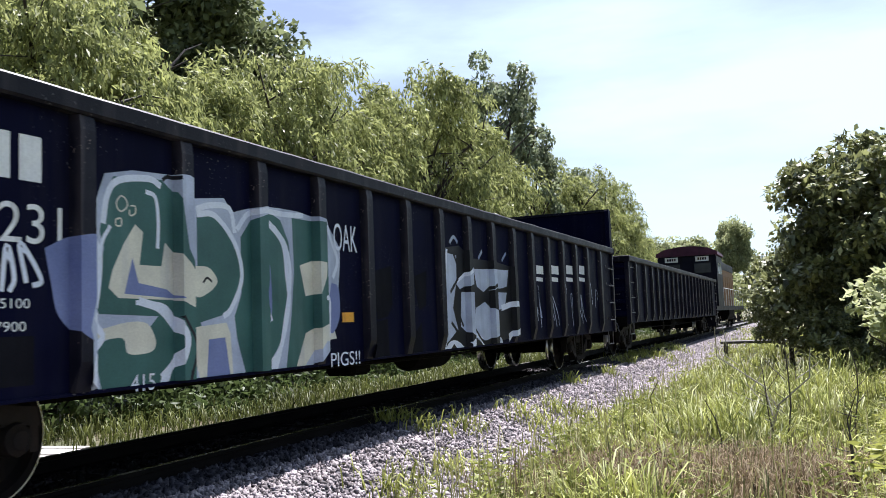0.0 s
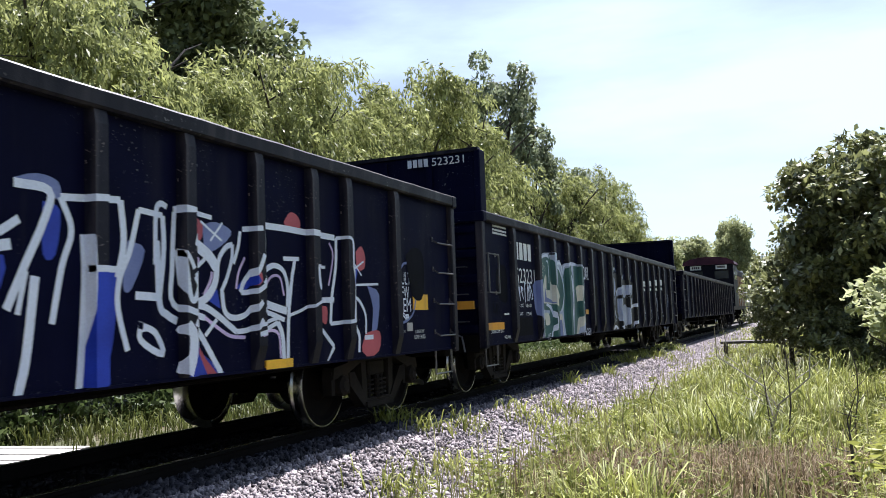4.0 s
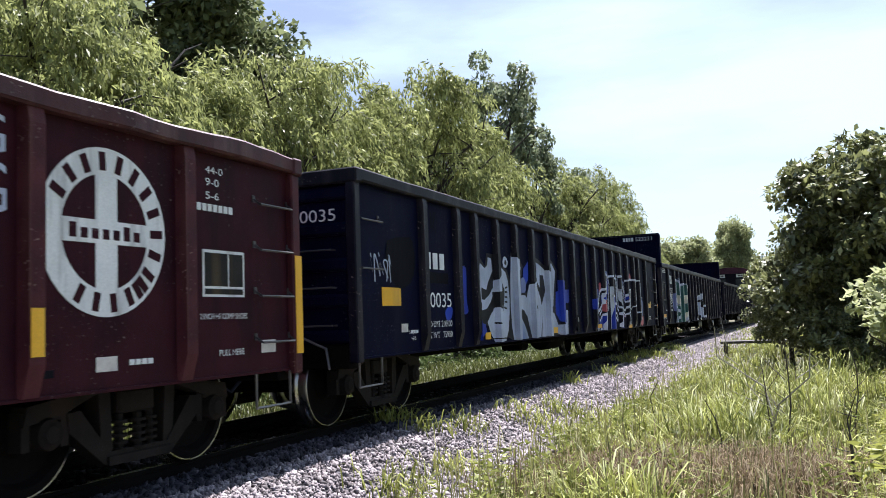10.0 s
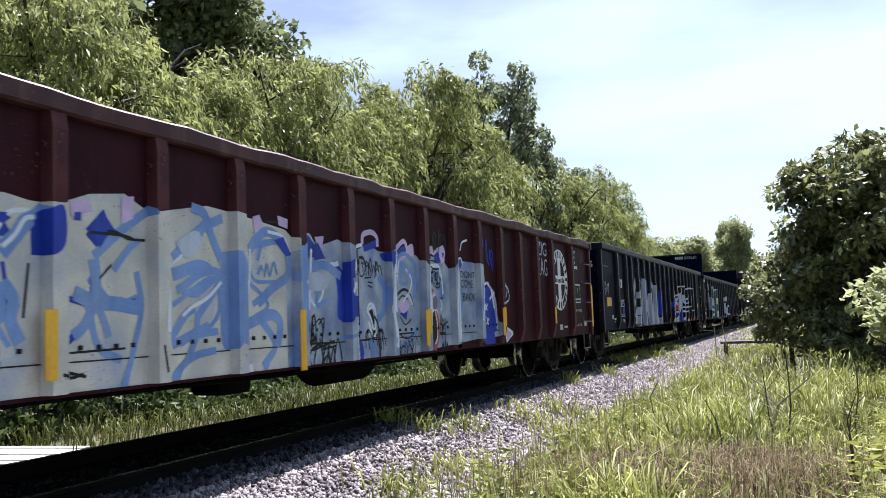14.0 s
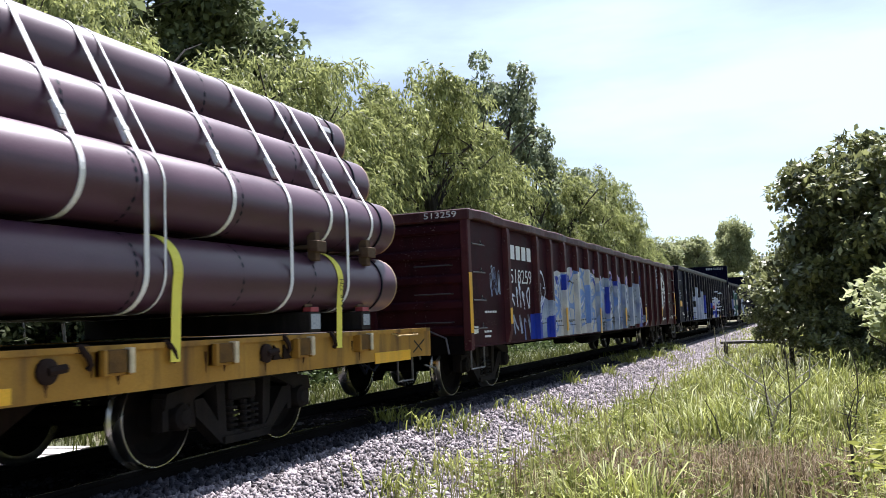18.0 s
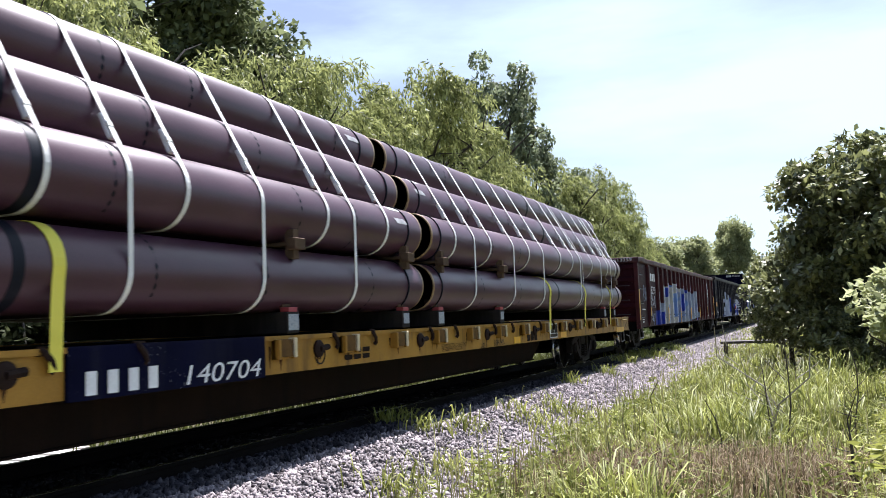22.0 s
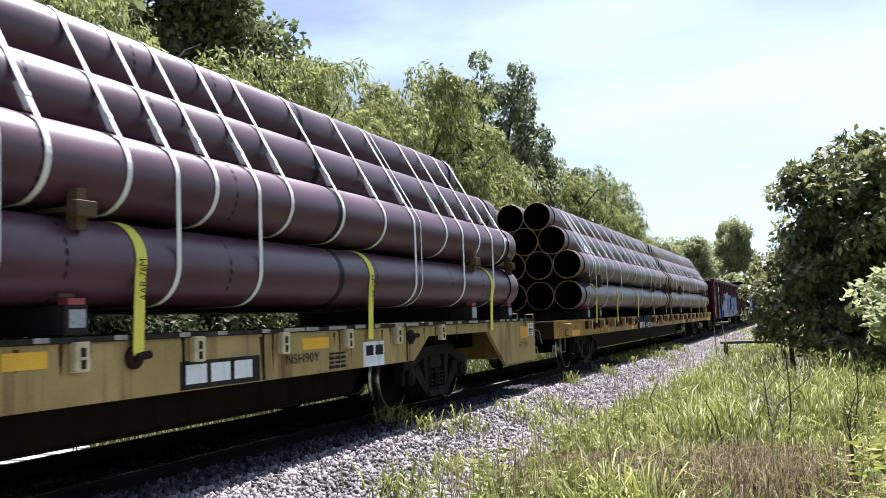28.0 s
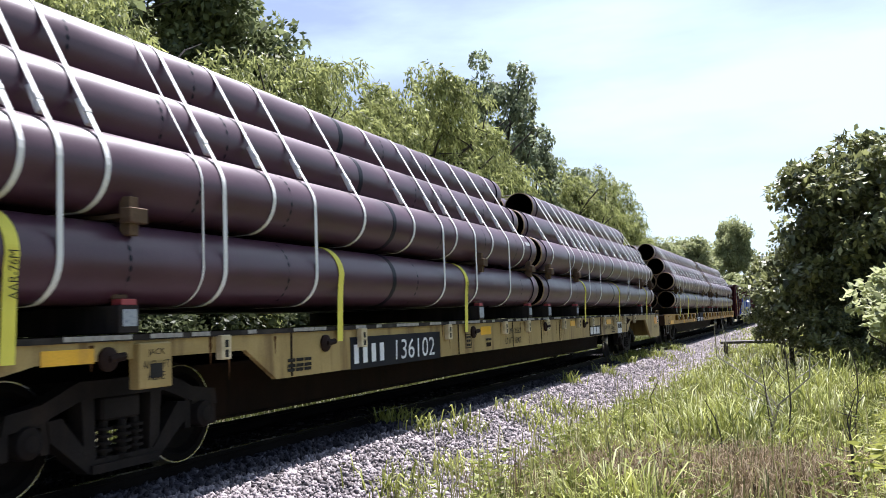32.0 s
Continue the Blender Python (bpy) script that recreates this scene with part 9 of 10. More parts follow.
# reflective strips on the red car's corner posts and side posts
for y, z0, z1 in ((-39.45, 0.94, 1.79), (-19.85, 0.88, 1.78)):
    s = 1 if y > -30 else -1
    y -= mid_r
    part("reflector", boxes((1.566, 1.570, y - 0.055 + s * -0.02, y + 0.055 + s * -0.02, z0, z1)), M_AMBER, car_r, "long yellow reflective strip")
for y, z0, z1 in ((-37.74, 0.90, 1.29), (-22.95, 0.86, 1.30), (-25.81, 0.86, 1.30), (-28.66, 0.84, 1.28)):
    y = min(side_r.posts, key=lambda p: abs(p - (y - mid_r)))
    part("reflector", boxes((1.586, 1.590, y - 0.05, y + 0.05, z0 + 0.14, z1)), M_AMBER, car_r)
part("reflector", boxes((1.5005, 1.504, -39.36 - mid_r + 0.06, -39.10 - mid_r, 0.92, 1.03)), M_WHITE, car_r, "cream reflective plate")
for z, w in ((1.86, 0.55), (1.78, 0.85), (1.70, 0.70)):
    for k in range(int(w / 0.14)):
        part("marking", boxes((-0.85 + 0.14 * k, -0.75 + 0.14 * k, -9.865, -9.858, z, z + 0.045)), M_WHITE, car_r)

# low handrails at the front corner of the cream flat car, and scrawled cross on the yellow one
bm = bmesh.new()
tube(bm, [(1.46, 13.58, 0.98), (1.46, 13.58, 1.18), (1.46, 14.01, 1.18), (1.46, 14.01, 1.02)], 0.011, 5)
part("corner_rail", bm, M_CREAM, car_h)
for a in (((-41.16, 0.76), (-40.82, 0.91)), ((-41.12, 0.90), (-40.90, 0.77))):
    (y0, z0), (y1, z1) = a
    bm = bmesh.new()
    d = Vector((y1 - y0, z1 - z0)).normalized() * 0.011
    v = [bm.verts.new((1.4535, p - mid_f, q)) for p, q in ((y0 - d.y, z0 + d.x), (y0 + d.y, z0 - d.x), (y1 + d.y, z1 - d.x), (y1 - d.y, z1 + d.x))]
    bm.faces.new(v)
    part("scrawl", bm, M_INK, car_f)

# ------------------------------------------------------------------ plants
vr = np.random.RandomState(11)


def leaf_quads(centres, along, length, width, rs, fold=0.25, level=0.0):
    """Pointed leaves: a four-cornered blade at each centre, its long axis along the given way."""
    n = len(centres)
    d = along / np.maximum(np.linalg.norm(along, axis=1, keepdims=True), 1e-6)
    side = np.cross(d, rs.normal(size=(n, 3)) + np.array([0, 0, level]))
    side /= np.maximum(np.linalg.norm(side, axis=1, keepdims=True), 1e-6)
    up = np.cross(d, side)
    L, W = np.broadcast_to(length, (n,))[:, None], np.broadcast_to(width, (n,))[:, None]
    v = np.stack([centres - d * L * 0.5, centres + side * W * 0.5 + up * W * fold - d * L * 0.08, centres + d * L * 0.5, centres - side * W * 0.5 + up * W * fold - d * L * 0.08], 1)
    f = np.arange(n * 4).reshape(n, 4)
    return v.reshape(-1, 3), f


def crown_points(n, rs, centre, radii, lumps, inner=0.55, lump_size=0.38):
    """Places in a crown built of overlapping lumps round a centre."""
    d = rs.normal(size=(lumps, 3))
    d /= np.linalg.norm(d, axis=1, keepdims=True)
    d[:, 2] = np.where(d[:, 2] < -0.65, -d[:, 2], d[:, 2])
    lc = d * rs.uniform(0.45, 0.92, (lumps, 1))
    ls = rs.uniform(0.6, 1.25, lumps) * lump_size
    which = rs.randint(0, lumps, n)
    e = rs.normal(size=(n, 3))
    e /= np.linalg.norm(e, axis=1, keepdims=True)
    p = lc[which] * np.array(radii) + e * (ls[which] * rs.uniform(inner, 1.0, n) ** 0.5)[:, None] * min(radii) * np.array([1.15, 1.15, 0.85])
    return p + np.array(centre), e


def limbs(bm, rs, height, spread, trunk_r, n, start=0.25):
    """A tapered trunk that forks into bent limbs and twigs."""
    lean = rs.normal(0, 0.25, 2)
    top = Vector((lean[0], lean[1], height * 0.62))
    pts = [Vector((0, 0, -0.3)), Vector((lean[0] * 0.2, lean[1] * 0.2, height * 0.2)), Vector((lean[0] * 0.6, lean[1] * 0.6, height * 0.42)), top]
    tube(bm, pts, 0, 9, taper=[trunk_r * 1.25, trunk_r, trunk_r * 0.75, trunk_r * 0.4])
    for k in range(n):
        f = start + (0.95 - start) * k / n
        base = pts[1].lerp(pts[3], min(f * 1.0, 1))
        a = k * 2.4 + rs.uniform(-0.5, 0.5)
        out = Vector((math.cos(a), math.sin(a), 0)) * spread * rs.uniform(0.6, 1.0)
        end = base + out + Vector((0, 0, height * rs.uniform(0.18, 0.42)))
        m1 = base + (end - base) * 0.4 + Vector((rs.normal(0, 0.15), rs.normal(0, 0.15), height * 0.05))
        r0 = trunk_r * rs.uniform(0.35, 0.55)
        tube(bm, [base, m1, end], 0, 6, taper=[r0, r0 * 0.6, r0 * 0.15])
        for j in range(3):
            b2 = m1.lerp(end, rs.uniform(0.0, 0.8))
            e2 = b2 + Vector((rs.normal(0, 0.8), rs.normal(0, 0.8), rs.uniform(0.2, 1.2))) * spread * 0.35
            tube(bm, [b2, b2.lerp(e2, 0.5) + Vector((0, 0, 0.15)), e2], 0, 5, taper=[r0 * 0.35, r0 * 0.22, r0 * 0.06])
    return bm


def willow_meshes(seed, strands=1500, per=18):
    rs = np.random.RandomState(seed)
    p, e = crown_points(strands, rs, (0, 0, 5.6), (3.3, 3.3, 4.3), 90, 0.3, 0.19)
    k = np.linspace(0, 1, per)[None, :, None]
    out = np.stack([p[:, 0], p[:, 1], np.zeros(strands)], -1)
    out /= np.maximum(np.linalg.norm(out, axis=1, keepdims=True), 0.5)
    ln = rs.uniform(0.4, 1.25, (strands, 1, 1))
    c = p[:, None] + out[:, None] * (k * 0.45 * ln) + np.array([0, 0, 1.0]) * (0.35 * k - 1.05 * k ** 2) * ln
    c = c + rs.normal(0, 0.07, c.shape)
    tang = out[:, None] * 0.45 + np.array([0, 0, 1.0]) * (0.35 - 2.1 * k)
    tang = tang + rs.normal(0, 0.45, c.shape)
    c, tang = c.reshape(-1, 3), tang.reshape(-1, 3)
    keep = c[:, 2] > 0.2
    c, tang = c[keep], tang[keep]
    v, f = leaf_quads(c, tang, rs.uniform(0.16, 0.28, len(c)), rs.uniform(0.042, 0.072, len(c)), rs)
    bm = bmesh.new()
    limbs(bm, rs, 9.4, 3.0, 0.24, 16, 0.02)
    return mesh_of("trunk", bm, M_BARK, 60), fast_mesh("crown", v, f, M_WILLOW)


def broad_meshes(seed, n=24000, height=10.0, radius=3.0, material=None, leaf=(0.16, 0.28), lumps=30, base=0.22, lump=0.34, level=0.8, droop=0.35, stray=0.6):
    rs = np.random.RandomState(seed)
    zc, rz = height * (1 + base) / 2, height * (1 - base) / 2
    p, e = crown_points(n, rs, (0, 0, zc), (radius, radius, rz), lumps, 0.25, lump)
    al = e + rs.normal(0, stray, p.shape) + np.array([0, 0, -droop])
    v, f = leaf_quads(p, al, rs.uniform(leaf[0], leaf[1], n), rs.uniform(leaf[0] * 0.55, leaf[1] * 0.6, n), rs, 0.2, level)
    bm = bmesh.new()
    low = base == 0.0
    limbs(bm, rs, height * (0.7 if low else 0.95), radius * (0.42 if low else 0.8), height * 0.022, 10, 0.12)
    return mesh_of("trunk", bm, M_BARK, 60), fast_mesh("crown", v, f, material or M_POPLAR)


def plant_tree(name, meshes, x, y, size, turn, label, wide=1.0, group="trees along the line", z=None):
    t = empty(name)
    tagged(t, label, "tree", group)
    t.matrix_basis = pose(x, y, ground_z(x, y) if z is None else z, 0, 0, turn) @ Matrix.Diagonal((size * wide, size * wide, size, 1))
    part("trunk", meshes[0], None, t)
    part("crown", meshes[1], None, t)
    return t


WILLOWS = [willow_meshes(21), willow_meshes(22), willow_meshes(23)]
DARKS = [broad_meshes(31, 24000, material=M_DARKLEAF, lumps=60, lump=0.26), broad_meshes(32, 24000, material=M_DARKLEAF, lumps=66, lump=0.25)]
FARS = [broad_meshes(34, 15000, lumps=110, leaf=(0.2, 0.36), lump=0.26, stray=1.2), broad_meshes(35, 15000, lumps=100, leaf=(0.2, 0.36), lump=0.26, stray=1.2)]
AIRY = broad_meshes(33, 7000, 10.0, 2.4, M_AIRY, (0.14, 0.26), 46, 0.25, 0.19, 0.8, 0.6)
W_LABEL = "leafy willow with drooping yellow-green foliage beside the line"
for i, (x, y, top, wide) in enumerate(((-14.0, 4.0, 9.0, 1.1), (-13.6, 8.6, 8.3, 1.0), (-13.4, 12.6, 8.6, 1.05), (-14.2, 16.6, 8.2, 1.05), (-14.0, 21.2, 9.8, 1.0), (-15.2, 25.8, 10.6, 1.0),
                                       (-13.8, 31.4, 11.3, 0.95), (-15.0, 37.0, 11.6, 1.0), (-14.5, 53.5, 11.0, 1.1), (-13.8, 60.0, 11.7, 1.0), (-14.2, 70.0, 9.9, 1.0), (-14.6, 80.0, 9.0, 0.95), (-14.8, 90.0, 7.3, 1.0))):
    plant_tree("willow_tree", WILLOWS[i % 3], x, y, top / 9.6, i * 77, W_LABEL, wide)
D_LABEL = "tall dark green broadleaf tree behind the willows"
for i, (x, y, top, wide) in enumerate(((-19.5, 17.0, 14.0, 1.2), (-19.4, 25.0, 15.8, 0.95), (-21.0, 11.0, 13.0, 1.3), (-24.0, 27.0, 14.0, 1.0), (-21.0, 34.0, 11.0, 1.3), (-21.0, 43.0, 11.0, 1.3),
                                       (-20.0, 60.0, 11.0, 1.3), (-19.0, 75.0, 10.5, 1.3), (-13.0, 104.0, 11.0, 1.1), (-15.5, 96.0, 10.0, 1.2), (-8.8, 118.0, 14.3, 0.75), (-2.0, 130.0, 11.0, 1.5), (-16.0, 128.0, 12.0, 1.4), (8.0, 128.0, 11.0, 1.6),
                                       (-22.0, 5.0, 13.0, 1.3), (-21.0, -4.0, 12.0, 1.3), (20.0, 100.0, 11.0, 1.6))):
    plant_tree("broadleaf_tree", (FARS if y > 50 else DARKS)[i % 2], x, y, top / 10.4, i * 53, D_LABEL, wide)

for x, y, top, wide in ((-15.3, 44.6, 15.7, 0.80), (-14.9, 49.0, 13.0, 0.7), (-14.6, 56.0, 11.6, 0.9)):
    plant_tree("broadleaf_tree", AIRY, x, y, top / 9.5, 30 + y * 3, "tall airy broadleaf tree with open crown above the willows", wide)
HEDGES = [broad_meshes(51, 9000, 3.4, 2.0, M_WILLOW, (0.14, 0.26), 30, 0.0, 0.32), broad_meshes(52, 9000, 3.4, 2.0, M_POPLAR, (0.12, 0.24), 30, 0.0, 0.32), broad_meshes(53, 13000, 3.4, 2.0, M_THICKET, (0.07, 0.14), 40, 0.0, 0.3)]
for i in range(26):
    hx, hy = -12.6 - (i % 3) * 2.0 + rng.uniform(-0.5, 0.5), -2 + i * 2.6 + rng.uniform(-0.5, 0.5)
    plant_tree("shrub", HEDGES[i % 2], hx, hy, rng.uniform(0.75, 1.3), i * 67, "leafy shrub filling in below the trees", 1.15, "shrubs under the trees")

for i in range(7):
    plant_tree("shrub", HEDGES[2], -12.4 - (i % 2) * 1.3, 5.5 + i * 1.5, 1.25, i * 59, "leafy shrub filling in below the trees", 1.1, "shrubs under the trees")
for i in range(10):
    plant_tree("shrub", HEDGES[1], -10.5 + i * 2.6, 104 + (i % 3) * 4, 1.7, i * 41, "leafy shrub closing the far end of the line", 1.3, "shrubs under the trees")
for i in range(5):
    plant_tree("shrub", HEDGES[0], -9.6 - (i % 2), 62 + i * 9, 1.2, i * 91, "leafy shrub filling in below the trees", 1.2, "shrubs under the trees")

# the big bush that hides the far end of the line, and a paler one before it
BUSH = broad_meshes(41, 15000, 5.1, 2.5, M_BUSH, (0.13, 0.22), 120, 0.0, 0.17, 2.6, 0.5, 0.9)
LOW = broad_meshes(43, 3200, 1.7, 1.6, M_BUSH, (0.10, 0.175), 40, 0.0, 0.28, 1.6, 0.7, 1.3)
plant_tree("large_bush", BUSH, 1.3, 22.6, 1.12, 20, "large dense dark green bush with broad leaves", 1.0, "bushes", -0.4)
plant_tree("large_bush", BUSH, -0.55, 24.2, 0.62, 80, "dense dark green bush with broad leaves", 0.85, "bushes", -0.4)
plant_tree("large_bush", BUSH, 0.75, 21.8, 0.5, 200, "dense dark green bush with broad leaves", 1.0, "bushes", -0.4)
plant_tree("large_bush", BUSH, 2.9, 21.4, 0.45, 250, "dense dark green bush with broad leaves", 1.2, "bushes", -0.4)
plant_tree("large_bush", BUSH, 1.4, 20.8, 0.33, 310, "low dark green bush with broad leaves", 1.5, "bushes", -0.4)
plant_tree("large_bush", BUSH, 2.2, 20.9, 0.36, 10, "low dark green bush with broad leaves", 1.5, "bushes", -0.4)
for i, (x, y) in enumerate(((1.1, 21.3), (1.9, 20.8), (2.9, 20.6), (1.4, 22.6))):
    plant_tree("low_bush", LOW, x, y, 1.0, i * 70, "low dark green bush with broad leaves", 1.0, "bushes", -0.45)
plant_tree("large_bush", BUSH, 3.3, 23.6, 1.02, 285, "large dense dark green bush with broad leaves", 1.0, "bushes", -0.4)
plant_tree("large_bush", BUSH, 2.7, 25.6, 1.15, 175, "large dense dark green bush with broad leaves", 1.0, "bushes", -0.4)
plant_tree("large_bush", BUSH, 5.2, 24.0, 0.95, 140, "large dense dark green bush with broad leaves", 1.1, "bushes", -0.4)
plant_tree("large_bush", BUSH, 2.1, 24.3, 0.9, 120, "large dense dark green bush with broad leaves", 0.85, "bushes", -0.4)
plant_tree("large_bush", BUSH, 0.35, 23.6, 0.8, 330, "dense dark green bush with broad leaves", 0.75, "bushes", -0.4)
PALE = broad_meshes(42, 5000, 2.0, 1.0, M_LIGHTBUSH, (0.09, 0.18), 26, 0.0, 0.3, 1.6)
plant_tree("small_bush", PALE, 1.42, 14.4, 1.05, 0, "small pale green bush in the tall grass", 1.1, "bushes", -0.4)


def shrub_belt():
    """Low undergrowth along the far side of the track."""
    rs = np.random.RandomState(61)
    n = 26000
    y = 3 + 60 * rs.uniform(0, 1, n) ** 1.3
    x = -9.5 - np.abs(rs.normal(0, 1.2, n)) - 0.5 * np.sin(y * 0.9)
    hgt = 0.5 + 0.55 * (np.sin(y * 0.7) + np.sin(y * 1.9 + 1)) * 0.5 + 0.35 * np.minimum(-9.5 - x, 2.5)
    z = -0.4 + rs.uniform(0, 1, n) * np.maximum(hgt, 0.25)
    c = np.stack([x, y, z], -1)
    v, f = leaf_quads(c, rs.normal(0, 1, (n, 3)) + [0.3, 0, 0.2], rs.uniform(0.08, 0.2, n), rs.uniform(0.04, 0.1, n), rs)
    return fast_mesh("undergrowth", v, f, M_WEED)


tagged(new("undergrowth", shrub_belt()), "tangled green undergrowth beyond the track", "undergrowth", kind="stuff")


def blades(name, x, y, height, width, rs, material, lean=0.55):
    """Arching grass blades at the given places."""
    n = len(x)
    z = np.array([ground_z(a, b) for a, b in zip(x, y)]) - 0.02
    a = rs.uniform(0, 2 * math.pi, n)
    side = np.stack([np.cos(a), np.sin(a), np.zeros(n)], -1) * (width * 0.5)[:, None]
    b = a + math.pi / 2 + rs.normal(0, 0.5, n)
    bend = np.stack([np.cos(b), np.sin(b), np.zeros(n)], -1) * (height * lean * rs.uniform(0.1, 1.7, n))[:, None]
    p = np.stack([x, y, z], -1)
    up = np.array([0, 0, 1.0]) * height[:, None]
    droop = np.array([0, 0, 1.0]) * (height * rs.uniform(0.0, 0.35, n))[:, None]
    v = np.stack([p - side * 0.8, p + side * 0.8, p + up * 0.45 + bend * 0.18 - side, p + up * 0.45 + bend * 0.18 + side,
                  p + up * 0.85 + bend * 0.55 - side * 0.8, p + up * 0.85 + bend * 0.55 + side * 0.8, p + up - droop + bend - side * 0.1, p + up - droop + bend + side * 0.1], 1)
    f = (np.array([(0, 1, 3, 2), (2, 3, 5, 4), (4, 5, 7, 6)])[None] + (np.arange(n) * 8)[:, None, None]).reshape(-1, 4)
    return fast_mesh(name, v.reshape(-1, 3), f, material)


def meadow(n, seed):
    rs = np.random.RandomState(seed)
    y = 4.5 + 62 * rs.uniform(0, 1, n) ** 2.2
    x = TRACK_X + 1.0 + rs.uniform(0, 1, n) ** 0.85 * (5.5 + y * 0.42)
    edge = TRACK_X + 2.6 + 0.38 * np.sin((y - 14) * 0.52) + 0.14 * np.sin(y * 3.7) - 0.05 * np.maximum(y - 27, 0) + 0.35 * np.clip((14 - y) / 5, 0, 1)
    clump = np.sin(x * 3.1 + np.sin(y * 2.3) * 1.4) * np.sin(y * 2.7 + x)
    brown = np.exp(-((x + 1.05) / 1.1) ** 2 - ((y - 7.6) / 0.9) ** 2)
    rim = np.clip((x - edge) / 0.7, 0.12, 1)
    sight = (np.abs(x + 2.0) < 1.7) & (y > 22) & (y < 31)
    ok = (x > edge) & ~(sight & (rs.uniform(0, 1, n) < 0.8)) & (rs.uniform(0, 1, n) < (0.7 + 0.4 * clump) * rim * (1 - 0.5 * brown))
    x, y = x[ok], y[ok]
    far = np.clip((x - TRACK_X - 2.2) / 2.5, 0.25, 1)
    return x, y, far, rs


x, y, far, rs = meadow(150000, 71)
tall = 0.75 + 0.45 * np.sin(x * 1.9 + y * 0.7) * np.sin(y * 1.1 - x * 0.6) + 0.25 * np.sin(x * 5.0 + y * 3.3)
hg = (0.13 + 0.38 * far * np.clip(y / 9, 0.75, 1.1)) * rs.uniform(0.35, 1.25, len(x)) * np.clip(tall, 0.35, 1.4)
tagged(new("grass", blades("grass", x, y, hg, rs.uniform(0.007, 0.017, len(x)) * (1 + y * 0.025), rs, M_GRASS, 0.75)), "tall sunlit yellow-green grass beside the ballast", "grass", kind="stuff")
rs = np.random.RandomState(72)
n = 8500
x, y = rs.normal(-0.72, 0.7, n), rs.normal(7.7, 0.65, n)
ok = (x > TRACK_X + 2.6) & (y > 5)
x, y = x[ok], y[ok]
tagged(new("dry_grass", blades("dry_grass", x, y, rs.uniform(0.22, 0.48, len(x)), rs.uniform(0.006, 0.012, len(x)), rs, M_DRY, 0.5)), "brown dry grass patch in the meadow", "grass", kind="stuff")
n = 26000
y = -8 + 70 * rs.uniform(0, 1, n) ** 1.35
x = TRACK_X - 1.9 - rs.uniform(0, 1, n) ** 0.8 * 3.2
clear = ((x + 9.35) / 1.5) ** 2 + ((y - 7.0) / 1.6) ** 2 > 1
x, y = x[clear], y[clear]
n = len(x)
tagged(new("grass", blades("grass", x, y, rs.uniform(0.10, 0.42, n), rs.uniform(0.010, 0.022, n), rs, M_VERGE)), "short bright grass verge beyond the track", "grass", kind="stuff")

n = 30000
x, y = rs.uniform(TRACK_X + 2.7, 9.0, n), rs.uniform(-9.0, 5.2, n)
ok = (np.hypot(x, y) > 0.7) & (rs.uniform(0, 1, n) < 0.55 + 0.4 * np.sin(x * 2.1 + y) * np.sin(y * 1.7 - x))
x, y = x[ok], y[ok]
hg = rs.uniform(0.06, 0.26, len(x))
tagged(new("grass", blades("grass", x, y, hg, rs.uniform(0.012, 0.024, len(x)), rs, M_GRASS, 0.6)), "short trodden grass beside the ballast", "grass", kind="stuff")
# tufts that have seeded themselves in the stones
tx, ty = [], []
for cx, cy, spread, m in ((-4.92, 9.75, 0.10, 60), (-4.75, 9.9, 0.08, 40), (-4.30, 9.45, 0.12, 50), (-4.05, 10.2, 0.14, 60), (-4.9, 25.2, 0.35, 260), (-4.5, 26.4, 0.4, 260), (-4.55, 22.5, 0.2, 90),
                          (-3.55, 7.2, 0.16, 90), (-3.5, 8.4, 0.15, 80), (-3.8, 12.0, 0.2, 100), (-3.7, 13.4, 0.2, 110), (-4.35, 16.4, 0.12, 50), (-4.2, 19.0, 0.16, 70), (-5.0, 31.0, 0.3, 150), (-4.4, 30.0, 0.3, 160)):
    tx.append(rs.normal(cx, spread, m))
    ty.append(rs.normal(cy, spread * 1.4, m))
x, y = np.concatenate(tx), np.concatenate(ty)
tagged(new("grass_tufts", blades("grass_tufts", x, y, rs.uniform(0.10, 0.30, len(x)), rs.uniform(0.010, 0.020, len(x)) * (1 + y * 0.02), rs, M_GRASS, 0.8)), "scattered green grass tufts growing through the ballast", "grass", kind="stuff")

def scatter_weeds():
    """Leafy weeds standing in the meadow and at the ballast's edge."""
    rs = np.random.RandomState(81)
    cs, al = [], []
    for k in range(1300):
        wy = 5.0 + 30 * rs.uniform() ** 1.7
        wx = TRACK_X + 3.0 + rs.uniform() * (4.0 + wy * 0.35)
        base = np.array([wx, wy, ground_z(wx, wy)])
        hgt = rs.uniform(0.12, 0.48)
        m = int(rs.uniform(14, 34))
        t = rs.uniform(0.1, 1, m)
        out = rs.normal(0, 1, (m, 3)) * [1, 1, 0.35]
        cs.append(base + np.array([0, 0, 1]) * (t * hgt)[:, None] + out * 0.06)
        al.append(out + [0, 0, 0.3])
    c, a = np.concatenate(cs), np.concatenate(al)
    v, f = leaf_quads(c, a, rs.uniform(0.06, 0.13, len(c)), rs.uniform(0.016, 0.038, len(c)), rs)
    return fast_mesh("weeds", v, f, M_WEED2)


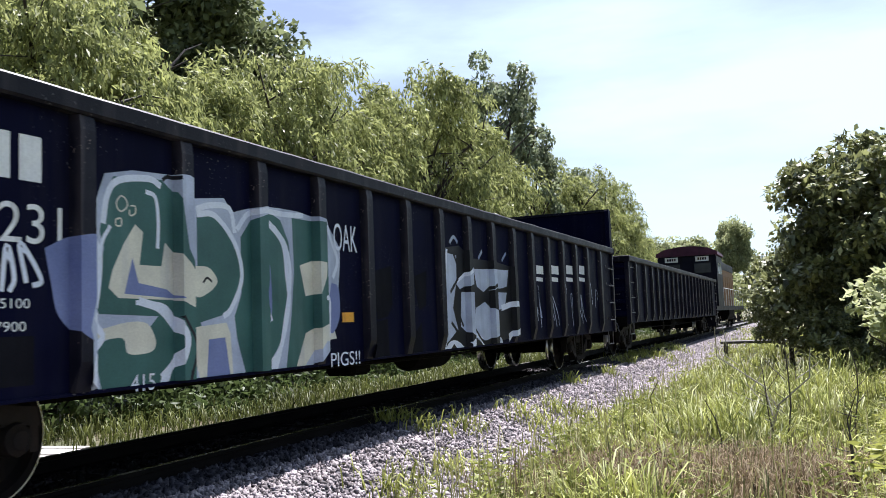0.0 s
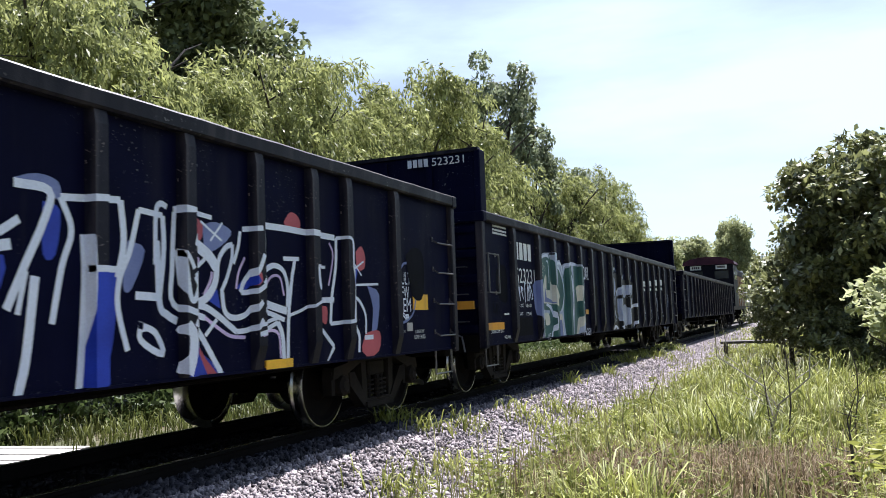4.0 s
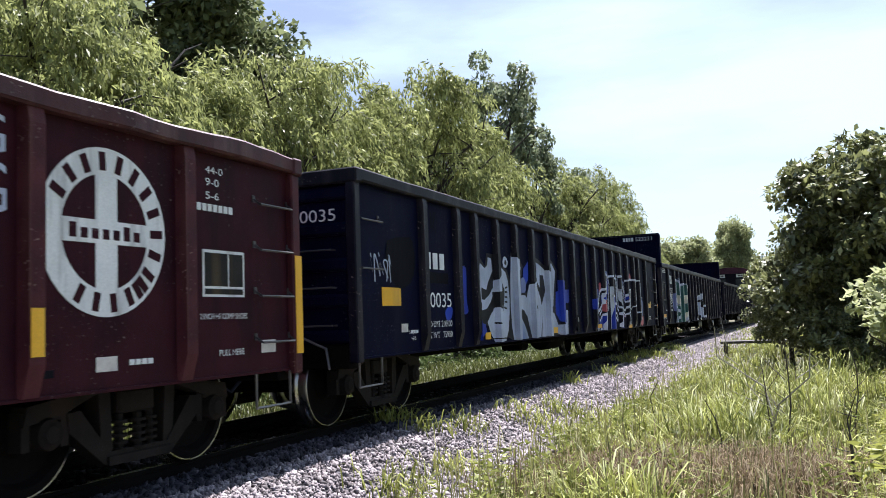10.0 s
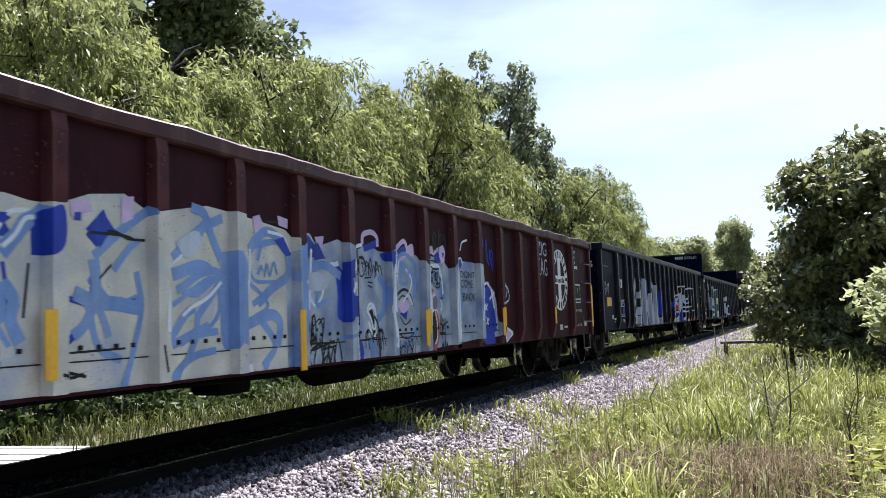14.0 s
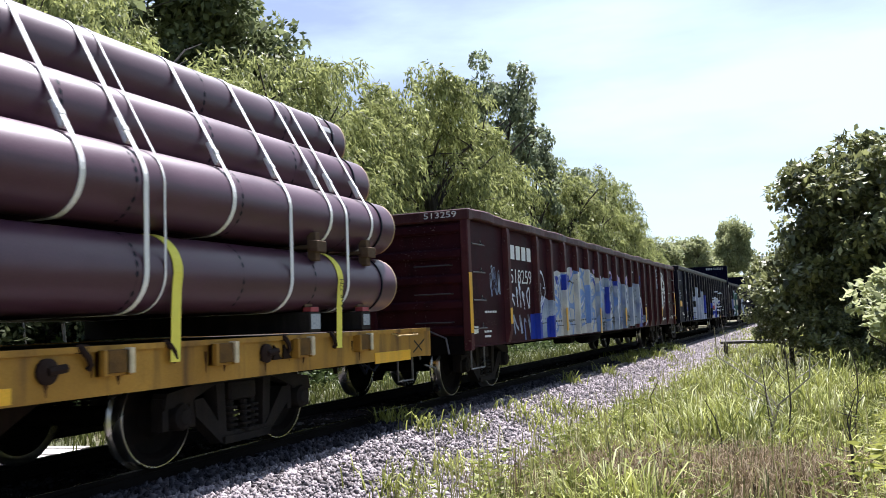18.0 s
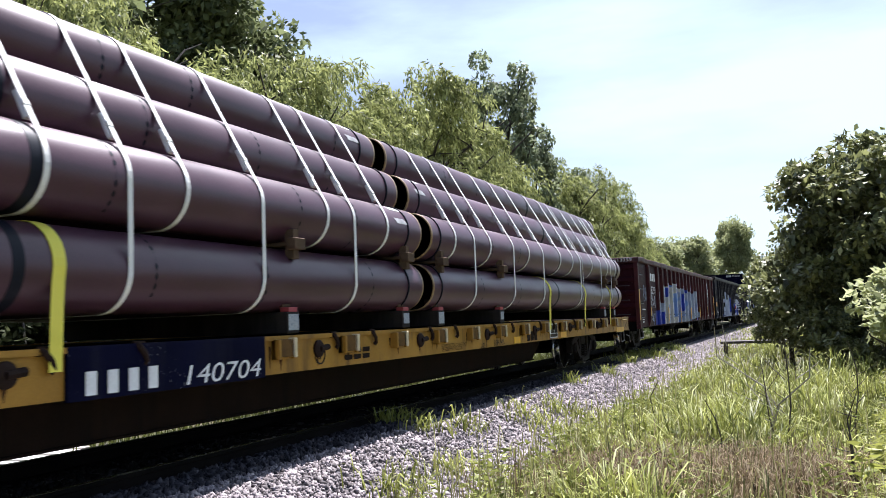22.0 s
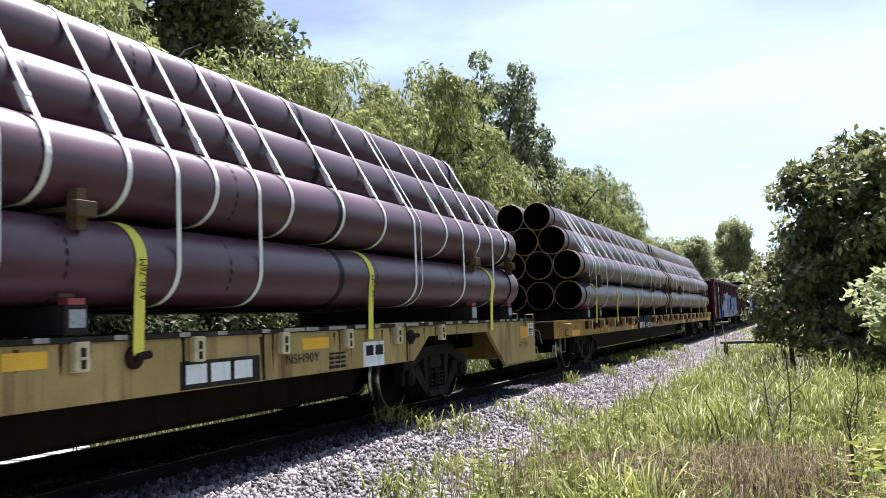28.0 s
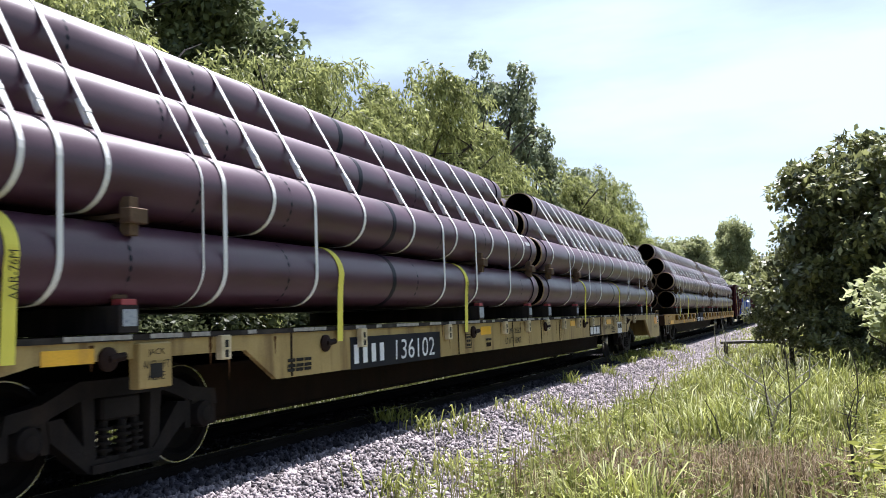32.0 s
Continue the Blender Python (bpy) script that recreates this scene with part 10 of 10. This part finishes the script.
def leafy_stand():
    """A stand of tall leafy yellow-green stems beside the dry patch."""
    rs = np.random.RandomState(85)
    cs, al = [], []
    for k in range(330):
        wy = rs.uniform(6.2, 14.0)
        wx = 0.11 * wy - 0.55 + abs(rs.normal(0, 0.55)) + rs.uniform(0, 0.5)
        base = np.array([wx, wy, ground_z(wx, wy)])
        hgt = rs.uniform(0.3, 0.75)
        m = int(rs.uniform(26, 48))
        t = rs.uniform(0.15, 1, m)
        out = rs.normal(0, 1, (m, 3)) * [1, 1, 0.3]
        out /= np.linalg.norm(out, axis=1, keepdims=True)
        cs.append(base + np.array([0, 0, 1]) * (t * hgt)[:, None] + out * 0.07)
        al.append(out + [0, 0, -0.1])
    c, a = np.concatenate(cs), np.concatenate(al)
    v, f = leaf_quads(c, a, rs.uniform(0.08, 0.16, len(c)), rs.uniform(0.02, 0.042, len(c)), rs, 0.2, 1.5)
    return fast_mesh("leafy_weeds", v, f, M_LEAFY)


tagged(new("leafy_weeds", leafy_stand()), "stand of tall leafy yellow-green weeds", "weeds", kind="stuff")
tagged(new("weeds", scatter_weeds()), "leafy green weeds scattered through the grass", "weeds", kind="stuff")


def stems(n, seed):
    """Thin upright seed stalks above the grass."""
    rs = np.random.RandomState(seed)
    y = 5.5 + 26 * rs.uniform(0, 1, n) ** 1.6
    x = TRACK_X + 3.0 + rs.uniform(0, 1, n) * (3.4 + y * 0.36)
    return blades("seed_stalks", x, y, rs.uniform(0.35, 0.8, n), rs.uniform(0.006, 0.011, n), rs, M_SEED, 0.25)


tagged(new("seed_stalks", stems(3200, 83)), "pale ripening grass stalks above the meadow", "grass", kind="stuff")


def dead_stalk(x, y, top, seed, material, label, forks=5, r0=0.012, lean=0.12):
    rs = random.Random(seed)
    th = empty("dead_stalk")
    tagged(th, label, "stalk", "dead stalks in the meadow")
    z = ground_z(x, y)
    th.matrix_basis = pose(x, y, z)
    h = top - z
    pts = [Vector((rs.uniform(-lean, lean) * k * 0.25 * h, rs.uniform(-lean, lean) * k * 0.2 * h, h * k / 4)) for k in range(5)]
    bm = bmesh.new()
    tube(bm, pts, 0, 5, taper=[r0, r0 * 0.9, r0 * 0.75, r0 * 0.6, r0 * 0.3])
    part("stem", bm, material, th)
    for k in range(forks):
        b = pts[1].lerp(pts[4], rs.uniform(0.1, 0.9))
        e = b + Vector((rs.uniform(-1, 1), rs.uniform(-0.5, 0.5), rs.uniform(0.2, 1.0))).normalized() * h * rs.uniform(0.12, 0.3)
        bm = bmesh.new()
        tube(bm, [b, b.lerp(e, 0.5) + Vector((0, 0, -0.01)), e], 0, 4, taper=[r0 * 0.5, r0 * 0.4, r0 * 0.15])
        part("twig", bm, material, th)


for i, (sx, sy, st, fk) in enumerate(((0.20, 7.5, 0.47, 4), (0.17, 7.7, 0.30, 3), (-0.30, 9.0, 0.85, 6), (-0.42, 9.3, 0.62, 3), (-2.05, 12.0, 0.42, 0), (-0.9, 8.6, 0.30, 3), (0.35, 10.5, 0.75, 4))):
    dead_stalk(sx, sy, st, 90 + i, M_STALK, "dark dried weed stalk standing in the grass", fk, 0.010)
for i, (sx, sy, st, fk) in enumerate(((-0.62, 10.2, 0.95, 7), (-0.45, 9.8, 0.70, 6))):
    dead_stalk(sx, sy, st, 120 + i, M_TWIG, "bleached bare branch leaning in the grass", fk, 0.013, 0.5)

# bare fallen limbs caught in the thicket
for k, (a, b_, r0) in enumerate((((-11.2, 9.0, 1.30), (-11.4, 11.0, 2.35), 0.035), ((-11.3, 10.6, 2.32), (-11.7, 13.4, 2.30), 0.028), ((-11.5, 9.4, 2.35), (-11.8, 12.2, 3.2), 0.03), ((-11.2, 9.8, 1.55), (-11.5, 11.8, 1.50), 0.02))):
    rs = random.Random(140 + k)
    th = empty("fallen_limb")
    tagged(th, "bare grey fallen limb leaning in the thicket", "branch", "fallen limbs")
    base = Vector((a[0], a[1], ground_z(a[0], a[1])))
    th.matrix_basis = pose(*base)
    a, b_ = Vector(a) - base, Vector(b_) - base
    bm = bmesh.new()
    m1 = a.lerp(b_, 0.5) + Vector((0, rs.uniform(-0.1, 0.1), rs.uniform(-0.08, 0.12)))
    tube(bm, [Vector((0, 0, -0.05)), a * 0.5 + Vector((0.1, 0.05, 0)), a, m1, b_], 0, 6, taper=[r0 * 1.3, r0 * 1.2, r0, r0 * 0.8, r0 * 0.4])
    part("limb", bm, M_TWIG, th)
    for j in range(4):
        s = a.lerp(b_, rs.uniform(0.2, 0.9))
        e = s + Vector((rs.uniform(-0.1, 0.3), rs.uniform(-0.1, 0.6), rs.uniform(-0.5, 0.4)))
        bm = bmesh.new()
        tube(bm, [s, s.lerp(e, 0.5) + Vector((0, 0, 0.05)), e], 0, 4, taper=[r0 * 0.5, r0 * 0.35, r0 * 0.12])
        part("twig", bm, M_TWIG, th)

# bleached boards lying beside the far rail
pile = empty("board_stack")
tagged(pile, "low stack of sun-bleached boards beyond the track", "boards")
pile.matrix_basis = pose(-9.35, 7.3, -0.36, 0, 0, 8)
plank = mesh_of("board", bevel(boxes((-1.3, 1.3, -0.09, 0.09, 0, 0.05)), 0.006), M_PLANK)
for k in range(7):
    part("board", plank, None, pile, at=pose(rng.uniform(-0.1, 0.1), -0.62 + k * 0.2, 0.02 + 0.012 * (k % 2), 0, 0, rng.uniform(-2, 2)))
for k in range(6):
    part("board", plank, None, pile, at=pose(rng.uniform(-0.1, 0.1), -0.5 + k * 0.2, 0.085 + 0.01 * (k % 2), 0, 0, rng.uniform(-2, 2)))

# low dark timber platform in the grass
bench = empty("timber_platform")
tagged(bench, "low dark timber platform half hidden in grass", "platform")
bench.matrix_basis = pose(-1.8, 29.5, -0.45, 0, 0, 4)
part("top_board", bevel(boxes((-1.0, 1.0, -0.35, 0.35, 0.50, 0.58)), 0.01), M_OLDWOOD, bench)
for a in (-0.85, 0.85):
    for b in (-0.25, 0.25):
        part("leg", boxes((a - 0.06, a + 0.06, b - 0.06, b + 0.06, 0, 0.5)), M_OLDWOOD, bench)


def motions():
    """The train rolls forward along y; its wheels turn with it."""
    half = [i * 0.5 for i in range(65)]
    for ob, place in CARS:
        walk(ob, [(t, pose(TRACK_X, place + rolled(t), 0)) for t in half])
    fine = [i * 0.15 for i in range(213)] + [32.0]
    for ob, r, y in WHEELSETS:
        walk(ob, [(t, pose(0, y, r) @ Matrix.Rotation(-rolled(t) / r, 4, "X")) for t in fine])


motions()
